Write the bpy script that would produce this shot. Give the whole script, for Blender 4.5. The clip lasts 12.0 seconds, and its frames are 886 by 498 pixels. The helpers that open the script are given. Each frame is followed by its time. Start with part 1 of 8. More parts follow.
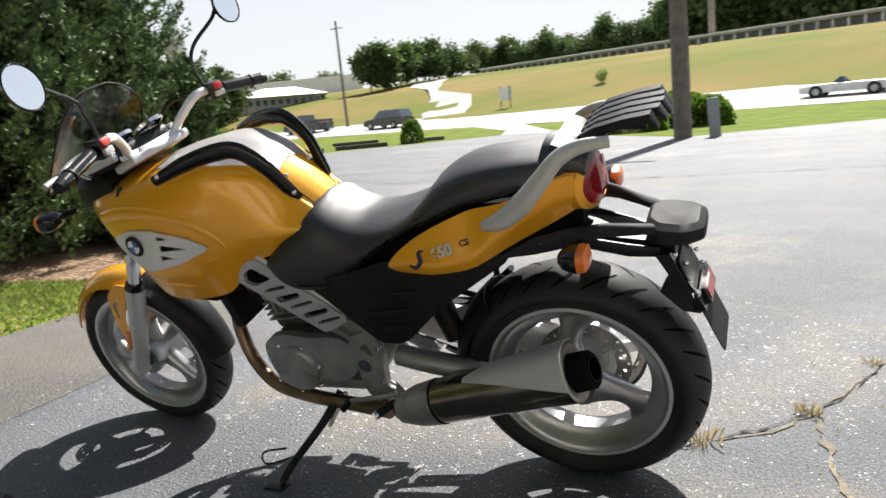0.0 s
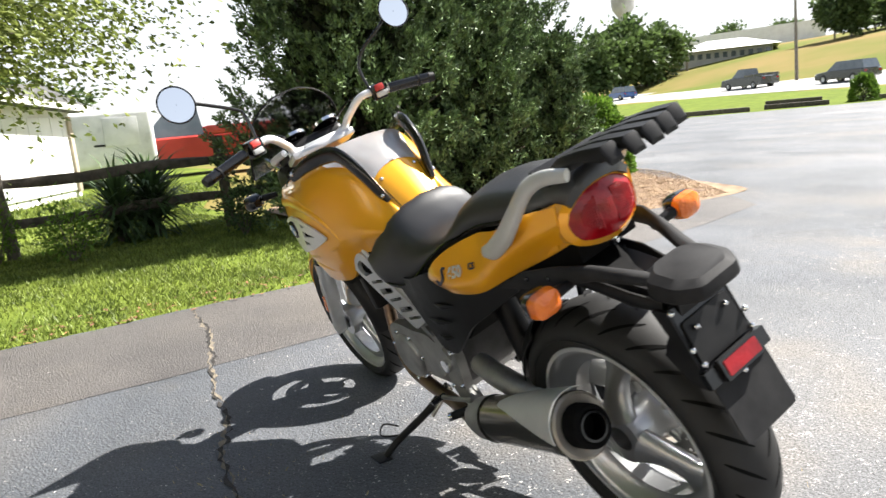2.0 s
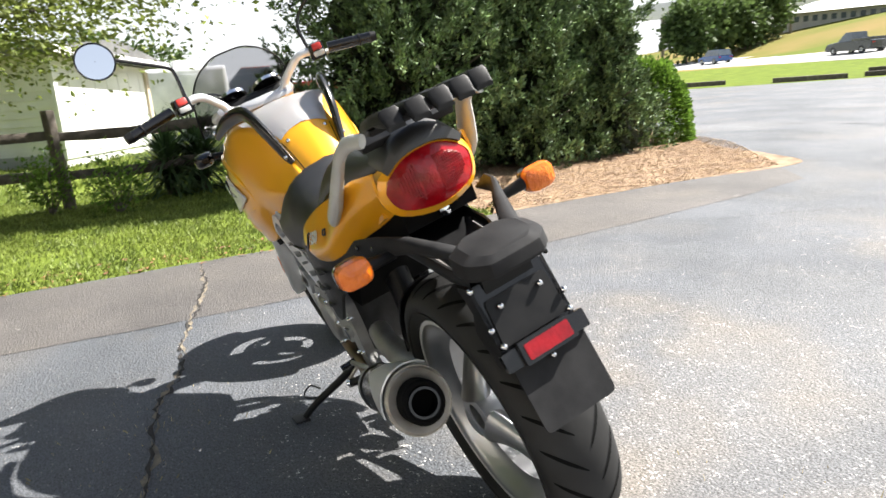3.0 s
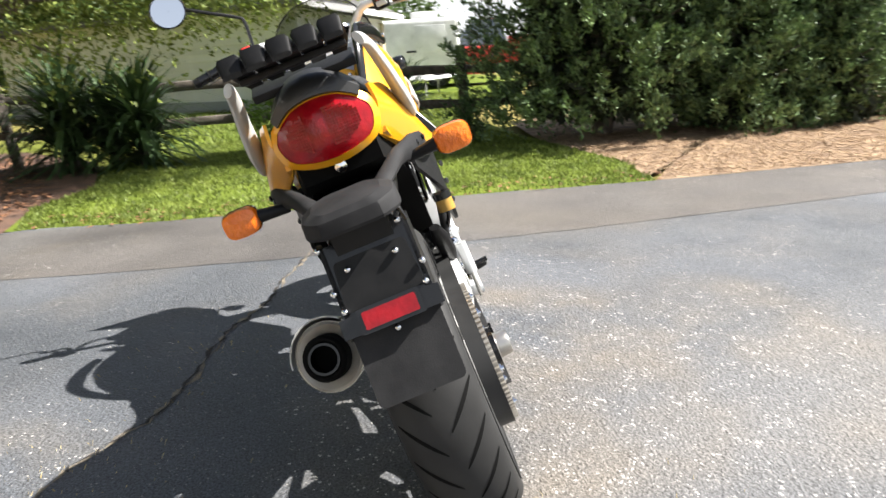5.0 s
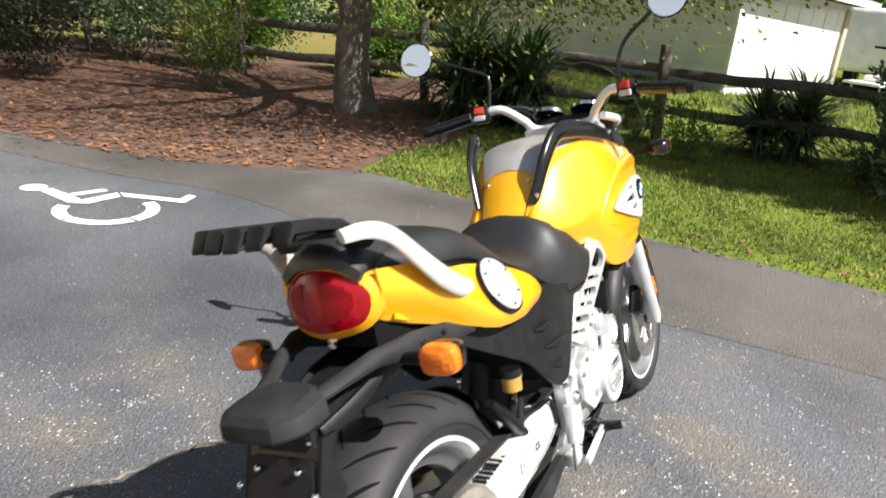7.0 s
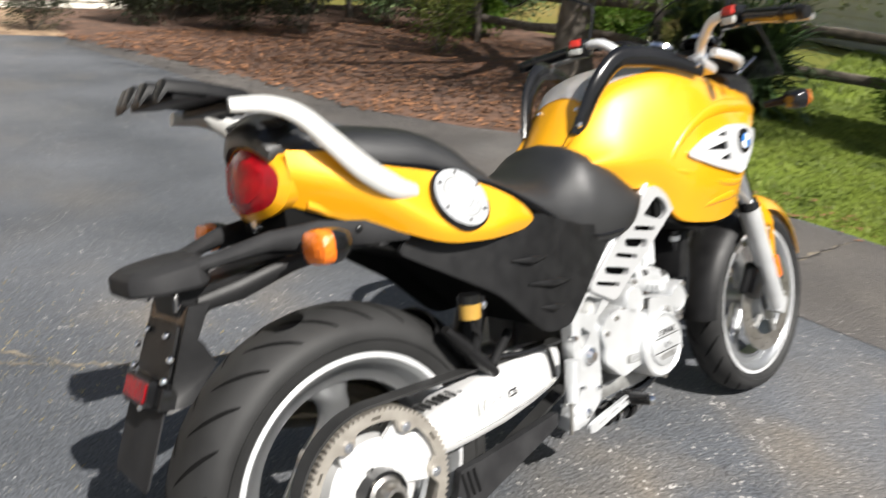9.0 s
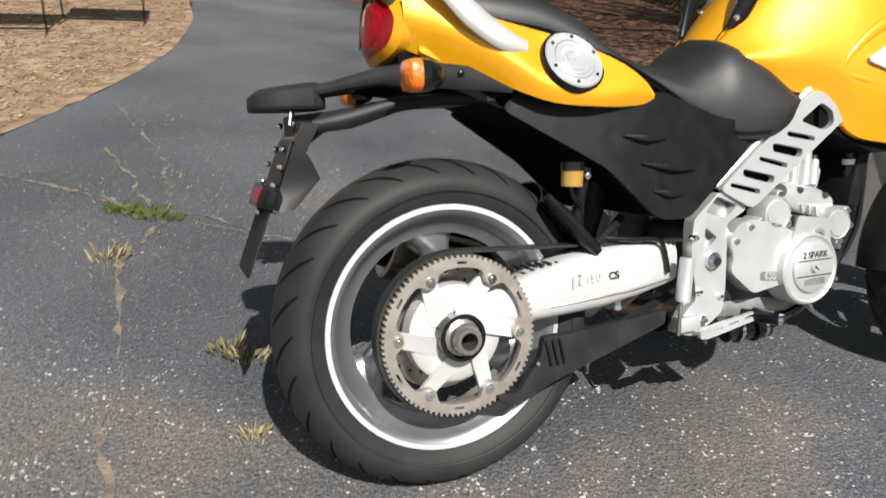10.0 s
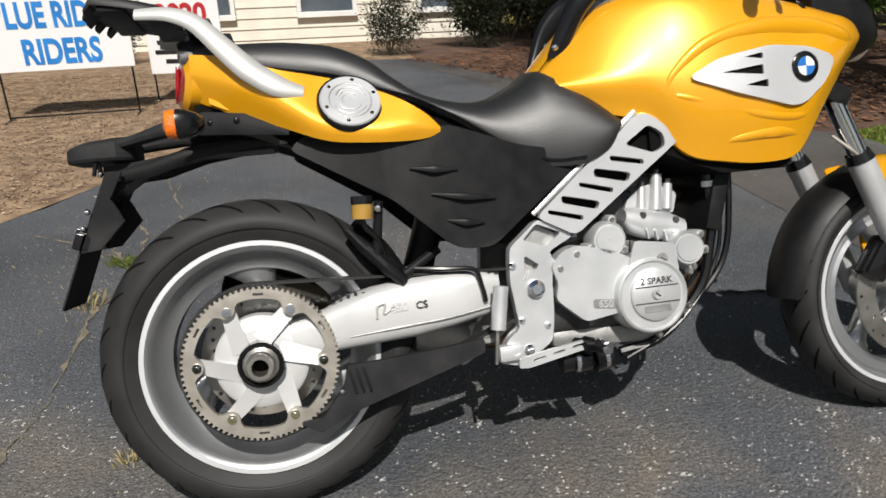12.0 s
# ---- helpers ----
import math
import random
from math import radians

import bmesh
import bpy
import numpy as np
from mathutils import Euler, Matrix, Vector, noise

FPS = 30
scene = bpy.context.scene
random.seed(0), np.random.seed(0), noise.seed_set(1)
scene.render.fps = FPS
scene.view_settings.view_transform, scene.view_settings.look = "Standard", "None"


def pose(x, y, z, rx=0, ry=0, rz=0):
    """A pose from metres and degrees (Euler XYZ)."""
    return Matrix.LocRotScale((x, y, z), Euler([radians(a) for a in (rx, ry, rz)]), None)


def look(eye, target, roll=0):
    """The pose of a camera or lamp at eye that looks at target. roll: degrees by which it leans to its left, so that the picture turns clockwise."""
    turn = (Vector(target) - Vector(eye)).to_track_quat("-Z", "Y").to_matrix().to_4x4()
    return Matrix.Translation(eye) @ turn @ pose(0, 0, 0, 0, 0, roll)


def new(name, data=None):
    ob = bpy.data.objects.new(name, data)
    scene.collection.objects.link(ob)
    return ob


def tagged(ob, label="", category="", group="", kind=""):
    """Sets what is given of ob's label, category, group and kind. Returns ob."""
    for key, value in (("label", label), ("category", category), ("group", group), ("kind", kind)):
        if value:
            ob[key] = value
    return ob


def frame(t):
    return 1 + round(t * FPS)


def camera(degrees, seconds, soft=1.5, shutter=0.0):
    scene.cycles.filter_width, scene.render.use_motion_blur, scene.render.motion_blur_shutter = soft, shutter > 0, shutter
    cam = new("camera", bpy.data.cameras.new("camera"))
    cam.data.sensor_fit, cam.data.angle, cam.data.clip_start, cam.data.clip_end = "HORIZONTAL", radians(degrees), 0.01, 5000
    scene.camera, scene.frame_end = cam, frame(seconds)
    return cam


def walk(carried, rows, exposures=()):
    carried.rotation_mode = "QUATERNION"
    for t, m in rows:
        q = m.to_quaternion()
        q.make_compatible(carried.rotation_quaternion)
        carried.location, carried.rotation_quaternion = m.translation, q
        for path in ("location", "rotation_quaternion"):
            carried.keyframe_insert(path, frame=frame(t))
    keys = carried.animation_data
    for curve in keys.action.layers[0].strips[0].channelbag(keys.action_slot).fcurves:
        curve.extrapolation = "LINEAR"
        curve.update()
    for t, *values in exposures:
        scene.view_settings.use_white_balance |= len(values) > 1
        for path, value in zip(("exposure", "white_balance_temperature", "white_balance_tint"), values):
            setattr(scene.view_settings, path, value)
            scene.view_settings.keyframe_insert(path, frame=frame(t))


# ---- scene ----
cam = camera(63.2, 12.0, 1.5, 0.4)
PATH = [
    (0, (-0.404, 1.835, 0.963), (0.387, 0.141, 0.625), -4.84),
    (0.5, (-0.583, 1.741, 0.945), (0.441, 0.176, 0.612), -5.70),
    (1, (-0.706, 1.538, 0.956), (0.578, 0.189, 0.581), -3.21),
    (1.5, (-0.856, 1.388, 0.965), (0.579, 0.202, 0.586), -3.42),
    (2, (-1.031, 1.218, 1.013), (0.569, 0.255, 0.662), -5.41),
    (2.5, (-1.133, 0.984, 0.977), (0.491, 0.066, 0.615), -5.11),
    (3, (-1.217, 0.783, 0.975), (0.471, 0.023, 0.546), -4.53),
    (3.5, (-1.337, 0.658, 0.973), (0.393, 0.029, 0.499), -3.10),
    (3.7, (-1.392, 0.600, 0.977), (0.367, 0.097, 0.464), -3.25),
    (5.3, (-1.309, 0.090, 0.925), (0.533, 0.146, 0.462), -4.68),
    (5.5, (-1.318, 0.023, 0.987), (0.503, 0.284, 0.514), -5.03),
    (6, (-1.264, -0.118, 1.123), (0.374, 0.471, 0.361), -0.34),
    (6.5, (-1.065, -0.255, 1.230), (0.531, 0.442, 0.471), 3.08),
    (7, (-0.924, -0.376, 1.308), (0.673, 0.431, 0.670), 5.44),
    (7.2, (-0.893, -0.448, 1.332), (0.683, 0.409, 0.707), 4.66),
    (8.8, (-0.582, -0.762, 1.255), (0.711, 0.457, 0.580), 5.09),
    (9, (-0.561, -0.753, 1.193), (0.629, 0.533, 0.459), 5.45),
    (9.5, (-0.504, -0.884, 1.121), (0.401, 0.588, 0.332), 4.83),
    (10, (-0.427, -0.992, 1.025), (0.248, 0.585, 0.208), 4.72),
    (10.5, (-0.239, -1.019, 0.978), (0.290, 0.598, 0.131), 2.48),
    (11, (-0.128, -1.044, 0.977), (0.358, 0.596, 0.148), -0.47),
    (11.5, (0.009, -1.152, 1.010), (0.432, 0.537, 0.250), -2.06),
    (12, (0.155, -1.242, 1.027), (0.493, 0.494, 0.332), -1.78),
]
walk(cam, [(t, look(eye, target, roll)) for t, eye, target, roll in PATH], exposures=((0.0, 0.86), (1.0, 1.03), (1.5, 1.25), (2.0, 1.32), (3.5, 1.42), (5.5, 1.2), (6.0, 1.15), (7.0, 0.76), (9.0, 0.52), (9.5, 0.26), (10.0, 0.12), (11.0, -0.06), (12.0, -0.35)))


# ==== world, sun and exposure ====
world = bpy.data.worlds.new("sky")
scene.world = world
world.use_nodes = True
wn = world.node_tree
sky = wn.nodes.new("ShaderNodeTexSky")
sky.sky_type, sky.sun_disc = "NISHITA", False
SUN_AZ, SUN_EL = -93.0, 51.2
sky.sun_elevation, sky.sun_rotation = radians(SUN_EL), radians(90 - SUN_AZ)
sky.dust_density, sky.air_density = 1.6, 1.0
# summer haze: the sky pales towards the horizon
where, height, fade, haze = (wn.nodes.new("ShaderNode" + k) for k in ("TexCoord", "SeparateXYZ", "MapRange", "Mix"))
fade.interpolation_type, haze.data_type = "SMOOTHSTEP", "RGBA"
for k, v in (("From Min", -0.05), ("From Max", 1.0), ("To Min", 0.85), ("To Max", 0.0)):
    fade.inputs[k].default_value = v
wn.links.new(where.outputs["Generated"], height.inputs[0])
wn.links.new(height.outputs["Z"], fade.inputs["Value"])
wn.links.new(fade.outputs[0], haze.inputs["Factor"])
wn.links.new(sky.outputs[0], haze.inputs["A"])
haze.inputs["B"].default_value = (8.6, 8.8, 9.0, 1)
wn.links.new(haze.outputs["Result"], wn.nodes["Background"].inputs[0])
wn.nodes["Background"].inputs[1].default_value = 0.063
sun = new("sun", bpy.data.lights.new("sun", "SUN"))
sun.data.energy, sun.data.angle, sun.data.color = 6.6, radians(0.55), (1.0, 0.96, 0.90)
aim = Vector((math.cos(radians(SUN_AZ)) * math.cos(radians(SUN_EL)), math.sin(radians(SUN_AZ)) * math.cos(radians(SUN_EL)), math.sin(radians(SUN_EL))))
sun.matrix_world = look(aim * 60, (0, 0, 0))


# ==== materials ====
def ramp(nt, stops):
    r = nt.nodes.new("ShaderNodeValToRGB")
    while len(r.color_ramp.elements) < len(stops):
        r.color_ramp.elements.new(0.5)
    for e, (p, c) in zip(r.color_ramp.elements, stops):
        e.position, e.color = p, (*c, 1)
    return r


def material(name, a, b=None, scale=8.0, rough=0.6, metal=0.0, bump=0.0, bump_scale=60.0, coat=0.0, rough_var=0.1, spec=0.5, rand=0.0, island=0.0, glow=0.0, trans=0.0, sub=0.0):
    """A surface of two colours mixed by a cloudy pattern, with uneven gloss and fine relief."""
    m = bpy.data.materials.new(name)
    m.use_nodes = True
    nt = m.node_tree
    p = nt.nodes["Principled BSDF"]
    co = nt.nodes.new("ShaderNodeTexCoord")
    n1 = nt.nodes.new("ShaderNodeTexNoise")
    n1.inputs["Scale"].default_value, n1.inputs["Detail"].default_value = scale, 6
    nt.links.new(co.outputs["Object"], n1.inputs["Vector"])
    b = b or tuple(c * 0.8 for c in a)
    r = ramp(nt, [(0.35, b), (0.65, a)])
    nt.links.new(n1.outputs["Fac"], r.inputs[0])
    col = r.outputs[0]
    if rand or island:
        src = nt.nodes.new("ShaderNodeObjectInfo") if rand else nt.nodes.new("ShaderNodeNewGeometry")
        mr = nt.nodes.new("ShaderNodeMapRange")
        k = rand or island
        mr.inputs["To Min"].default_value, mr.inputs["To Max"].default_value = 1 - k, 1 + k
        nt.links.new(src.outputs["Random" if rand else "Random Per Island"], mr.inputs["Value"])
        hs = nt.nodes.new("ShaderNodeHueSaturation")
        nt.links.new(mr.outputs[0], hs.inputs["Value"])
        nt.links.new(col, hs.inputs["Color"])
        col = hs.outputs[0]
    nt.links.new(col, p.inputs["Base Color"])
    n2 = nt.nodes.new("ShaderNodeTexNoise")
    n2.inputs["Scale"].default_value, n2.inputs["Detail"].default_value = bump_scale, 4
    nt.links.new(co.outputs["Object"], n2.inputs["Vector"])
    mr = nt.nodes.new("ShaderNodeMapRange")
    mr.inputs["To Min"].default_value, mr.inputs["To Max"].default_value = max(0.02, rough - rough_var), min(1, rough + rough_var)
    nt.links.new(n1.outputs["Fac"], mr.inputs["Value"])
    nt.links.new(mr.outputs[0], p.inputs["Roughness"])
    if bump:
        bp = nt.nodes.new("ShaderNodeBump")
        bp.inputs["Strength"].default_value, bp.inputs["Distance"].default_value = bump, 0.01
        nt.links.new(n2.outputs["Fac"], bp.inputs["Height"])
        nt.links.new(bp.outputs[0], p.inputs["Normal"])
    p.inputs["Metallic"].default_value = metal
    p.inputs["Specular IOR Level"].default_value = spec
    p.inputs["Coat Weight"].default_value = coat
    p.inputs["Coat Roughness"].default_value = 0.04
    p.inputs["Transmission Weight"].default_value = trans
    if sub:
        p.inputs["Subsurface Weight"].default_value = sub
    if glow:
        p.inputs["Emission Color"].default_value, p.inputs["Emission Strength"].default_value = (*a, 1), glow
    return m


def leaf_material(name, a, b, scale=3.0, through_=0.35):
    """Foliage: two greens, uneven from leaf to leaf, letting some light through."""
    m = material(name, a, b, scale, 0.55, island=0.45, spec=0.3)
    nt = m.node_tree
    p, out = nt.nodes["Principled BSDF"], nt.nodes["Material Output"]
    tr, mix = nt.nodes.new("ShaderNodeBsdfTranslucent"), nt.nodes.new("ShaderNodeMixShader")
    src = p.inputs["Base Color"].links[0].from_socket
    nt.links.new(src, tr.inputs["Color"])
    mix.inputs[0].default_value = through_
    nt.links.new(p.outputs[0], mix.inputs[1])
    nt.links.new(tr.outputs[0], mix.inputs[2])
    nt.links.new(mix.outputs[0], out.inputs["Surface"])
    return m


def asphalt_material(name, dark, light, speck, amount, coarse):
    """Worn asphalt: faded and tan-stained areas, exposed stone in some spots, fine relief; coarse: places (x, y, radius) where it has lost its surface."""
    m = material(name, light, dark, 0.9, 0.66, bump=0.9, bump_scale=120, spec=0.42)
    nt = m.node_tree
    L, N = nt.links, nt.nodes
    p = N["Principled BSDF"]
    co = N["Texture Coordinate"].outputs["Object"]
    base = p.inputs["Base Color"].links[0].from_socket

    def num(op, a, b, clamp=False):
        n = N.new("ShaderNodeMath")
        n.operation, n.use_clamp = op, clamp
        for k, v in ((0, a), (1, b)):
            if isinstance(v, (int, float)):
                n.inputs[k].default_value = v
            else:
                L.new(v, n.inputs[k])
        return n.outputs[0]

    def cloud(scale, detail=4):
        n = N.new("ShaderNodeTexNoise")
        n.inputs["Scale"].default_value, n.inputs["Detail"].default_value = scale, detail
        L.new(co, n.inputs["Vector"])
        return n.outputs["Fac"]

    def remap(v, a, b, c, d):
        n = N.new("ShaderNodeMapRange")
        for k, x in (("From Min", a), ("From Max", b), ("To Min", c), ("To Max", d)):
            n.inputs[k].default_value = x
        L.new(v, n.inputs["Value"])
        return n.outputs[0]

    def blend(f, a, colour):
        n = N.new("ShaderNodeMix")
        n.data_type = "RGBA"
        L.new(f, n.inputs["Factor"])
        L.new(a, n.inputs["A"])
        n.inputs["B"].default_value = (*colour, 1)
        return n.outputs["Result"]

    def stones(scale, limit, size):
        """Single stone chips: a share of the cells above a limit, each smaller than its cell."""
        vo = N.new("ShaderNodeTexVoronoi")
        vo.inputs["Scale"].default_value = scale
        L.new(co, vo.inputs["Vector"])
        sep = N.new("ShaderNodeSeparateColor")
        L.new(vo.outputs["Color"], sep.inputs[0])
        return num("MULTIPLY", num("GREATER_THAN", sep.outputs[0], limit), num("LESS_THAN", vo.outputs["Distance"], num("MULTIPLY", sep.outputs[1], size)))

    worn = remap(cloud(0.8), 0.5, 0.72, 0.0, 0.55)
    wob = remap(cloud(3.2), 0.25, 0.75, -0.5, 0.5)
    for x, y, r in coarse:
        d = N.new("ShaderNodeVectorMath")
        d.operation = "DISTANCE"
        L.new(co, d.inputs[0])
        d.inputs[1].default_value = (x, y, 0)
        worn = num("MAXIMUM", worn, num("ADD", remap(d.outputs["Value"], r * 0.35, r * 1.15, 1.0, -0.1), wob, True))
    tan = num("MULTIPLY", remap(cloud(2.1, 6), 0.42, 0.66, 0.0, 0.75), worn)
    col = blend(tan, base, (0.17, 0.145, 0.115))
    col = blend(remap(cloud(0.55, 6), 0.54, 0.70, 0.0, 0.6), col, (0.13, 0.115, 0.098))
    col = blend(remap(cloud(0.33, 5), 0.55, 0.72, 0.0, 0.5), col, (0.20, 0.20, 0.20))
    col = blend(num("MULTIPLY", stones(210, remap(cloud(1.3), 0.3, 0.7, 0.99, 1 - amount), 0.75), 0.5), col, speck)
    clump = num("MULTIPLY", worn, remap(cloud(14, 4), 0.50, 0.66, 0.05, 1.0))
    col = blend(num("MULTIPLY", stones(140, num("SUBTRACT", 1.0, num("MULTIPLY", clump, 0.38)), 0.72), 0.75), col, (0.54, 0.52, 0.49))
    # tar between the stones, and grain
    hs = N.new("ShaderNodeHueSaturation")
    L.new(remap(cloud(190, 3), 0.25, 0.75, 0.25, 1.75), hs.inputs["Value"])
    L.new(col, hs.inputs["Color"])
    L.new(hs.outputs[0], p.inputs["Base Color"])
    return m


def clear_material(name, color, rough, ior=1.45, alpha=1.0):
    m = material(name, color, color, 5, rough, trans=1.0, rough_var=0.01)
    m.node_tree.nodes["Principled BSDF"].inputs["IOR"].default_value = ior
    return m


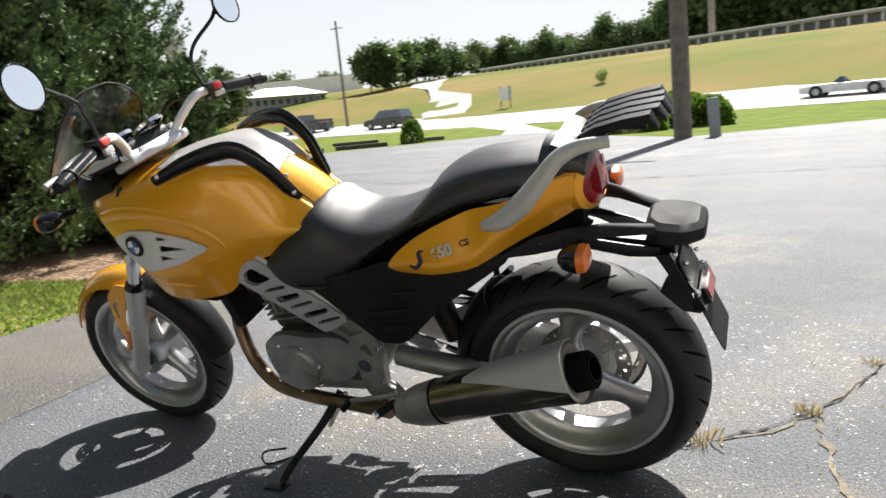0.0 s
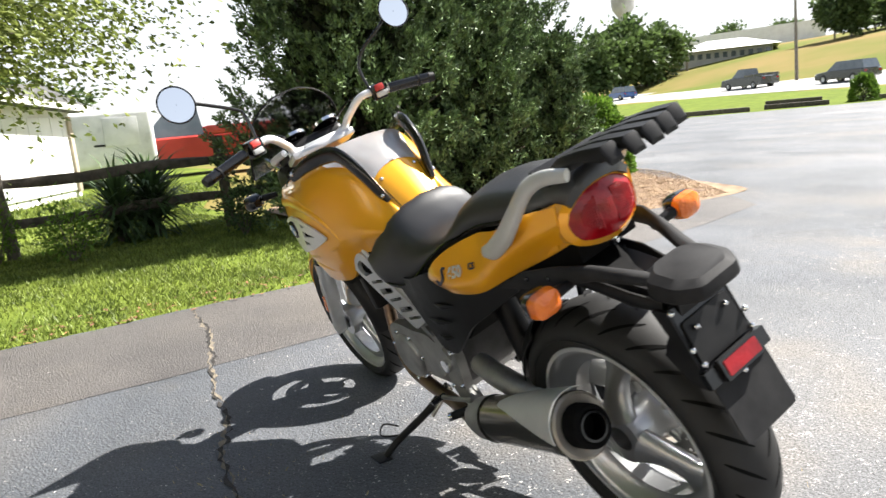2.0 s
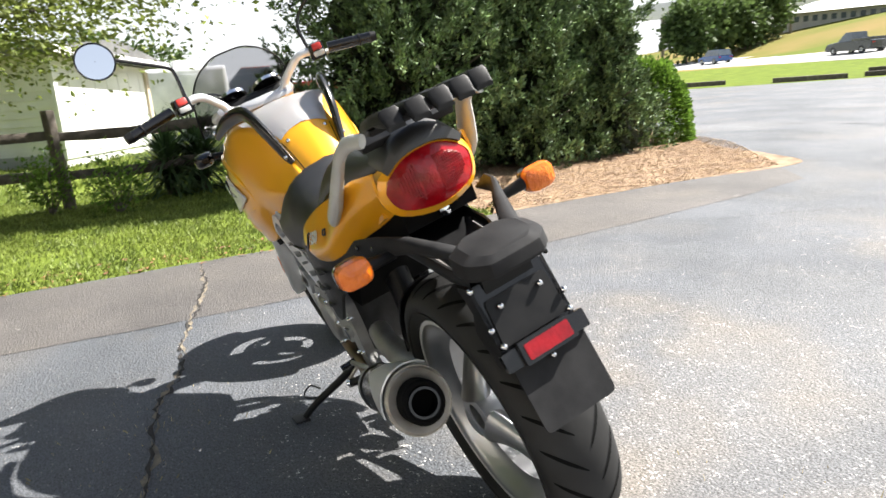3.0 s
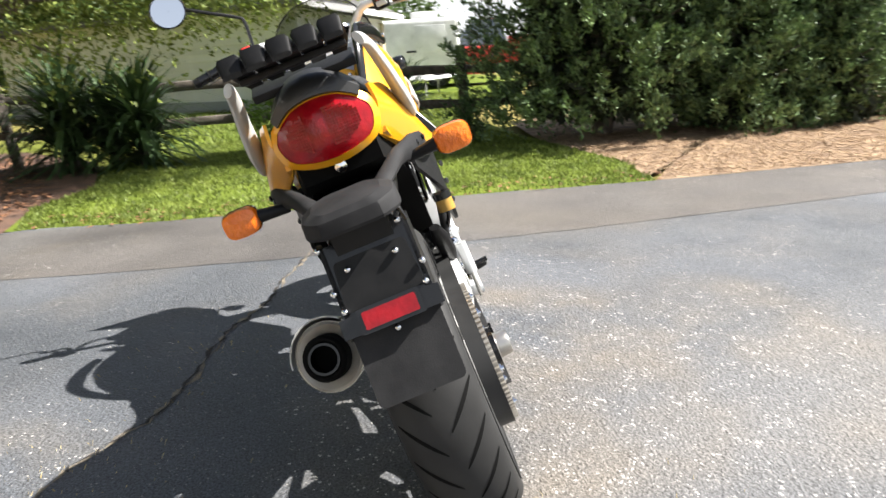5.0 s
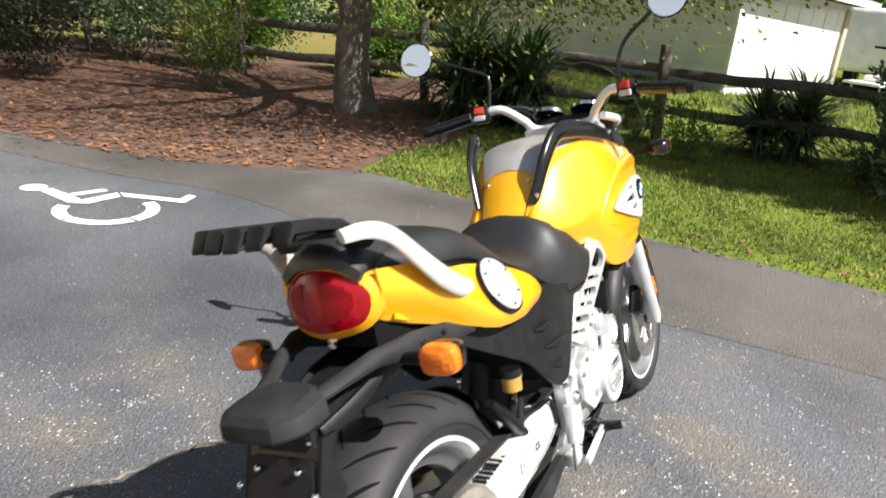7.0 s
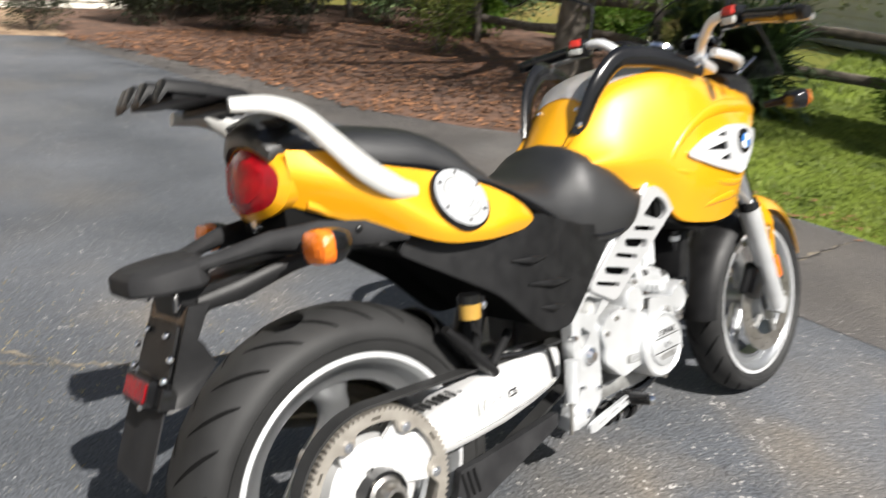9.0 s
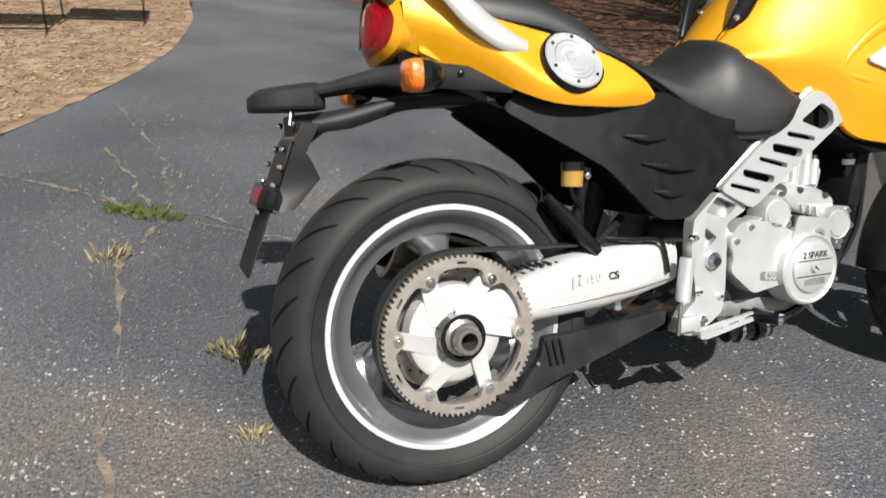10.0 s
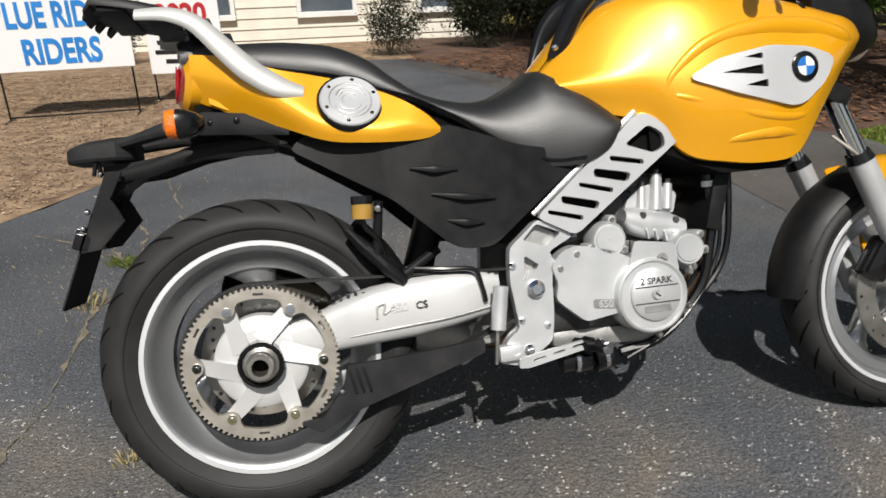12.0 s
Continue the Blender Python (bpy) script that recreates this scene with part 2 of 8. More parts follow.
M = {
    "paint": material("golden_yellow_paint", (0.86, 0.40, 0.008), (0.83, 0.375, 0.006), 3, 0.36, 0.25, coat=0.8, rough_var=0.04),
    "frame_silver": material("silver_frame_paint", (0.60, 0.605, 0.61), (0.54, 0.545, 0.55), 7, 0.36, 0.5, coat=0.2, bump=0.03, bump_scale=260),
    "case_dark": material("dark_engine_casting", (0.09, 0.09, 0.09), (0.05, 0.05, 0.05), 16, 0.5, 0.5, bump=0.1, bump_scale=160),
    "silver_paint": material("silver_paint", (0.74, 0.745, 0.755), (0.68, 0.685, 0.695), 6, 0.40, 0.45, coat=0.3, bump=0.02, bump_scale=300),
    "pale_cast": material("pale_cast_aluminium", (0.63, 0.63, 0.625), (0.56, 0.56, 0.555), 9, 0.42, 0.3, bump=0.03, bump_scale=260),
    "rail": material("cast_grey_rail", (0.56, 0.56, 0.54), (0.5, 0.5, 0.48), 14, 0.48, 0.35, bump=0.06, bump_scale=300),
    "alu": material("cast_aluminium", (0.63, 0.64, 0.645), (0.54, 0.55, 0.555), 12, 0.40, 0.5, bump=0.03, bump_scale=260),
    # dull metal; on left-side parts its darkness stands in for shade
    "alu_dark": material("dull_and_shaded_aluminium", (0.42, 0.42, 0.41), (0.28, 0.28, 0.27), 16, 0.5, 0.7, bump=0.1, bump_scale=160),
    "steel": material("steel", (0.50, 0.48, 0.45), (0.38, 0.36, 0.33), 20, 0.32, 0.9, bump=0.04),
    "chrome": material("chrome", (0.82, 0.83, 0.84), (0.75, 0.76, 0.78), 10, 0.1, 1.0, rough_var=0.04),
    "exhaust": material("brushed_exhaust", (0.33, 0.295, 0.235), (0.22, 0.195, 0.155), 9, 0.2, 0.95, rough_var=0.08),
    "header": material("heat_tinted_pipe", (0.30, 0.20, 0.12), (0.16, 0.11, 0.08), 12, 0.35, 0.85),
    "pulley": material("sprocket_steel", (0.44, 0.41, 0.36), (0.34, 0.31, 0.27), 25, 0.42, 0.6, bump=0.05),
    "plastic": material("black_plastic", (0.012, 0.012, 0.0125), (0.008, 0.008, 0.0085), 30, 0.45, spec=0.22, bump=0.045, bump_scale=700),
    "plastic_grey": material("weathered_grey_plastic", (0.030, 0.030, 0.031), (0.019, 0.019, 0.020), 18, 0.62, spec=0.10, bump=0.07, bump_scale=400),
    "gloss": material("gloss_black_plastic", (0.008, 0.008, 0.0085), (0.005, 0.005, 0.0055), 12, 0.2, coat=0.2, spec=0.4),
    "seat": material("black_vinyl", (0.013, 0.013, 0.0135), (0.009, 0.009, 0.0095), 9, 0.46, spec=0.8, bump=0.10, bump_scale=420),
    "rubber": material("tyre_rubber", (0.030, 0.030, 0.030), (0.018, 0.018, 0.018), 10, 0.58, spec=0.25, bump=0.03, bump_scale=300),
    "rim": material("silver_wheel_paint", (0.46, 0.47, 0.48), (0.40, 0.41, 0.42), 8, 0.34, 0.85, coat=0.15),
    # near-black for bores and seams, and for shade painted into hollows
    "dark": material("void_and_shade_black", (0.006, 0.006, 0.006), (0.004, 0.004, 0.004), 8, 0.9, spec=0.1),
    "red": material("red_lens", (0.33, 0.003, 0.008), (0.20, 0.002, 0.006), 30, 0.16, coat=0.25, spec=0.35, bump=0.15, bump_scale=120),
    "orange": material("amber_lens", (0.85, 0.20, 0.008), (0.72, 0.14, 0.005), 30, 0.16, coat=0.6, bump=0.4, bump_scale=120),
    "red_switch": material("red_switch_plastic", (0.5, 0.03, 0.02), None, 20, 0.4),
    "mirror": material("mirror_glass", (0.92, 0.94, 0.95), (0.92, 0.94, 0.95), 5, 0.02, 1.0, rough_var=0.0),
    "screen": clear_material("smoked_screen", (0.42, 0.42, 0.44), 0.04, 1.2),
    "fluid": material("amber_fluid_plastic", (0.42, 0.26, 0.05), (0.35, 0.2, 0.04), 20, 0.35),
    "white": material("white_enamel", (0.8, 0.8, 0.8), (0.75, 0.75, 0.75), 9, 0.35),
    "blue": material("blue_enamel", (0.02, 0.16, 0.5), None, 9, 0.3),
    "decal": material("dark_decal", (0.03, 0.03, 0.06), None, 9, 0.4),
    "asphalt": asphalt_material("worn_asphalt", (0.054, 0.059, 0.067), (0.106, 0.112, 0.124), (0.42, 0.40, 0.37), 0.07, [(0.45, -0.75, 1.0), (0.25, -0.15, 0.75), (-0.5, -0.9, 0.8), (0.3, 1.4, 0.45), (1.0, -0.2, 0.6), (-0.7, 0.2, 0.5), (-2.5, -2.0, 1.6), (0.5, -3.2, 1.2)]),
    "asphalt_old": asphalt_material("older_asphalt", (0.060, 0.055, 0.053), (0.105, 0.096, 0.09), (0.32, 0.29, 0.25), 0.10, []),
    "road": material("pale_concrete_road", (0.36, 0.36, 0.35), (0.28, 0.28, 0.27), 0.2, 0.85, bump=0.2, spec=0.3),
    "line": material("white_road_paint", (0.78, 0.78, 0.76), (0.55, 0.55, 0.54), 24, 0.7, bump=0.3, bump_scale=150),
    "crack": material("crack_fill", (0.035, 0.03, 0.027), (0.02, 0.018, 0.016), 30, 0.95, bump=0.8, bump_scale=90),
    "dust": material("dry_dust_in_crack", (0.25, 0.21, 0.15), (0.12, 0.105, 0.085), 18, 0.95, bump=0.8, bump_scale=120),
    "grass": material("grass_ground", (0.135, 0.175, 0.028), (0.075, 0.105, 0.018), 1.2, 0.95, bump=0.8, bump_scale=30, spec=0.06),
    "hill": material("dry_meadow", (0.20, 0.150, 0.058), (0.10, 0.125, 0.022), 0.07, 0.95, bump=0.6, bump_scale=3, spec=0.06),
    "mulch": material("pine_mulch", (0.33, 0.23, 0.14), (0.15, 0.095, 0.06), 7, 0.95, bump=1.0, bump_scale=45),
    "leafmould": material("leaf_litter_soil", (0.13, 0.07, 0.045), (0.06, 0.035, 0.025), 5, 0.95, bump=1.0, bump_scale=40),
    "blade": leaf_material("grass_blades", (0.23, 0.28, 0.06), (0.12, 0.16, 0.035)),
    "dryblade": leaf_material("dry_grass", (0.50, 0.42, 0.22), (0.34, 0.27, 0.13)),
    "chip": material("mulch_chips", (0.42, 0.31, 0.20), (0.24, 0.16, 0.10), 3, 0.9, island=0.5),
    "fallen": material("fallen_leaves", (0.24, 0.11, 0.05), (0.15, 0.07, 0.035), 3, 0.8, island=0.5),
    "juniper": leaf_material("juniper_foliage", (0.20, 0.29, 0.115), (0.04, 0.068, 0.03), 9.0, 0.04),
    "hedge": leaf_material("boxwood_foliage", (0.15, 0.26, 0.035), (0.08, 0.15, 0.02)),
    "treeleaf": leaf_material("tree_leaves", (0.24, 0.28, 0.07), (0.12, 0.16, 0.035)),
    "yucca": leaf_material("yucca_leaves", (0.09, 0.15, 0.055), (0.04, 0.07, 0.03)),
    "woods": leaf_material("woodland_foliage", (0.11, 0.165, 0.05), (0.055, 0.09, 0.028), 0.3),
    "shrub": leaf_material("dark_shrub_and_shade_leaves", (0.05, 0.06, 0.03), (0.03, 0.035, 0.02)),
    "bark": material("grey_bark", (0.17, 0.145, 0.12), (0.085, 0.072, 0.06), 9, 0.95, bump=1.0, bump_scale=35),
    "oldwood": material("weathered_timber", (0.13, 0.11, 0.09), (0.06, 0.05, 0.042), 12, 0.9, bump=0.7, bump_scale=40, rand=0.25),
    "pole": material("creosoted_pole", (0.22, 0.19, 0.15), (0.14, 0.12, 0.1), 4, 0.9, bump=0.5),
    "siding": material("sage_siding", (0.75, 0.745, 0.72), (0.67, 0.665, 0.64), 2, 0.7, rand=0.06),
    "clap": material("cream_clapboard", (0.72, 0.69, 0.60), (0.64, 0.60, 0.52), 3, 0.75, rand=0.06),
    "whitewall": material("white_painted_wall", (0.78, 0.78, 0.76), (0.7, 0.7, 0.68), 1.5, 0.7),
    "roof": material("grey_shingle_roof", (0.16, 0.16, 0.16), (0.1, 0.1, 0.1), 3, 0.9, bump=0.5),
    "glass": material("window_glass", (0.10, 0.12, 0.14), (0.07, 0.09, 0.11), 3, 0.06, spec=0.8),
    "car_white": material("white_car_paint", (0.78, 0.78, 0.78), None, 3, 0.3, coat=0.6),
    "car_dark": material("dark_car_paint", (0.025, 0.03, 0.035), None, 3, 0.25, coat=0.6),
    "car_blue": material("blue_car_paint", (0.03, 0.09, 0.28), None, 3, 0.25, coat=0.6),
    "car_silver": material("silver_car_paint", (0.5, 0.51, 0.52), None, 3, 0.3, 0.4, coat=0.6),
    "car_red": material("red_truck_paint", (0.42, 0.04, 0.03), None, 3, 0.35, coat=0.4),
    "sign_white": material("white_sign_board", (0.8, 0.8, 0.8), (0.76, 0.76, 0.77), 2, 0.5),
    "sign_blue": material("sign_blue_letters", (0.02, 0.22, 0.62), None, 5, 0.5),
    "sign_red": material("sign_red_letters", (0.5, 0.02, 0.03), None, 5, 0.5),
    "concrete": material("grey_concrete", (0.42, 0.42, 0.41), (0.33, 0.33, 0.32), 0.6, 0.9, bump=0.3),
    "brown": material("tan_cladding", (0.48, 0.40, 0.30), (0.4, 0.33, 0.25), 1, 0.8),
}


# ==== shape helpers ====
def settle(bm, angle=38):
    bmesh.ops.recalc_face_normals(bm, faces=bm.faces)
    lim = radians(angle)
    for f in bm.faces:
        f.smooth = True
    for e in bm.edges:
        e.smooth = len(e.link_faces) == 2 and e.calc_face_angle(0) < lim


def part(name, bm, mat, parent=None, label="", angle=38):
    """Links a bmesh as one mesh object, under a thing or a part where one is given."""
    settle(bm, angle)
    me = bpy.data.meshes.new(name)
    bm.to_mesh(me)
    bm.free()
    me.materials.append(M[mat])
    ob = new(name, me)
    ob.parent = parent
    return tagged(ob, label)


def thing(name, label, category, m=None, group="", kind=""):
    ob = new(name)
    if m is not None:
        ob.matrix_world = m
    return tagged(ob, label, category, group, kind)


def np_mesh(name, v, f, mat, parent=None, smooth=False):
    """A mesh from arrays of corners and of triangles or quads."""
    v, f = np.asarray(v, np.float32), np.asarray(f, np.int32)
    me = bpy.data.meshes.new(name)
    me.vertices.add(len(v))
    me.vertices.foreach_set("co", v.ravel())
    me.loops.add(f.size)
    me.loops.foreach_set("vertex_index", f.ravel())
    me.polygons.add(len(f))
    me.polygons.foreach_set("loop_start", np.arange(0, f.size, f.shape[1], dtype=np.int32))
    me.update(calc_edges=True)
    me.validate()
    if smooth:
        me.polygons.foreach_set("use_smooth", np.ones(len(f), bool))
    me.materials.append(M[mat])
    ob = new(name, me)
    ob.parent = parent
    return ob


def B():
    return bmesh.new()


def catmull(pts, n):
    """n points on a smooth line through pts."""
    p = np.asarray(pts, float)
    p = np.vstack([2 * p[0] - p[1], p, 2 * p[-1] - p[-2]])
    out = []
    for u in np.linspace(0, len(pts) - 1 - 1e-9, n):
        i, t = int(u), u - int(u)
        a, b, c, d = p[i], p[i + 1], p[i + 2], p[i + 3]
        out.append(0.5 * (2 * b + (c - a) * t + (2 * a - 5 * b + 4 * c - d) * t * t + (3 * b - a - 3 * c + d) * t ** 3))
    return np.array(out)


def box(bm, c, s, rot=(0, 0, 0), bev=0.0, seg=2):
    g = bmesh.ops.create_cube(bm, size=1, matrix=pose(*c, *rot) @ Matrix.Diagonal((*s, 1)))
    if bev:
        es = list({e for v in g["verts"] for e in v.link_edges})
        bmesh.ops.bevel(bm, geom=es, offset=bev, segments=seg, affect="EDGES", profile=0.6)
    return bm


def ball(bm, c, s, rot=(0, 0, 0), u=16, v=10):
    bmesh.ops.create_uvsphere(bm, u_segments=u, v_segments=v, radius=1, matrix=pose(*c, *rot) @ Matrix.Diagonal((*s, 1)))
    return bm


def loft(bm, rings, cap=True):
    rows = [[bm.verts.new(p) for p in r] for r in rings]
    n = len(rows[0])
    for a, b in zip(rows, rows[1:]):
        for i in range(n):
            bm.faces.new((a[i], a[(i + 1) % n], b[(i + 1) % n], b[i]))
    if cap:
        bm.faces.new(rows[0][::-1])
        bm.faces.new(rows[-1])
    return bm


def tube(bm, pts, r, seg=10, n=0, flat=1.0, up=(0, 0, 1)):
    """A round or flattened bar along a smooth line; r: one radius, or one for each point."""
    k = len(pts)
    n = n or (k if k == 2 else (k - 1) * 6 + 1)
    line = catmull(pts, n) if k > 2 else np.array([np.array(pts[0]) + (np.array(pts[1]) - np.array(pts[0])) * t for t in np.linspace(0, 1, n)])
    rr = np.interp(np.linspace(0, k - 1, n), range(k), [r] * k if np.isscalar(r) else r)
    rings = []
    side = None
    for i in range(n):
        d = Vector(line[min(i + 1, n - 1)] - line[max(i - 1, 0)]).normalized()
        if side is None:
            side = d.cross(Vector(up))
            side = side.normalized() if side.length > 1e-4 else Vector((0, 1, 0))
        side = (side - d * side.dot(d)).normalized()
        o = side.cross(d)
        rings.append([Vector(line[i]) + (side * math.cos(a) + o * math.sin(a) * flat) * rr[i] for a in (2 * math.pi * j / seg for j in range(seg))])
    return loft(bm, rings)


def lathe(bm, prof, c=(0, 0, 0), seg=48, close=True, turn=None):
    """A ring or disc round the y axis at c, from rows of radius and y."""
    m = turn or Matrix.Identity(4)
    rings = []
    for j in range(seg):
        a = 2 * math.pi * j / seg
        rings.append([Vector(c) + m @ Vector((r * math.cos(a), y, r * math.sin(a))) for r, y in prof])
    rows = [[bm.verts.new(p) for p in r] for r in rings]
    k = len(prof)
    for j in range(seg):
        a, b = rows[j], rows[(j + 1) % seg]
        for i in range(k if close else k - 1):
            bm.faces.new((a[i], b[i], b[(i + 1) % k], a[(i + 1) % k]))
    if not close:
        for i in (0, k - 1):
            if prof[i][0] > 1e-6:
                bm.faces.new([rows[j][i] for j in range(seg)])
    bmesh.ops.remove_doubles(bm, verts=bm.verts, dist=1e-6)
    return bm


def rod(bm, p, q, r, seg=12, r2=None):
    return tube(bm, [p, q], [r, r if r2 is None else r2], seg, 2)


def rounded(poly, r, n=4):
    """The outline with its corners rounded."""
    out, k = [], len(poly)
    for i in range(k):
        p0, p, p1 = Vector(poly[i - 1]), Vector(poly[i]), Vector(poly[(i + 1) % k])
        a, b = p0 - p, p1 - p
        d = min(r, a.length * 0.45, b.length * 0.45)
        s, e = p + a.normalized() * d, p + b.normalized() * d
        out += [tuple(s.lerp(p, t).lerp(p.lerp(e, t), t)) for t in np.linspace(0, 1, n)]
    return out


def plate(bm, outline, holes=(), y0=-0.005, y1=0.005, warp=None):
    """A plate in the x-z plane between y0 and y1, with holes through it; warp may bend it sideways."""
    loops = []
    for line in (outline, *holes):
        vs = [bm.verts.new((x, y0, z)) for x, z in line]
        es = [bm.edges.new((vs[i], vs[(i + 1) % len(vs)])) for i in range(len(vs))]
        loops.append((vs, es))
    alle = [e for _, es in loops for e in es]
    g = bmesh.ops.triangle_fill(bm, use_beauty=True, edges=alle)
    faces = [f for f in g["geom"] if isinstance(f, bmesh.types.BMFace)]
    ex = bmesh.ops.extrude_face_region(bm, geom=faces)
    top = [v for v in ex["geom"] if isinstance(v, bmesh.types.BMVert)]
    for v in top:
        v.co.y = y1
    if warp:
        for v in {v for vs, _ in loops for v in vs} | set(top):
            v.co.y += warp(v.co.x, v.co.z)
    return bm


def flip(bm):
    """Adds the mirror image across the middle plane."""
    g = bmesh.ops.duplicate(bm, geom=list(bm.verts) + list(bm.edges) + list(bm.faces))
    vs = [v for v in g["geom"] if isinstance(v, bmesh.types.BMVert)]
    for v in vs:
        v.co.y = -v.co.y
    bmesh.ops.reverse_faces(bm, faces=[f for f in g["geom"] if isinstance(f, bmesh.types.BMFace)])
    return bm


def mirrored(make, name, mat, parent, label=""):
    """One part for each side of the middle plane; make(bm, s) builds it for s = 1 (left) or -1."""
    obs = []
    for s in (1, -1):
        bm = B()
        make(bm, s)
        obs.append(part(name, bm, mat, parent, label))
    return obs


def letters(text, size, mat, m, parent=None, name="lettering", depth=0.002, bold=0.0, squeeze=1.0):
    cu = bpy.data.curves.new(name, "FONT")
    cu.body, cu.size, cu.extrude, cu.offset = text, size, depth, bold
    cu.align_x, cu.align_y = "CENTER", "CENTER"
    tmp = bpy.data.objects.new(name, cu)
    scene.collection.objects.link(tmp)
    me = bpy.data.meshes.new_from_object(tmp.evaluated_get(bpy.context.evaluated_depsgraph_get()))
    bpy.data.objects.remove(tmp)
    me.materials.clear()
    me.materials.append(M[mat])
    ob = new(name, me)
    ob.parent = parent
    ob.matrix_basis = m @ Matrix.Diagonal((squeeze, 1, 1, 1))
    return ob


# ==== ground, pavement and beds ====
def smooth01(t):
    t = min(1.0, max(0.0, t))
    return t * t * (3 - 2 * t)


RISE = (0, 24, 38, 46, 55, 60, 68, 75, 90, 106, 125, 160, 400), (0, 0, 0.16, 0.52, 1.15, 2.3, 4.35, 5.1, 6.8, 8.2, 8.9, 9.6, 12)


def gz(x, y):
    """Height of the land: level at the lot, up to the road, a steep bank behind it, then a long rise."""
    v = -y - 0.27 * x
    z = float(np.interp(v, RISE[0], RISE[1]))
    return z * (1 - 0.45 * smooth01((x - 80) / 70))


def sheet(name, outline, mat, lift, step=1.2, parent=None, jitter=0.0, label="", category="", seed=3):
    """A thin covering laid over the land within an outline."""
    rnd = random.Random(seed)
    pts = [(x + rnd.uniform(-1, 1) * jitter, y + rnd.uniform(-1, 1) * jitter) for x, y in outline]
    bm = B()
    vs = [bm.verts.new((x, y, 0)) for x, y in pts]
    es = [bm.edges.new((vs[i], vs[(i + 1) % len(vs)])) for i in range(len(vs))]
    bmesh.ops.triangle_fill(bm, use_beauty=True, edges=es)
    for _ in range(7):
        long = [e for e in bm.edges if e.calc_length() > step * (1 + 0.12 * max(0, (e.verts[0].co.length - 12)))]
        if not long:
            break
        bmesh.ops.subdivide_edges(bm, edges=long, cuts=1)
        bmesh.ops.triangulate(bm, faces=[f for f in bm.faces if len(f.verts) > 3])
    for v in bm.verts:
        v.co.z = gz(v.co.x, v.co.y) + lift
    for f in bm.faces:
        if f.normal.z < 0:
            f.normal_flip()
    ob = part(name, bm, mat, parent, label)
    return tagged(ob, label, category, "", "structure")


def dense(pts, n):
    return [tuple(p) for p in catmull(pts, n)]


axis = sorted({round(s * (1.13 ** k - 1) * 6, 2) for k in range(0, 36) for s in (-1, 1)})
axis = [a for a in axis if abs(a) < 420] + [0.001]
axis = sorted(axis)
gv = [(x, y, gz(x, y) - (0.06 if math.hypot(x, y) < 36 else 0.012)) for y in axis for x in axis]
na = len(axis)
gf = [(j * na + i, j * na + i + 1, (j + 1) * na + i + 1, (j + 1) * na + i) for j in range(na - 1) for i in range(na - 1)]
ground = np_mesh("ground", gv, gf, "hill", smooth=True)
tagged(ground, "wide meadow ground with dry and green grass", "ground", "", "structure")

EDGE = dense([(3.36, -1.7), (3.38, -0.6), (3.38, 0.3), (3.34, 1.0), (3.35, 1.75), (3.40, 2.5), (3.0, 3.0), (2.65, 3.7), (2.5, 4.6), (2.25, 5.6), (1.9, 6.6), (1.6, 7.5)], 67)
LEFT = dense([(0.05, 7.9), (-0.05, 5.8), (-0.26, 4.4), (-0.62, 3.33), (-0.84, 2.86), (-1.12, 2.3), (-1.7, 1.5), (-2.6, 0.95), (-4.2, 0.6), (-7, 0.5), (-12, 0.5)], 50)
BED = dense([(11.5, -8.0), (8.0, -6.9), (6.0, -6.1), (5.0, -5.6), (4.0, -5.3), (3.36, -4.87), (3.42, -3.4), (3.36, -1.7)], 40)
FAR_EDGE = [(-13, -21.0), (-3.1, -20.3), (1.6, -17.3), (4.6, -21.5), (7.6, -27.0), (10.4, -28.6), (12.3, -26.3), (14.2, -23.8), (16.5, -21.4), (20.5, -18.0), (24, -12)]
lot = sheet("pavement_lot", EDGE + LEFT + FAR_EDGE + BED, "asphalt", 0.004, 1.0, None, 0.012,
            "worn grey asphalt parking lot with cracks", "pavement")
verge = sheet("grass_verge", EDGE[:31] + [(3.45, 2.66), (4.2, 2.75), (5.1, 2.6), (9, 3.2), (26, 8), (30, -4), (20, -4.5), (9.5, -1.2), (6.0, -1.5), (4.2, -1.8)], "grass", 0.002, 1.0, None, 0.0, "strip of lawn beside the asphalt", "grass")
mulch_bed = sheet("mulch_bed", BED[::-1] + [(3.5, -1.7), (4.2, -1.8), (6.0, -1.5), (8, -1.6), (9.5, -3), (12, -7.0)], "mulch", 0.006, 1.0, None, 0.01, "brown mulch bed under the evergreens", "mulch")
litter_bed = sheet("litter_bed", [(3.38, 2.56), (3.0, 2.98), (2.63, 3.68), (2.48, 4.58), (2.23, 5.58), (1.88, 6.58), (1.58, 7.48), (1.55, 10.4), (9, 11.5), (8.8, 4.8), (6.9, 3.2), (5.1, 2.6), (4.2, 2.75)], "leafmould", 0.005, 0.8, None, 0.02, "leaf litter and bare soil under a tree", "soil")
mulch_left = sheet("mulch_bed_far", LEFT[:46] + [(-9, 3), (-9, 10.4), (1.6, 10.4), (1.6, 7.48)], "mulch", 0.006, 0.8, None, 0.015, "tan mulch bed beside the asphalt", "mulch")
near_lawn = sheet("lawn_far", [(24.2, -11.9), (20.6, -17.9), (16.6, -21.3), (14.3, -23.7), (12.4, -26.2), (10.6, -28.6), (12.0, -33.5), (17.5, -43.2), (20, -44.4), (35, -49.2), (60, -54.8), (110, -68.8), (110, -14)], "grass", 0.003, 3.0, None, 0.0, "green lawn along the road", "grass")
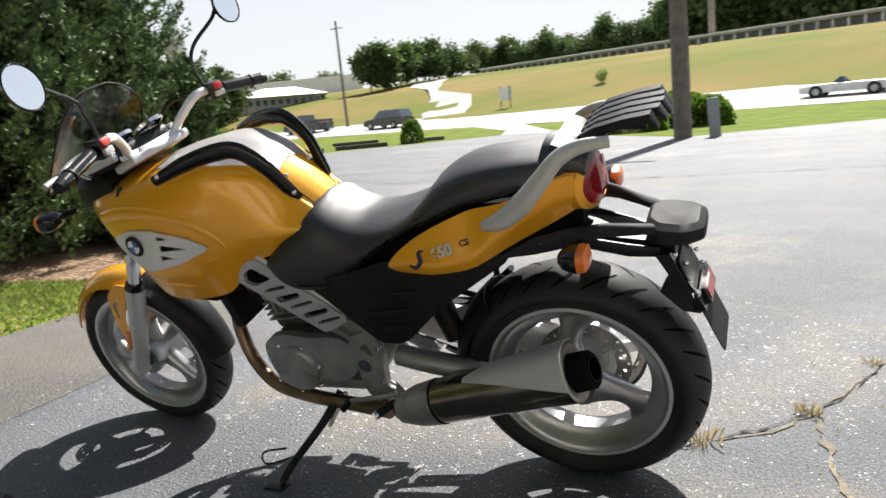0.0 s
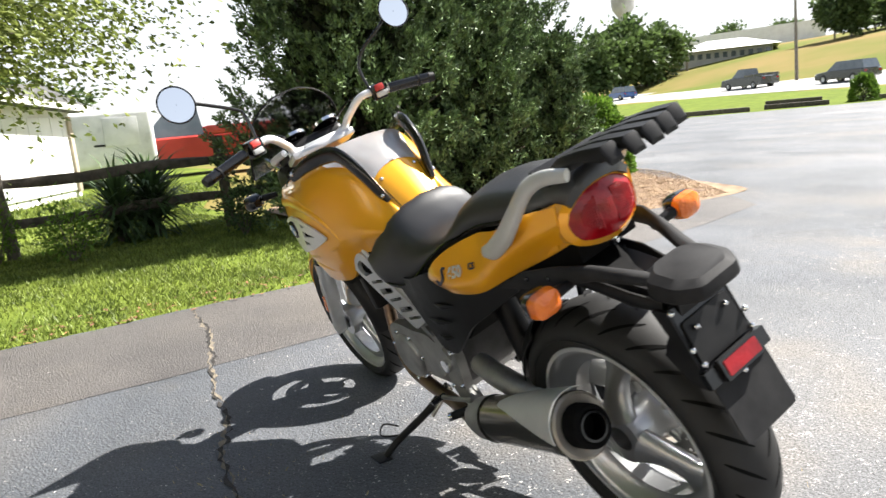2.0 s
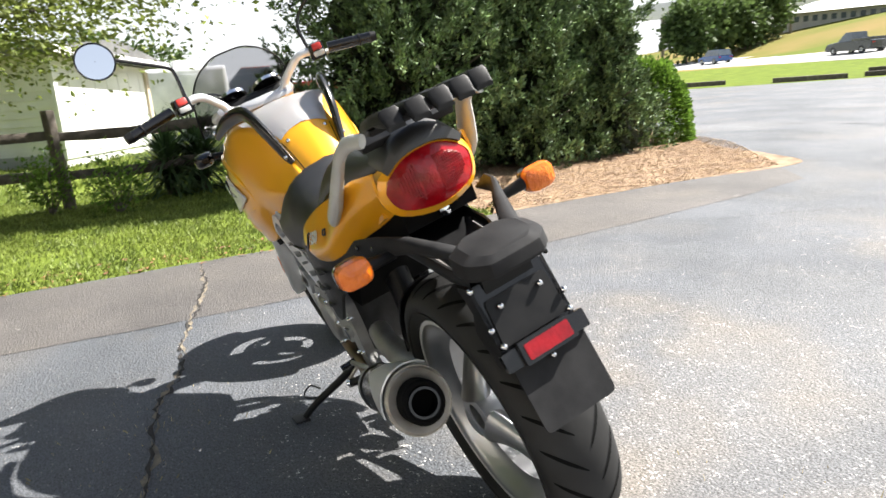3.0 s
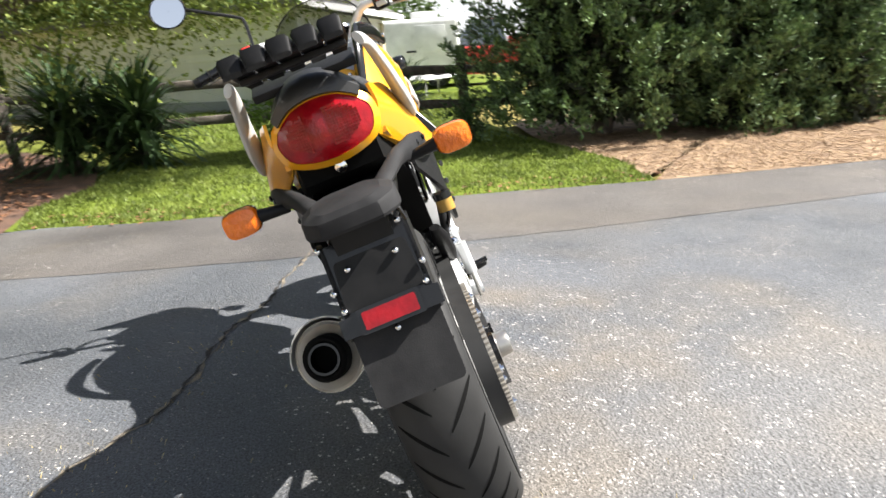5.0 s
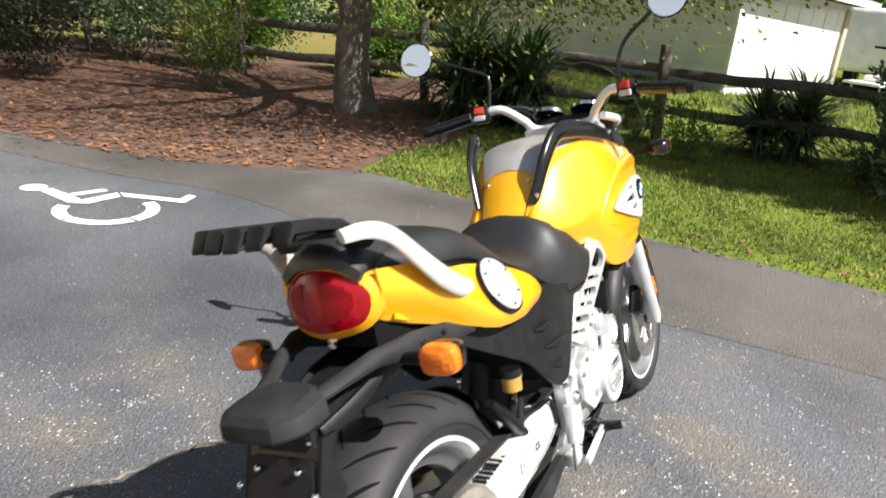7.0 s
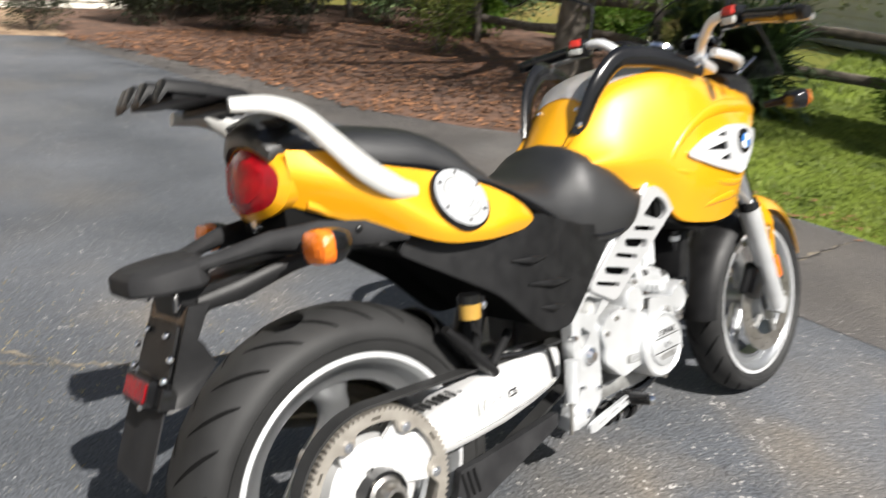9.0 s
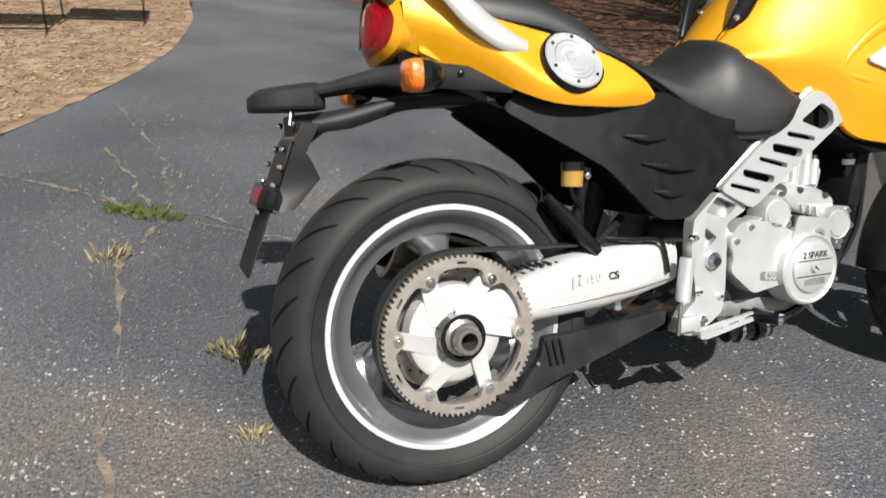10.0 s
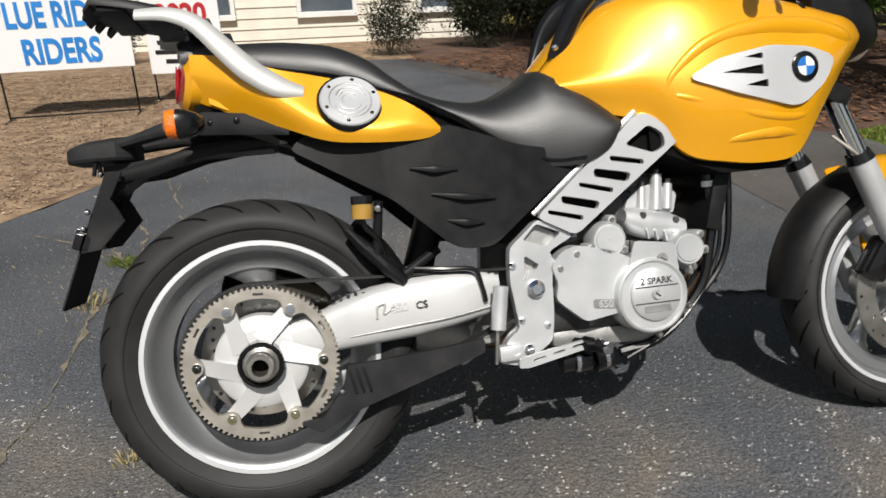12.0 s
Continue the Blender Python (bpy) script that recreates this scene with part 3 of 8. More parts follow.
right_lawn = sheet("lawn_right", [(7.2, -26.8), (4.5, -21.4), (1.6, -17.2), (-3.1, -20.2), (-13, -20.9), (-60, -12), (-60, -19.3), (-5, -35.4), (9, -40.2), (14, -42.0)], "grass", 0.003, 3.0, None, 0.0, "green lawn along the road", "grass")
road = sheet("road", [(-120, -2), (-60, -19.5), (-5, -35.6), (9, -40.4), (20, -44.6), (35, -49.4), (60, -55), (110, -69), (170, -86), (170, -100), (110, -83.5), (66, -71), (44.7, -66.2), (27.7, -62), (12.5, -58.4), (-6.7, -53.6), (-60, -38.5), (-120, -20)], "road", 0.02, 8.0, None, 0.0, "pale sunlit road beyond the lawn", "road")
median = sheet("road_median", [(-80, -21.6), (-5, -44.0), (12, -48.6), (24, -51.8), (24, -53.0), (12, -49.8), (-5, -45.2), (-80, -22.8)], "grass", 0.045, 8.0, None, 0.0, "narrow grass median of the road", "grass")
side_road = sheet("side_road", [(30.8, -62.9), (33, -67), (34, -72), (38, -84), (41.5, -92), (48, -110), (53, -108), (46.5, -92), (38, -80), (29, -71.6), (26.8, -66), (26.0, -61.7)], "road", 0.05, 3.0, None, 0.0, "pale side road climbing the bank", "road")
drive = sheet("lot_entrance", [(7.4, -26.9), (10.5, -28.5), (12.0, -33.6), (17.7, -43.4), (13.8, -42.2)], "road", 0.012, 3.0, None, 0.0, "pale concrete entrance of the lot", "road")


STRIP = dense([(2.75, -4.2), (2.5, -3.0), (2.28, -1.3), (2.18, -0.3), (2.15, 0.9), (2.2, 1.95), (2.28, 2.8), (2.1, 3.6), (1.95, 4.6), (1.75, 5.8), (1.4, 7.0)], 50)
strip = sheet("pavement_strip", STRIP + [(1.58, 7.45), (1.88, 6.56), (2.23, 5.56), (2.48, 4.56), (2.63, 3.66), (2.97, 2.97), (3.37, 2.5), (3.33, 1.75), (3.32, 1.0), (3.36, 0.3), (3.36, -0.6), (3.34, -1.7), (3.38, -3.4), (3.33, -4.6)], "asphalt_old", 0.0062, 0.5, None, 0.008, "darker brownish strip of older asphalt", "pavement")


# cracks in the asphalt and what grows in them
def crack(line, width, mat, seed, lift=0.009):
    rnd = random.Random(seed)
    pts = catmull(line, int(2 + 34 * sum(math.dist(p, q) for p, q in zip(line, line[1:])))) if abs(line[0][1]) < 5 else catmull(line, 80)
    v, f = [], []
    off = 0.0
    for i, (x, y) in enumerate(pts):
        d = pts[min(i + 1, len(pts) - 1)] - pts[max(i - 1, 0)]
        nrm = np.array((-d[1], d[0])) / (np.linalg.norm(d) + 1e-9)
        off = 0.6 * off + rnd.uniform(-1, 1) * 0.012
        w = width * rnd.choice((0.1, 0.3, 0.5, 0.8, 1.0, 1.5)) * rnd.uniform(0.7, 1.3)
        a, b = np.array((x, y)) + nrm * (off + w), np.array((x, y)) + nrm * (off - w)
        z = gz(x, y) + lift
        v += [(*a, z), (*b, z)]
        if i:
            f.append((2 * i - 2, 2 * i - 1, 2 * i + 1, 2 * i))
    return np_mesh("crack", v, f, mat, lot)


MAIN = [(3.30, 0.36), (2.95, 0.40), (2.45, 0.48), (1.93, 0.61), (1.50, 0.66), (1.18, 0.77), (0.64, 0.84), (0.32, 1.00), (0.03, 1.10), (-0.15, 1.22), (-0.41, 1.40), (-0.59, 1.56), (-0.78, 1.77), (-1.00, 1.93)]
crack(MAIN, 0.007, "dust", 1, 0.0075)
crack(MAIN[:8], 0.006, "crack", 1, 0.009)
UP = [(-0.41, 1.40), (-0.52, 1.22), (-0.58, 1.10), (-0.57, 0.85), (-0.545, 0.54), (-0.58, 0.26), (-0.55, -0.1), (-0.52, -0.4)]
crack(UP, 0.009, "dust", 2, 0.0075)
crack([(-0.41, 1.40), (-0.40, 1.75), (-0.43, 2.18), (-0.62, 2.95)], 0.006, "dust", 3, 0.008)
SIDE = [(0.0, -0.08), (-0.22, -0.16), (-0.51, -0.43), (-0.76, -0.95), (-0.9, -2.2), (-0.7, -4)]
crack(SIDE[:4], 0.004, "crack", 4)
crack(SIDE[:4], 0.005, "dust", 5, 0.0078)
crack([(-0.63, 2.21), (-0.54, 1.84), (-0.50, 1.65), (-0.43, 1.44)], 0.007, "dust", 9, 0.0082)
crack([(-0.63, 1.66), (-0.52, 1.51), (-0.37, 1.44), (-0.26, 1.38), (-0.17, 1.23)], 0.006, "dust", 10, 0.0084)
crack([(-0.76, -0.95), (-1.0, -1.4), (-1.5, -1.9)], 0.003, "crack", 6)
crack([(2.1, -2.6), (1.7, -3.4), (0.9, -4.0)], 0.003, "crack", 7)
crack([(-3, -8), (1, -7.6), (4, -8.4), (8, -7.9)], 0.012, "crack", 8)


def tufts(name, spots, n, size, mat, seed, lean=0.9, parent=None):
    """Sprays of narrow blades at some spots."""
    r = np.random.default_rng(seed)
    v, f = [], []
    for x, y, s in spots:
        for _ in range(n):
            a, rr = r.uniform(0, 6.28), r.uniform(0, 0.5) * s
            bx, by = x + math.cos(a) * rr, y + math.sin(a) * rr
            h, w = size * s * r.uniform(0.4, 1.2), 0.0016
            t = r.uniform(0, 6.28)
            dx, dy = math.cos(a) * lean * h * r.uniform(0.2, 1), math.sin(a) * lean * h * r.uniform(0.2, 1)
            z = gz(bx, by)
            k = len(v)
            v += [(bx - w * math.cos(t), by - w * math.sin(t), z), (bx + w * math.cos(t), by + w * math.sin(t), z), (bx + dx * 0.5, by + dy * 0.5, z + h * 0.6), (bx + dx, by + dy, z + h * 0.75)]
            f += [(k, k + 1, k + 2), (k + 1, k + 3, k + 2)]
    return np_mesh(name, v, f, mat, parent)


for i, (x, y, s) in enumerate([(-0.22, -0.17, 0.1), (-0.50, -0.43, 0.08), (-0.72, -0.92, 0.07), (-0.60, 1.12, 0.10), (-0.31, 0.55, 0.09), (-0.27, 0.50, 0.08), (-0.30, 0.22, 0.06)]):
    tagged(tufts("dry_grass_tuft", [(x, y, s)], 50, 0.65, "dryblade", 20 + i, 0.55), "dry yellow grass tuft growing from a crack", "grass tuft", "dry tufts in the cracks")
for i, (x, y, s) in enumerate([(-0.47, 1.44, 0.12), (-0.56, 1.50, 0.10), (-0.40, 1.40, 0.07)]):
    tagged(tufts("weed_tuft", [(x, y, s)], 160, 0.35, "blade", 40 + i), "low green weeds growing from a crack", "weed", "weeds in the cracks")


def inside(poly, x, y):
    c = False
    for i in range(len(poly)):
        (x0, y0), (x1, y1) = poly[i - 1], poly[i]
        if (y0 > y) != (y1 > y) and x < (x1 - x0) * (y - y0) / (y1 - y0) + x0:
            c = not c
    return c


def scatter(name, poly, n, mat, seed, h=(0.03, 0.07), w=0.004, flat=False, edge=0.0):
    """Blades, or flat chips and leaves, scattered within an outline."""
    r = np.random.default_rng(seed)
    xs, ys = [p[0] for p in poly], [p[1] for p in poly]
    v, f = [], []
    while n > 0:
        x, y = r.uniform(min(xs), max(xs)), r.uniform(min(ys), max(ys))
        if not inside(poly, x, y) or (not flat and noise.noise((x * 1.3, y * 1.3, 0)) < r.uniform(-1.0, 0.15)):
            n -= 0.2
            continue
        n -= 1
        a, z, k = r.uniform(0, 6.28), gz(x, y), len(v)
        c, s = math.cos(a), math.sin(a)
        hh = r.uniform(*h)
        if flat:
            up = r.uniform(0.004, 0.02)
            ww = hh * r.uniform(0.25, 0.6)
            tz = r.uniform(-0.3, 0.5) * hh
            v += [(x - c * hh, y - s * hh, z + up), (x + s * ww, y - c * ww, z + up + 0.004), (x + c * hh, y + s * hh, z + up + abs(tz)), (x - s * ww, y + c * ww, z + up + 0.006)]
            f += [(k, k + 1, k + 2), (k, k + 2, k + 3)]
        else:
            b = r.uniform(-1, 1, 2) * hh * 0.7
            v += [(x - c * w, y - s * w, z), (x + c * w, y + s * w, z), (x + b[0], y + b[1], z + hh)]
            f += [(k, k + 1, k + 2)]
    return np_mesh(name, v, f, mat)


tagged(scatter("lawn_grass", EDGE[:31] + [(4.2, 2.75), (5.1, 2.6), (7.8, 3.2), (9.0, -0.9), (6.0, -1.5), (4.2, -1.8)], 60000, "blade", 1, (0.012, 0.042), 0.007), "short green lawn grass with clover", "grass", "", "stuff")
tagged(scatter("meadow_grass", [(7.4, 3.0), (9, 3.2), (15.5, 5), (15.5, -3.5), (9, -0.9)], 9000, "blade", 2, (0.05, 0.11), 0.014), "green grass behind the fence", "grass", "", "stuff")
tagged(scatter("mulch_chips", [(3.4, -4.7), (3.4, -1.8), (6, -1.6), (6.5, -6.5), (5.2, -6.0)], 42000, "chip", 3, (0.004, 0.012), 0, True), "scattered tan bark chips", "mulch", "", "stuff")
tagged(scatter("mulch_chips", [(0.0, 7.8), (-0.08, 5.8), (-0.3, 4.4), (-0.66, 3.33), (-1.16, 2.3), (-2.6, 1.05), (-5, 1), (-4.5, 7.5)], 40000, "chip", 4, (0.005, 0.016), 0, True), "scattered tan bark chips", "mulch", "", "stuff")
tagged(scatter("fallen_leaves", [(3.3, 2.7), (2.5, 3.7), (2.35, 4.7), (2.0, 6.0), (1.4, 7.6), (7, 9), (8, 4.4), (4.6, 2.75)], 9000, "fallen", 5, (0.02, 0.045), 0, True), "brown fallen leaves on the soil", "leaves", "", "stuff")
tagged(scatter("fallen_leaves", [(3.32, -1.8), (3.3, 2.6), (3.75, 2.6), (3.8, -1.8)], 260, "fallen", 6, (0.015, 0.03), 0, True), "brown fallen leaves along the lawn edge", "leaves", "", "stuff")


def crack_grass(line, seed):
    """Sparse dry blades and crumbs along a crack."""
    r = np.random.default_rng(seed)
    pts = catmull(line, int(130 * sum(math.dist(p, q) for p, q in zip(line, line[1:]))))
    spots = [(x + r.normal(0, 0.016), y + r.normal(0, 0.016), r.uniform(0.4, 1.1)) for x, y in pts if noise.noise((x * 4, y * 4, 3)) > -0.1]
    return tufts("crack_grass", spots, 4, 0.022, "dryblade", seed, 0.8)


for i, line in enumerate((UP, MAIN[5:], SIDE[:4], [(-0.41, 1.40), (-0.40, 1.75), (-0.43, 2.18), (-0.62, 2.95)])):
    tagged(crack_grass(line, 300 + i), "sparse dry grass along a crack in the asphalt", "grass", "", "stuff")


# the wheelchair sign on the asphalt
def painted(bm, outline, m):
    vs = [bm.verts.new(m @ Vector((x, y, 0))) for x, y in outline]
    es = [bm.edges.new((vs[i], vs[(i + 1) % len(vs)])) for i in range(len(vs))]
    bmesh.ops.triangle_fill(bm, use_beauty=True, edges=es)


def wheelchair_sign():
    t = thing("pavement_symbol", "white painted wheelchair parking symbol on the asphalt", "road marking", pose(1.60, 3.00, gz(1.6, 3.0) + 0.009), "", "structure")
    I = Matrix.Identity(4)
    for name, line in (("head", [(-0.015 + 0.075 * math.cos(a), 0.62 + 0.075 * math.sin(a)) for a in np.linspace(0, 6.28, 24)[:-1]]),
                       ("torso", [(-0.035, 0.53), (0.045, 0.545), (0.035, 0.34), (0.02, 0.245), (-0.07, 0.235), (-0.055, 0.34)]),
                       ("arm", [(0.045, 0.385), (0.24, 0.345), (0.235, 0.285), (0.042, 0.325)]),
                       ("thigh", [(-0.065, 0.225), (0.03, 0.235), (0.245, 0.225), (0.205, 0.145), (0.0, 0.15)]),
                       ("leg", [(0.255, 0.215), (0.405, -0.115), (0.505, -0.085), (0.515, -0.14), (0.37, -0.195), (0.215, 0.135)])):
        bm = B()
        painted(bm, line, I)
        part(name, bm, "line", t)
    for a0, a1 in ((118, 178), (182, 262), (266, 348)):
        bm = B()
        aa = np.radians(np.linspace(a0, a1, 16))
        painted(bm, [(0.275 * math.cos(a), 0.275 * math.sin(a)) for a in aa] + [(0.20 * math.cos(a), 0.20 * math.sin(a)) for a in aa[::-1]], I)
        part("wheel_arc", bm, "line", t)


wheelchair_sign()


# ==== fence ====
def fence_post(x, y, h, lx, ly, r=0.058):
    bm = B()
    rnd = random.Random(int(x * 31 + y * 17))
    rings = []
    for k, z in enumerate(np.linspace(-0.05, h, 7)):
        rings.append([Vector((x + lx * z + r * (1 + rnd.uniform(-.12, .12)) * math.cos(a), y + ly * z + r * (1 + rnd.uniform(-.12, .12)) * math.sin(a), gz(x, y) + z)) for a in np.linspace(0, 6.283, 9)[:-1]])
    return loft(bm, rings)


POSTS = [(7.9, -3.3), (6.95, -0.90), (7.0, 1.20), (6.85, 4.0), (6.6, 6.7), (6.3, 9.4)]
fence = thing("rail_fence", "weathered split-rail timber fence along the lawn", "fence")
for x, y in POSTS:
    part("post", fence_post(x, y, 1.0, -0.08, 0.045), "oldwood", fence)
for (x0, y0), (x1, y1) in zip(POSTS, POSTS[1:]):
    for h in (0.36, 0.74):
        bm = B()
        rnd = random.Random(int(x0 * 50 + h * 70))
        n = 7
        rings = []
        for k in range(n):
            t = k / (n - 1)
            p = Vector((x0 + (x1 - x0) * t, y0 + (y1 - y0) * t, gz(x0, y0) + h + 0.02 * math.sin(t * 5 + x0) + rnd.uniform(-.008, .008)))
            w, hh = 0.022, 0.055 * (0.75 + 0.25 * math.sin(t * 3.14))
            rings.append([p + Vector((sx * w * rnd.uniform(.8, 1.2), 0, sz * hh * rnd.uniform(.85, 1.15))) for sx, sz in ((-1, -0.6), (-0.6, -1), (0.6, -1), (1, -0.6), (1, 0.6), (0.6, 1), (-0.6, 1), (-1, 0.6))])
        part("rail", loft(bm, rings), "oldwood", fence)


# ==== plants ====
def leaf_cloud(name, pts, out, size, mat, parent, seed, ratio=0.5, droop=0.2):
    """Small folded leaves at pts, each turned roughly along out."""
    r = np.random.default_rng(seed)
    n = len(pts)
    d = out / (np.linalg.norm(out, axis=1, keepdims=True) + 1e-9) + r.normal(0, 0.55, (n, 3))
    d[:, 2] -= droop
    d /= np.linalg.norm(d, axis=1, keepdims=True)
    q = np.cross(d, r.normal(0, 1, (n, 3)))
    q /= np.linalg.norm(q, axis=1, keepdims=True) + 1e-9
    s = (size * r.uniform(0.55, 1.35, n))[:, None]
    fold = np.cross(d, q) * s * 0.18
    a, b, c, e = pts, pts + d * s * 0.5 + q * s * ratio * 0.5 + fold, pts + d * s, pts + d * s * 0.5 - q * s * ratio * 0.5 + fold
    v = np.stack([a, b, c, e], 1).reshape(-1, 3)
    k = np.arange(n)[:, None] * 4
    f = np.concatenate([k + np.array([[0, 1, 2]]), k + np.array([[0, 2, 3]])], 1).reshape(-1, 3)
    return np_mesh(name, v, f, mat, parent)


def clumped(n, centre, half, seed, clumps, spread, shell=0.55):
    """Points in many clumps over an uneven ellipsoid, denser towards its skin, with gaps between."""
    r = np.random.default_rng(seed)
    d = r.normal(0, 1, (clumps, 3))
    d /= np.linalg.norm(d, axis=1, keepdims=True)
    rad = r.uniform(shell, 1.0, (clumps, 1)) * (1 + 0.25 * np.sin(d[:, :1] * 5 + seed) * np.cos(d[:, 1:2] * 4))
    cc = d * rad * np.array(half)
    i = r.integers(0, clumps, n)
    p = cc[i] + r.normal(0, 1, (n, 3)) * np.array(half) * spread
    out = p / np.array(half) * 1.0 + (p - cc[i]) * 2
    out[:, 2] += 0.25
    return p + np.array(centre), out


def limb(bm, p, q, r0, r1, bend=0.0, seg=9):
    p, q = Vector(p), Vector(q)
    m = p.lerp(q, 0.5) + Vector((bend, -bend * 0.6, 0))
    tube(bm, [p, m, q], [r0, (r0 + r1) / 2, r1], seg)


def evergreen(x, y, h, w, seed, n):
    t = thing("evergreen_shrub", "tall dark green juniper with dense scaly foliage", "evergreen", pose(x, y, gz(x, y)), "junipers in the bed")
    bm = B()
    rnd = random.Random(seed)
    tube(bm, [(0, 0, -0.05), (0.04, 0.03, h * 0.4), (0, 0, h * 0.92)], [0.11, 0.08, 0.02], 8)
    for k in range(14):
        a, z = k * 2.4, h * rnd.uniform(0.08, 0.8)
        rr = w * (1 - z / h) * 0.8 + 0.1
        limb(bm, (0, 0, z), (math.cos(a) * rr, math.sin(a) * rr, z + rr * 0.5), 0.03, 0.008, 0.05, 6)
    part("trunk", bm, "bark", t)
    r = np.random.default_rng(seed)
    # upswept sprays
    m = n // 55
    zz = h * r.uniform(0.03, 1.0, m) ** 0.9
    rr = w * np.clip(1.12 - zz / h, 0.05, 1) ** 0.55 * np.clip(zz / (h * 0.1) + 0.72, 0, 1) * r.uniform(0.22, 1.2, m) ** 0.8
    aa = r.uniform(0, 6.283, m)
    rr *= 1 + 0.16 * np.sin(3 * aa + seed) * np.sin(zz * 2.6 + seed)
    # hollows between the boughs
    full = (rr < 0.62 * w) | (np.sin(5 * aa + 2.3 * zz + seed) * np.sin(4.3 * zz - 2 * aa) > -0.30)
    zz, rr, aa = zz[full], rr[full], aa[full]
    m = len(zz)
    root = np.stack([np.cos(aa) * rr, np.sin(aa) * rr, zz], 1)
    axis_ = np.stack([np.cos(aa), np.sin(aa), r.uniform(0.5, 1.6, m)], 1)
    axis_ /= np.linalg.norm(axis_, axis=1, keepdims=True)
    i = np.repeat(np.arange(m), 55)
    L = r.uniform(0, 1, len(i))[:, None]
    ln = r.uniform(0.14, 0.38, m)[i][:, None]
    p = root[i] + axis_[i] * ln * (L - 0.6) + r.normal(0, 1, (len(i), 3)) * 0.042 * (1.2 - L)
    leaf_cloud("crown", p, axis_[i] * 1.6, 0.058, "juniper", t, seed, 0.42, 0.0)
    # dark leaves deep inside: the crown's inner shade put into their colour
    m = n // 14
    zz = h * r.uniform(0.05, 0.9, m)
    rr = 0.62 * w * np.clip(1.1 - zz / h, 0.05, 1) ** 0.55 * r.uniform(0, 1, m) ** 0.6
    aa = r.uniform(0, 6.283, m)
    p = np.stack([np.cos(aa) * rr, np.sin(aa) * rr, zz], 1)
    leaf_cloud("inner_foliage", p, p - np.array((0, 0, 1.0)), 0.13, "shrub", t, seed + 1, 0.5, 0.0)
    return t


evergreen(6.15, -2.25, 5.0, 1.32, 11, 170000)
evergreen(5.9, -3.55, 2.5, 0.85, 12, 70000)
evergreen(6.85, -4.25, 5.0, 1.4, 13, 110000)
evergreen(5.75, -4.5, 1.75, 0.62, 14, 40000)


def round_hedge(x, y, w, h, seed, n, label="clipped rounded boxwood hedge with bright green leaves"):
    t = thing("round_hedge", label, "hedge", pose(x, y, gz(x, y)))
    r = np.random.default_rng(seed)
    d = r.normal(0, 1, (n, 3))
    d /= np.linalg.norm(d, axis=1, keepdims=True)
    d[:, 2] = np.abs(d[:, 2]) * 1.1 - 0.12
    p = np.sign(d) * np.abs(d) ** 0.8 * np.array([w, w, h]) * r.uniform(0.82, 1.0, (n, 1)) * (1 + 0.05 * np.sin(d[:, :1] * 9) * np.cos(d[:, 1:2] * 8))
    p[:, 2] = np.clip(p[:, 2], 0.02, None)
    bm = B()
    for k in range(5):
        limb(bm, (0, 0, -0.03), (math.cos(k * 1.3) * w * .5, math.sin(k * 1.3) * w * .5, h * 0.7), 0.025, 0.008)
    part("stem", bm, "bark", t)
    leaf_cloud("crown", p, d, 0.055 if n > 8000 else 0.13, "hedge", t, seed, 0.6, 0)
    return t


round_hedge(6.25, -5.6, 0.52, 1.08, 21, 14000)


def yucca(x, y, s, seed, n=230):
    t = thing("yucca", "spiky dark green yucca with long sword leaves", "yucca", pose(x, y, gz(x, y)), "yuccas by the fence")
    r = np.random.default_rng(seed)
    bm = B()
    tube(bm, [(0, 0, -0.03), (0.02, 0, 0.2 * s), (0, 0.02, 0.42 * s)], [0.06, 0.05, 0.03], 8)
    part("stem", bm, "bark", t)
    v, f = [], []
    for i in range(n):
        a, el = r.uniform(0, 6.28), math.radians(r.uniform(-12, 85))
        z0, ln = r.uniform(0.05, 0.5) * s, s * r.uniform(0.45, 0.75)
        c, q = np.array((math.cos(a), math.sin(a), 0)), np.array((-math.sin(a), math.cos(a), 0))
        k = len(v)
        for u, w in ((0, 0.014), (0.35, 0.02), (0.75, 0.013), (1, 0.001)):
            e = el - 0.35 * u * u
            p = c * ln * u * math.cos(e) + np.array((0, 0, z0 + ln * u * math.sin(e)))
            v += [p + q * w * s, p - q * w * s]
        f += [(k + 2 * j, k + 2 * j + 1, k + 2 * j + 3, k + 2 * j + 2) for j in range(3)]
    np_mesh("leaves", v, f, "yucca", t)


for i, (x, y, s) in enumerate([(6.4, 3.25, 1.3), (6.3, 2.5, 1.2), (7.2, -0.15, 0.98), (7.1, 0.2, 0.85), (6.6, 2.9, 1.1)]):
    yucca(x, y, s, 50 + i, 380)


def low_shrub(x, y, s, seed, mat="hedge", n=900, leaf=0.045, label="small leafy shrub beside the fence"):
    t = thing("small_shrub", label, "shrub", pose(x, y, gz(x, y)))
    rnd = random.Random(seed)
    bm = B()
    tips = []
    for k in range(9):
        a = k * 2.4
        q = (math.cos(a) * s * rnd.uniform(.2, .6), math.sin(a) * s * rnd.uniform(.2, .6), s * rnd.uniform(.5, 1.1))
        limb(bm, (0, 0, -0.02), q, 0.008, 0.003, 0.03, 5)
        tips.append(q)
    part("stem", bm, "bark", t)
    r = np.random.default_rng(seed)
    i = r.integers(0, 9, n)
    p = np.array(tips)[i] * r.uniform(0.35, 1.05, (n, 1)) + r.normal(0, 0.07 * s + 0.02, (n, 3))
    leaf_cloud("leaves", p, p - np.array((0, 0, s * .4)), leaf, mat, t, seed, 0.5, 0.1)


low_shrub(6.7, 1.35, 0.55, 61)
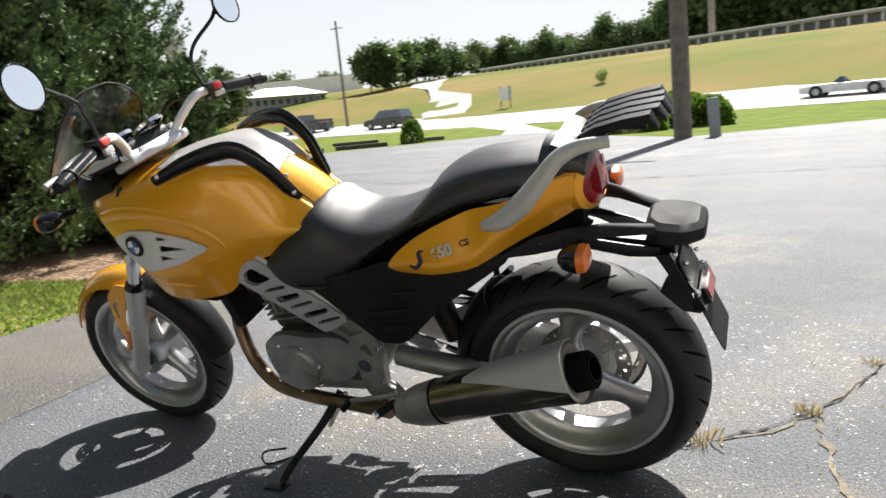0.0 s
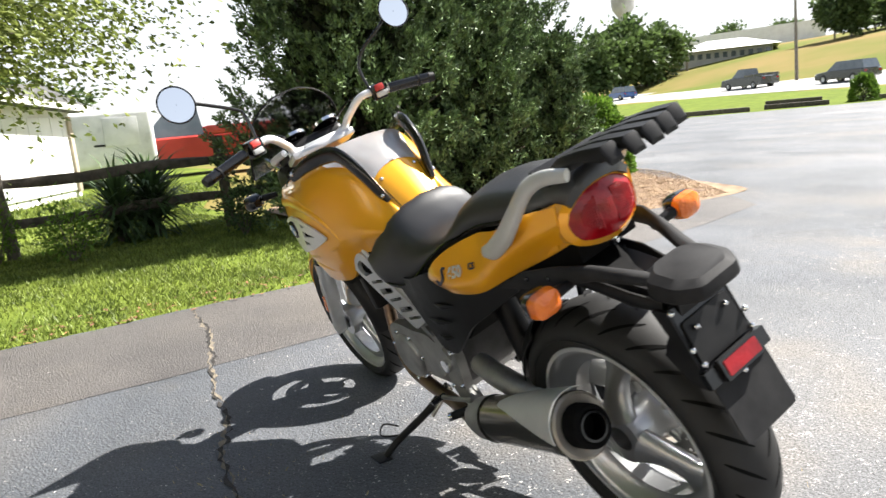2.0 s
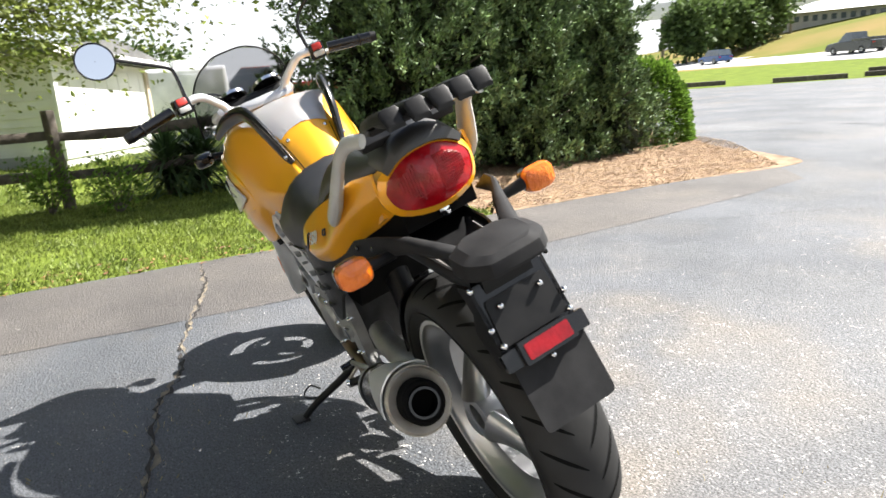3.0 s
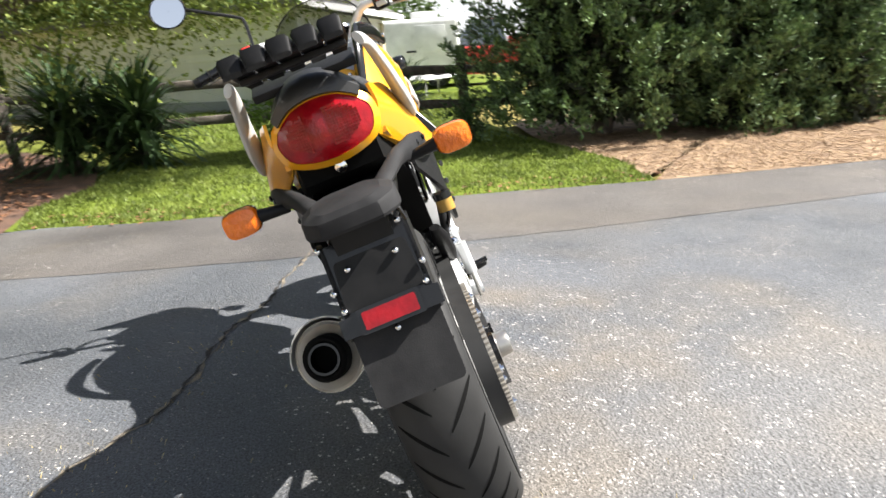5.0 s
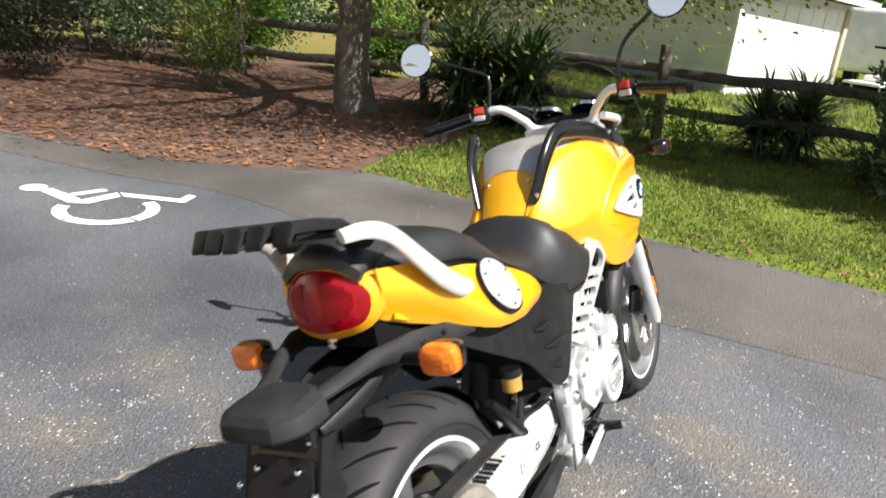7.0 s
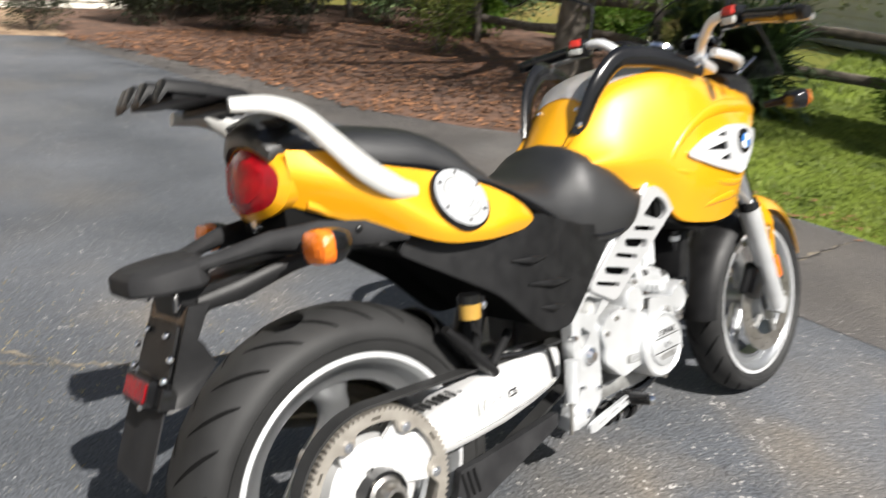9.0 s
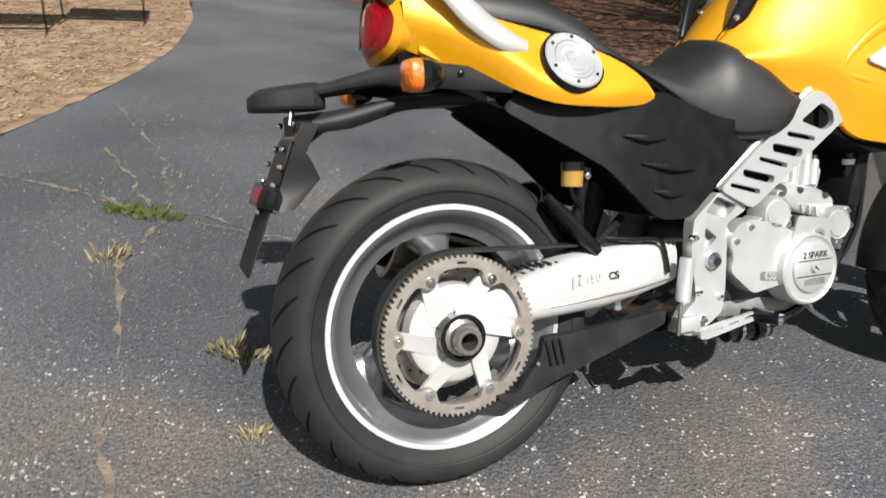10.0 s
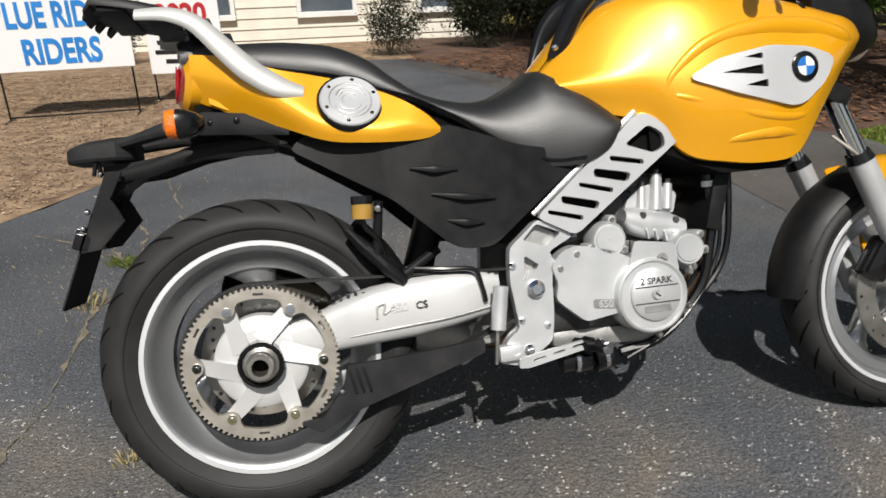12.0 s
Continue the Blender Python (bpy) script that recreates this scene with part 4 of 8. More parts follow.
low_shrub(6.2, 0.75, 0.5, 62)
low_shrub(6.1, -0.8, 0.4, 63, "yucca")
low_shrub(5.3, 6.0, 1.1, 64, "treeleaf", 2500, 0.05, "tangled leafy shrub by the fence")
low_shrub(4.4, 7.6, 1.5, 65, "shrub", 4000, 0.06, "dark spreading shrub on leaf litter")
low_shrub(3.2, 8.9, 1.6, 66, "shrub", 4000, 0.06, "dark spreading shrub on leaf litter")
low_shrub(6.3, 8.4, 1.6, 67, "juniper", 5000, 0.06, "dense green shrub by the fence")
low_shrub(2.6, 8.4, 0.9, 68, "shrub", 5000, 0.05, "dark bush beside the clapboard building")
low_shrub(3.5, 7.9, 1.0, 69, "shrub", 4500, 0.05, "dark bush on the mulch")


for i, (x, y, k, m) in enumerate([(3.6, 9.3, 1.6, "shrub"), (4.4, 10.6, 2.0, "juniper"), (4.2, 10.0, 2.2, "shrub"), (5.6, 9.9, 2.2, "juniper"), (7.2, 9.6, 2.2, "shrub"), (8.4, 8.2, 2.0, "juniper"), (9.2, 10.6, 2.6, "shrub"), (3.3, 11.2, 2.8, "juniper"), (6.3, 11.6, 2.8, "shrub"), (7.0, 7.2, 1.3, "hedge"), (8.6, 5.9, 1.3, "hedge")]):
    low_shrub(x, y, k, 160 + i, m, 9000, 0.07, "dense dark thicket behind the leaf litter")


def broad_tree(x, y, seed):
    t = thing("shade_tree", "broad tree with grey bark, low limbs and sunlit leaves", "tree", pose(x, y, gz(x, y)))
    bm = B()
    tube(bm, [(0.05, -0.05, -0.05), (0, 0, 0.5), (0.05, 0.02, 1.1), (0.1, 0.1, 1.7)], [0.25, 0.18, 0.17, 0.16], 14)
    rnd = random.Random(seed)
    tips = []
    for a, el, ln in ((200, 30, 3.0), (250, 38, 3.4), (150, 45, 3.0), (60, 40, 2.6), (330, 34, 3.2), (100, 60, 3.4), (280, 62, 3.6), (20, 60, 3.2), (225, 24, 2.4), (180, 55, 3.6), (230, 62, 3.8), (300, 45, 3.6), (265, 20, 2.2), (130, 62, 4.2), (60, 70, 4.4)):
        z0 = rnd.uniform(1.0, 1.7)
        q = Vector((math.cos(radians(a)) * ln * math.cos(radians(el)), math.sin(radians(a)) * ln * math.cos(radians(el)), z0 + ln * math.sin(radians(el))))
        limb(bm, (0.05, 0.05, z0), q, 0.085, 0.03, 0.12)
        for k in range(3):
            w = q * rnd.uniform(0.7, 1.0) + Vector((rnd.uniform(-.8, .8), rnd.uniform(-.8, .8), rnd.uniform(-.5, .7)))
            limb(bm, q * 0.8 + Vector((0, 0, 0.2)), w, 0.025, 0.008, 0.05, 6)
            tips.append(np.array(w))
        tips.append(np.array(q))
    for q in ((-0.45, -1.0, 1.12), (-0.25, -1.5, 1.08)):
        limb(bm, (0, -0.05, 1.55), q, 0.03, 0.008, 0.1, 6)
        tips.append(np.array(q))
    for q in ((-0.4, -2.4, 1.55), (0.3, -2.7, 1.62), (-0.2, -3.2, 1.75), (0.1, -3.5, 1.95), (0.1, -3.1, 2.3), (-0.5, -2.8, 2.1)):
        limb(bm, (0, -0.05, 1.6), q, 0.035, 0.008, 0.12, 6)
        tips += [np.array(q)] * 2 + [np.array(q) + np.array((0.2, 0.5, 0.12))]
    part("trunk", bm, "bark", t)
    r = np.random.default_rng(seed)
    n = 62000
    i = r.integers(0, len(tips), n)
    p = np.array(tips)[i] + r.normal(0, 1, (n, 3)) * np.array((0.48, 0.48, 0.30)) + np.array((0, 0, 0.15))
    p = p[p[:, 2] > 0.95 + 0.35 * np.sin(p[:, 0] * 2)]
    leaf_cloud("crown", p, p - np.array((0, 0, 1.6)), 0.054, "treeleaf", t, seed, 0.55, 0.5)


broad_tree(5.5, 4.15, 5)


def far_tree(x, y, h, w, seed, n=1500, base=0.0, leaf=0.12, group="woodland trees"):
    t = thing("woodland_tree", "broadleaf tree in full green leaf, far off or added as sky screen", "tree", pose(x, y, gz(x, y)), group)
    bm = B()
    tube(bm, [(0, 0, -0.3), (0.1, 0, h * 0.35), (0, 0.1, h * 0.7)], [h * .022, h * .016, h * .006], 7)
    part("trunk", bm, "bark", t)
    p, out = clumped(n, (0, 0, h * (0.58 + base)), (w, w, h * 0.42), seed, 40, 0.2, 0.35)
    leaf_cloud("crown", p, out, h * leaf, "woods", t, seed, 0.7, 0.1)


rnd = random.Random(77)
for az, dist, h, w in ((-43.6, 98, 7.5, 3.0), (-44.6, 100, 8.6, 3.0), (-46.2, 105, 9.6, 3.4), (-47.6, 104, 7.6, 2.8), (-48.9, 108, 6.8, 2.8), (-51.6, 190, 6.0, 4), (-53.4, 190, 8.0, 4), (-55.2, 190, 5.5, 3.5), (-57.2, 190, 6.5, 3.5), (-60.2, 110, 6.4, 2.2), (-61.2, 108, 6.6, 2.4), (-62.6, 114, 5.4, 2.6),
                       (-63.8, 118, 5.4, 2.8), (-65.2, 120, 5.6, 3.0), (-66.4, 124, 4.8, 2.8), (-67.4, 135, 4.2, 3.0), (-68.7, 158, 6.6, 3.0), (-70.0, 160, 5.4, 3.2), (-71.1, 160, 7.6, 2.6), (-72.6, 155, 5.8, 3), (-74.0, 152, 6.9, 2.6), (-75.6, 150, 5.6, 3), (-77.2, 146, 5.2, 3), (-78.6, 142, 7.0, 2.8), (-80.4, 140, 5.6, 3), (-82.0, 138, 6.0, 3),
                       (-83.6, 134, 9.5, 3.4), (-85.2, 136, 11, 4), (-87.2, 132, 12, 4), (-89.2, 134, 12, 4.4), (-91.4, 130, 12, 4.2), (-93.4, 128, 12.5, 4.4), (-95.6, 126, 12, 4.4), (-97.8, 124, 12.5, 4.4), (-100, 122, 12, 4.4),
                       # az 74 to 138: unseen trees added to block sky light on the left
                       (-3, 42, 2.4, 2.4), (1, 40, 4.0, 3.2), (5, 38, 4.4, 3.6), (11, 34, 4.8, 3.6), (18, 32, 5.5, 4), (26, 29, 6.5, 4), (35, 26, 8, 5), (45, 23, 8, 4.5), (55, 22, 9, 5), (66, 21, 9, 5), (74, 22, 13, 6), (84, 21, 14, 6), (94, 22, 13, 6), (104, 21, 14, 6), (115, 22, 13, 6), (126, 23, 14, 6), (138, 24, 13, 6)):
    x, y = dist * math.cos(radians(az)), dist * math.sin(radians(az))
    far_tree(x, y, h, w, int(1000 + az * 10), 4600 if dist > 60 else 6500, 0.0, 0.085 if dist > 60 else 0.075)


# ==== buildings ====
def lapped(parent, x0, x1, z0, z1, y, mat, step, facing=-1, axis_x=True):
    """Overlapping boards on a wall."""
    z, first = z0, None
    while z < z1 - 0.01:
        bm = B()
        c, s = ((x0 + x1) / 2, y, z + step / 2), (x1 - x0, 0.018, step + 0.012)
        if not axis_x:
            c, s = (y, (x0 + x1) / 2, z + step / 2), (0.018, x1 - x0, step + 0.012)
        if first is None:
            box(bm, (0, 0, 0), s, (facing * 7 * (1 if axis_x else 0), facing * -7 * (0 if axis_x else 1), 0))
            ob = part("board", bm, mat, parent)
            first = ob.data
        else:
            bm.free()
            ob = new("board", first)
            ob.parent = parent
        ob.location = c
        z += step


def window(parent, c, w, h, facing, axis_x=True):
    fr, gl = B(), B()
    for sx, sz, ww, hh in ((-1, 0, 0.07, h), (1, 0, 0.07, h), (0, -1, w + .14, 0.08), (0, 1, w + .14, 0.08), (0, 0, w, 0.035)):
        o = (sx * (w / 2 + 0.035), 0.03 * facing, sz * (h / 2 + 0.04))
        s = (ww, 0.07, hh)
        if not axis_x:
            o, s = (0.03 * facing, o[0], o[2]), (0.07, ww, hh)
        box(fr, o, s, bev=0.006, seg=1)
    box(gl, (0, 0.012 * facing, 0) if axis_x else (0.012 * facing, 0, 0), (w, 0.012, h) if axis_x else (0.012, w, h))
    win = part("window", fr, "whitewall", parent, "pale framed window")
    win.location = c
    part("pane", gl, "glass", win)


# clapboard building at the end of the lot
shop = thing("clapboard_building", "cream clapboard building with wide low windows", "building")
bm = B()
box(bm, (-3.9, 12.75, 1.4), (13.8, 5.4, 3.2), bev=0.02)
part("wall", bm, "clap", shop)
lapped(shop, -10.8, 3.02, -0.05, 3.0, 10.03, "clap", 0.15)
for x, w in ((-7.6, 1.1), (-5.6, 0.76), (-4.1, 0.76), (-2.6, 0.76), (-1.03, 0.76), (0.72, 0.74), (2.42, 0.6)):
    window(shop, (x, 10.0, 1.06), w, 1.2, -1)
bm = B()
loft(bm, [[Vector((x, 9.45, 3.05)), Vector((x, 12.75, 4.6)), Vector((x, 15.9, 3.05)), Vector((x, 15.9, 2.92)), Vector((x, 12.75, 4.4)), Vector((x, 9.45, 2.92))] for x in (-11.2, 3.4)])
part("roof", bm, "roof", shop)
low_shrub(1.35, 7.95, 0.80, 70, "shrub", 5200, 0.032, "round reddish-green bush by the building")
low_shrub(-2.0, 8.4, 0.7, 71, "shrub", 4200, 0.032, "round reddish-green bush by the building")

# sage sided house behind the fence
house = thing("sided_house", "sage green sided outbuilding with a white end wall", "house", pose(13.3, 1.42, 0.28, 0, 0, -32))
bm = loft(B(), [[Vector((0, y, -0.3)), Vector((3.2, y, -0.3)), Vector((3.2, y, z1)), Vector((0, y, z0))] for y, z0, z1 in ((0, 1.66, 1.46), (9, 1.66, 1.46))])
part("wall", bm, "whitewall", house)
lapped(house, 0.02, 9, -0.12, 1.55, -0.02, "siding", 0.15, -1, False)
for k in range(8):
    part("panel", box(B(), (0.2 + k * 0.4, -0.015, 0.62), (0.385, 0.03, 1.5), bev=0.004, seg=1), "whitewall", house)
part("corner_board", box(B(), (-0.03, -0.02, 0.75), (0.10, 0.10, 1.75), bev=0.01), "whitewall", house)
part("door_frame", box(B(), (3.05, -0.05, 0.6), (0.12, 0.08, 1.55), bev=0.01), "brown", house)
part("foundation", box(B(), (-0.04, 4.5, -0.14), (0.06, 9.0, 0.2)), "concrete", house)
bm = loft(B(), [[Vector((-0.35, y, 1.70)), Vector((3.5, y, 1.46)), Vector((3.5, y, 1.54)), Vector((1.6, y, 1.98)), Vector((-0.35, y, 1.79))] for y in (-0.35, 9.3)])
part("roof", bm, "roof", house)
part("fascia", loft(B(), [[Vector((-0.36, y, 1.67)), Vector((3.52, y, 1.43)), Vector((3.52, y, 1.55)), Vector((-0.36, y, 1.80))] for y in (-0.38, -0.352)]), "whitewall", house)
tb = thing("folding_table", "white folding table with odds and ends by the house", "table", pose(15.6, -1.3, 0, 0, 0, -30))
part("tabletop", box(B(), (0, 0, 0.40), (2.2, 0.7, 0.05), bev=0.01), "sign_white", tb)
for sx in (-1, 1):
    for sy in (-1, 1):
        part("leg", rod(B(), (sx * 0.95, sy * 0.28, 0), (sx * 0.9, sy * 0.26, 0.38), 0.02, 8), "alu_dark", tb)
for nm, lb, x, y, sz, mat in (("storage_box", "dark plastic box on the folding table", 0.5, 0.1, (0.4, 0.3, 0.16), "plastic_grey"), ("storage_box", "white plastic box on the folding table", -0.5, 0.0, (0.5, 0.35, 0.12), "sign_white")):
    ob = part(nm, box(B(), (0, 0, 0), sz, bev=0.02), mat, None)
    ob.matrix_world = pose(15.6, -1.3, 0, 0, 0, -30) @ pose(x, y, 0.425 + sz[2] / 2)
    tagged(ob, lb, "box")


def camper(x, y, rz):
    t = thing("camper_trailer", "white box camper trailer parked behind the fence", "trailer", pose(x, y, gz(x, y), 0, 0, rz))
    bm = B()
    box(bm, (0, 0, 1.12), (4.8, 2.1, 1.4), bev=0.12, seg=3)
    part("body", bm, "car_white", t)
    bm = B()
    box(bm, (-0.8, -0.1, 1.92), (0.9, 0.7, 0.26), bev=0.06)
    part("roof_unit", bm, "whitewall", t)
    for x0 in (-0.5, 0.5):
        for s in (1, -1):
            bm = lathe(B(), [(0.01, -0.1), (0.33, -0.1), (0.33, 0.1), (0.01, 0.1)], (x0, s * 0.93, 0.33), 20)
            part("wheel", bm, "rubber", t)
    bm = B()
    box(bm, (0, -1.055, 0.72), (4.5, 0.02, 0.12))
    part("stripe", bm, "plastic_grey", t)
    part("hatch", box(B(), (-2.405, -0.3, 1.30), (0.03, 0.8, 0.7), bev=0.02), "car_white", t)
    part("front_stripe", box(B(), (-2.405, 0.1, 1.0), (0.02, 0.5, 0.05)), "plastic_grey", t)


camper(20.6, -1.55, -7)


def car(name, label, paint, x, y, rz, length=4.6, width=1.8, height=1.45, pickup=False, suv=False, open_top=False):
    t = thing(name, label, "car" if not pickup else "pickup truck", pose(x, y, gz(x, y) + 0.03, 0, 0, rz))
    h0 = 0.28
    belt = height * 0.6
    bm = B()
    L = length / 2
    prof = [(-L, h0 + 0.1), (-L, belt * 0.92), (-L * 0.9, belt), (L * 0.45, belt), (L * 0.93, belt * 0.86), (L, belt * 0.6), (L, h0 + 0.05), (L * 0.9, h0), (-L * 0.9, h0)]
    rings = []
    for yy, k in ((-1, 0.94), (-0.93, 1.0), (0.93, 1.0), (1, 0.94)):
        rings.append([Vector((px * (0.985 if abs(yy) == 1 else 1), yy * width / 2, h0 + (pz - h0) * k)) for px, pz in prof])
    loft(bm, rings)
    part("body", bm, paint, t)
    if pickup:
        cab = [(-L * 0.12, belt), (-L * 0.08, height), (L * 0.22, height), (L * 0.48, belt)]
    elif suv:
        cab = [(-L * 0.97, belt), (-L * 0.86, height), (L * 0.2, height), (L * 0.5, belt)]
    else:
        cab = [(-L * 0.72, belt), (-L * 0.38, height), (L * 0.1, height), (L * 0.48, belt)]
    if open_top:
        cab = [(-L * 0.05, belt), (0.0, belt + 0.06), (L * 0.12, belt + 0.3), (L * 0.28, belt)]
    bm = loft(B(), [[Vector((px, yy * width / 2, pz)) for px, pz in cab] for yy, cab in ((-0.86, cab), (0.86, cab))])
    for v in bm.verts:
        if v.co.z > belt + 0.05:
            v.co.y *= 0.84
    part("glasshouse", bm, "glass", t)
    if not open_top:
        bm = B()
        box(bm, ((cab[1][0] + cab[2][0]) / 2, 0, height), (cab[2][0] - cab[1][0], width * 0.7, 0.05), bev=0.02)
        part("roof", bm, paint, t)
    if pickup:
        bm = B()
        for s in (1, -1):
            box(bm, (-L * 0.56, s * width * 0.46, belt + 0.1), (L * 0.84, 0.08, 0.24), bev=0.02)
        box(bm, (-L * 0.97, 0, belt + 0.1), (0.08, width * 0.92, 0.24), bev=0.02)
        part("bed_side", bm, paint, t)
    for fx in (-0.6, 0.62):
        for s in (1, -1):
            w = part("wheel", lathe(B(), [(0.17, -0.1), (0.3, -0.1), (0.33, -0.06), (0.33, 0.06), (0.3, 0.1), (0.17, 0.1)], (fx * L, s * width * 0.46, 0.32), 20), "rubber", t)
            part("rim", lathe(B(), [(0.001, -0.07), (0.17, -0.085), (0.17, 0.085), (0.001, 0.07)], (fx * L, s * width * 0.46, 0.32), 16), "car_silver", w)
    for s in (1, -1):
        bm = box(B(), (L * 0.985, s * width * 0.36, belt * 0.74), (0.06, 0.3, 0.13), bev=0.02)
        part("headlight", bm, "white", t)
        bm = box(B(), (-L * 0.995, s * width * 0.38, belt * 0.8), (0.04, 0.22, 0.14), bev=0.015)
        part("tail_lamp", bm, "red", t)
    return t


car("suv", "dark green estate car on the road", "car_dark", 29.1, -52.7, -15, 4.4, 1.75, 1.5, suv=True)
car("pickup_truck", "dark green pickup truck on the road beyond the lawn", "car_dark", 40.6, -57.5, -15, 5.4, 1.9, 1.75, pickup=True)
car("sports_car", "open white vintage sports car on the road", "car_white", -3.9, -40.9, -15, 4.3, 1.6, 1.2, open_top=True)
car("pickup_truck", "red pickup truck parked behind the fence", "car_red", 19.6, -3.5, 80, 5.2, 1.8, 1.7, pickup=True)
car("hatchback", "dark hatchback beside the pale road", "car_blue", 60.5, -61.8, -15, 4.2, 1.75, 1.5, suv=True)


def hall(name, label, az0, az1, dist, z0, z1, mat, roof=0.0, depth=25, windows=0, rise=0.0):
    """A long low building far off, its front across the line of sight."""
    t = thing(name, label, "building")
    a = Vector((dist * math.cos(radians(az0)), dist * math.sin(radians(az0)), 0))
    b = Vector((dist * math.cos(radians(az1)), dist * math.sin(radians(az1)), 0))
    n = ((a + b) / 2).normalized() * depth
    base = [a, b, b + n, a + n]
    bm = loft(B(), [[Vector((p.x, p.y, z + (rise if k in (1, 2) else 0))) for k, p in enumerate(base)] for z in (z0 - 3, z1)])
    part("wall", bm, mat, t)
    if roof:
        o = ((b - a).normalized()) * 1.2
        f = -n.normalized() * 1.2
        c = (a + b) / 2 + n / 2
        bm = B()
        lo = [bm.verts.new((p.x, p.y, z1)) for p in (a - o + f, b + o + f, b + o + n - f, a - o + n - f)]
        hi = [bm.verts.new((p.x, p.y, z1 + roof)) for p in (a.lerp(b, 0.3) + n * .5, a.lerp(b, 0.7) + n * .5)]
        for q in ((lo[0], lo[1], hi[1], hi[0]), (lo[1], lo[2], hi[1]), (lo[2], lo[3], hi[0], hi[1]), (lo[3], lo[0], hi[0]), (lo[3], lo[2], lo[1], lo[0])):
            bm.faces.new(q)
        part("roof", bm, "whitewall", t)
    d = (b - a)
    for k in range(windows):
        p = a + d * ((k + 0.5) / windows) - n.normalized() * 0.06
        bm = box(B(), (p.x, p.y, z0 + rise * (k + 0.5) / windows + (z1 - z0) * 0.45), (d.length / windows * 0.55, 0.12, (z1 - z0) * 0.5), (0, 0, math.degrees(math.atan2(d.y, d.x))))
        part("window", bm, "glass", t)
    return t


hall("white_hall", "long low white industrial hall in the distance", -48.6, -59.6, 150, 6.4, 10.6, "whitewall", 0, 30, 0, 0.8)
hall("low_pavilion", "white-roofed pavilion with dark windows in the distance", -50.0, -56.3, 115, 4.9, 6.4, "concrete", 1.7, 14, 11)
# long shed on the hill crest: a pale roof band on posts, with a dark bay between each two
shed = thing("hilltop_shed", "long pale shed with dark bays on the hill", "building")
SA, SB_ = Vector((53.7, -140, 8.75)), Vector((-22, -92.8, 7.75))
run = SB_ - SA
rise_ = Matrix.Translation(SA) @ run.normalized().to_track_quat("X", "Z").to_matrix().to_4x4()
flip_ = 1 if (rise_.to_3x3() @ Vector((0, 1, 0))).y < 0 else -1
L_ = run.length
part("roof", box(B(), (L_ / 2, flip_ * 4, 1.42), (L_ + 1, 9.0, 0.16), bev=0.03, seg=1), "whitewall", shed).matrix_basis = rise_
part("fascia", box(B(), (L_ / 2, flip_ * -0.42, 1.18), (L_, 0.12, 0.26), bev=0.02, seg=1), "concrete", shed).matrix_basis = rise_
part("wall", box(B(), (L_ / 2, flip_ * 4.2, 0.2), (L_, 8.0, 2.0)), "concrete", shed).matrix_basis = rise_
n_bays = 46
bay = part("bay", box(B(), (0, 0, 0), (L_ / n_bays * 0.76, 0.1, 0.86)), "roof", shed)
post = part("post", box(B(), (0, 0, 0), (0.26, 0.3, 1.9)), "whitewall", shed)
for k in range(n_bays):
    b_ = bay if k == 0 else new("bay", bay.data)
    p_ = post if k == 0 else new("post", post.data)
    b_.parent = p_.parent = shed
    b_.matrix_basis = rise_ @ Matrix.Translation((L_ * (k + 0.5) / n_bays, flip_ * 0.12, 0.50))
    p_.matrix_basis = rise_ @ Matrix.Translation((L_ * k / n_bays, flip_ * -0.02, 0.1))
hall("hilltop_block", "pale flat block at the end of the hilltop shed", -70.0, -72.8, 162, 9.5, 12.1, "whitewall", 0, 10)

# water tower
tw = thing("water_tower", "pale water tower above the far trees", "water tower", pose(165 * math.cos(radians(-46.1)), 165 * math.sin(radians(-46.1)), 0))
part("leg", rod(B(), (0, 0, 0), (0, 0, 18.2), 1.15, 20), "concrete", tw)
part("tank", lathe(B(), [(0.01, 17.4), (1.2, 17.6), (1.5, 18.1), (2.3, 19.2), (2.5, 20.2), (2.5, 23.0), (1.8, 24.2), (0.01, 24.8)], (0, 0, 0), 28, True, Matrix.Rotation(radians(90), 4, "X")), "concrete", tw)

# street furniture near the lot's edge
lamp_pole = thing("utility_pole", "round timber utility pole at the lot edge", "pole", pose(1.60, -16.95, 0, 1.0, 1.0, 0))
part("shaft", tube(B(), [(0, 0, -0.2), (0, 0, 4), (0, 0, 9)], [0.22, 0.205, 0.17], 16), "pole", lamp_pole)
bm = box(B(), (0, 0, 8.6), (1.6, 0.1, 0.12), bev=0.01)
part("crossarm", bm, "oldwood", lamp_pole)
marker = thing("sign_back", "leaning grey metal sign seen from behind", "sign", pose(0.82, -16.5, 0, -6, 4, 8))
part("board", box(B(), (0, 0, 0.45), (0.26, 0.05, 0.95), bev=0.01), "concrete", marker)
for x, y, w, h, k in ((1.70, -23.7, 0.95, 0.98, 22), (3.90, -22.9, 1.2, 1.0, 24), (2.75, -25.2, 1.25, 1.15, 25)):
    round_hedge(x, y, w, h, k, 7500, "dark clipped round bush at the lot edge")
round_hedge(13.9, -26.6, 0.40, 0.98, 23, 2500, "small clipped bush beside the entrance")
pole = thing("road_pole", "thin grey pole beyond the road", "pole", pose(38.9, -62.0, gz(38.9, -62), 0, 1.0, 0))
part("shaft", rod(B(), (0, 0, -1), (0, 0, 10.4), 0.17, 10, 0.1), "pole", pole)
part("crossarm", rod(B(), (-0.7, 0, 9.7), (0.7, 0, 9.7), 0.05, 8), "pole", pole)
tall = thing("road_pole", "thin grey pole beyond the road", "pole", pose(7.8, -117, gz(7.8, -117), 0, 0.5, 0))
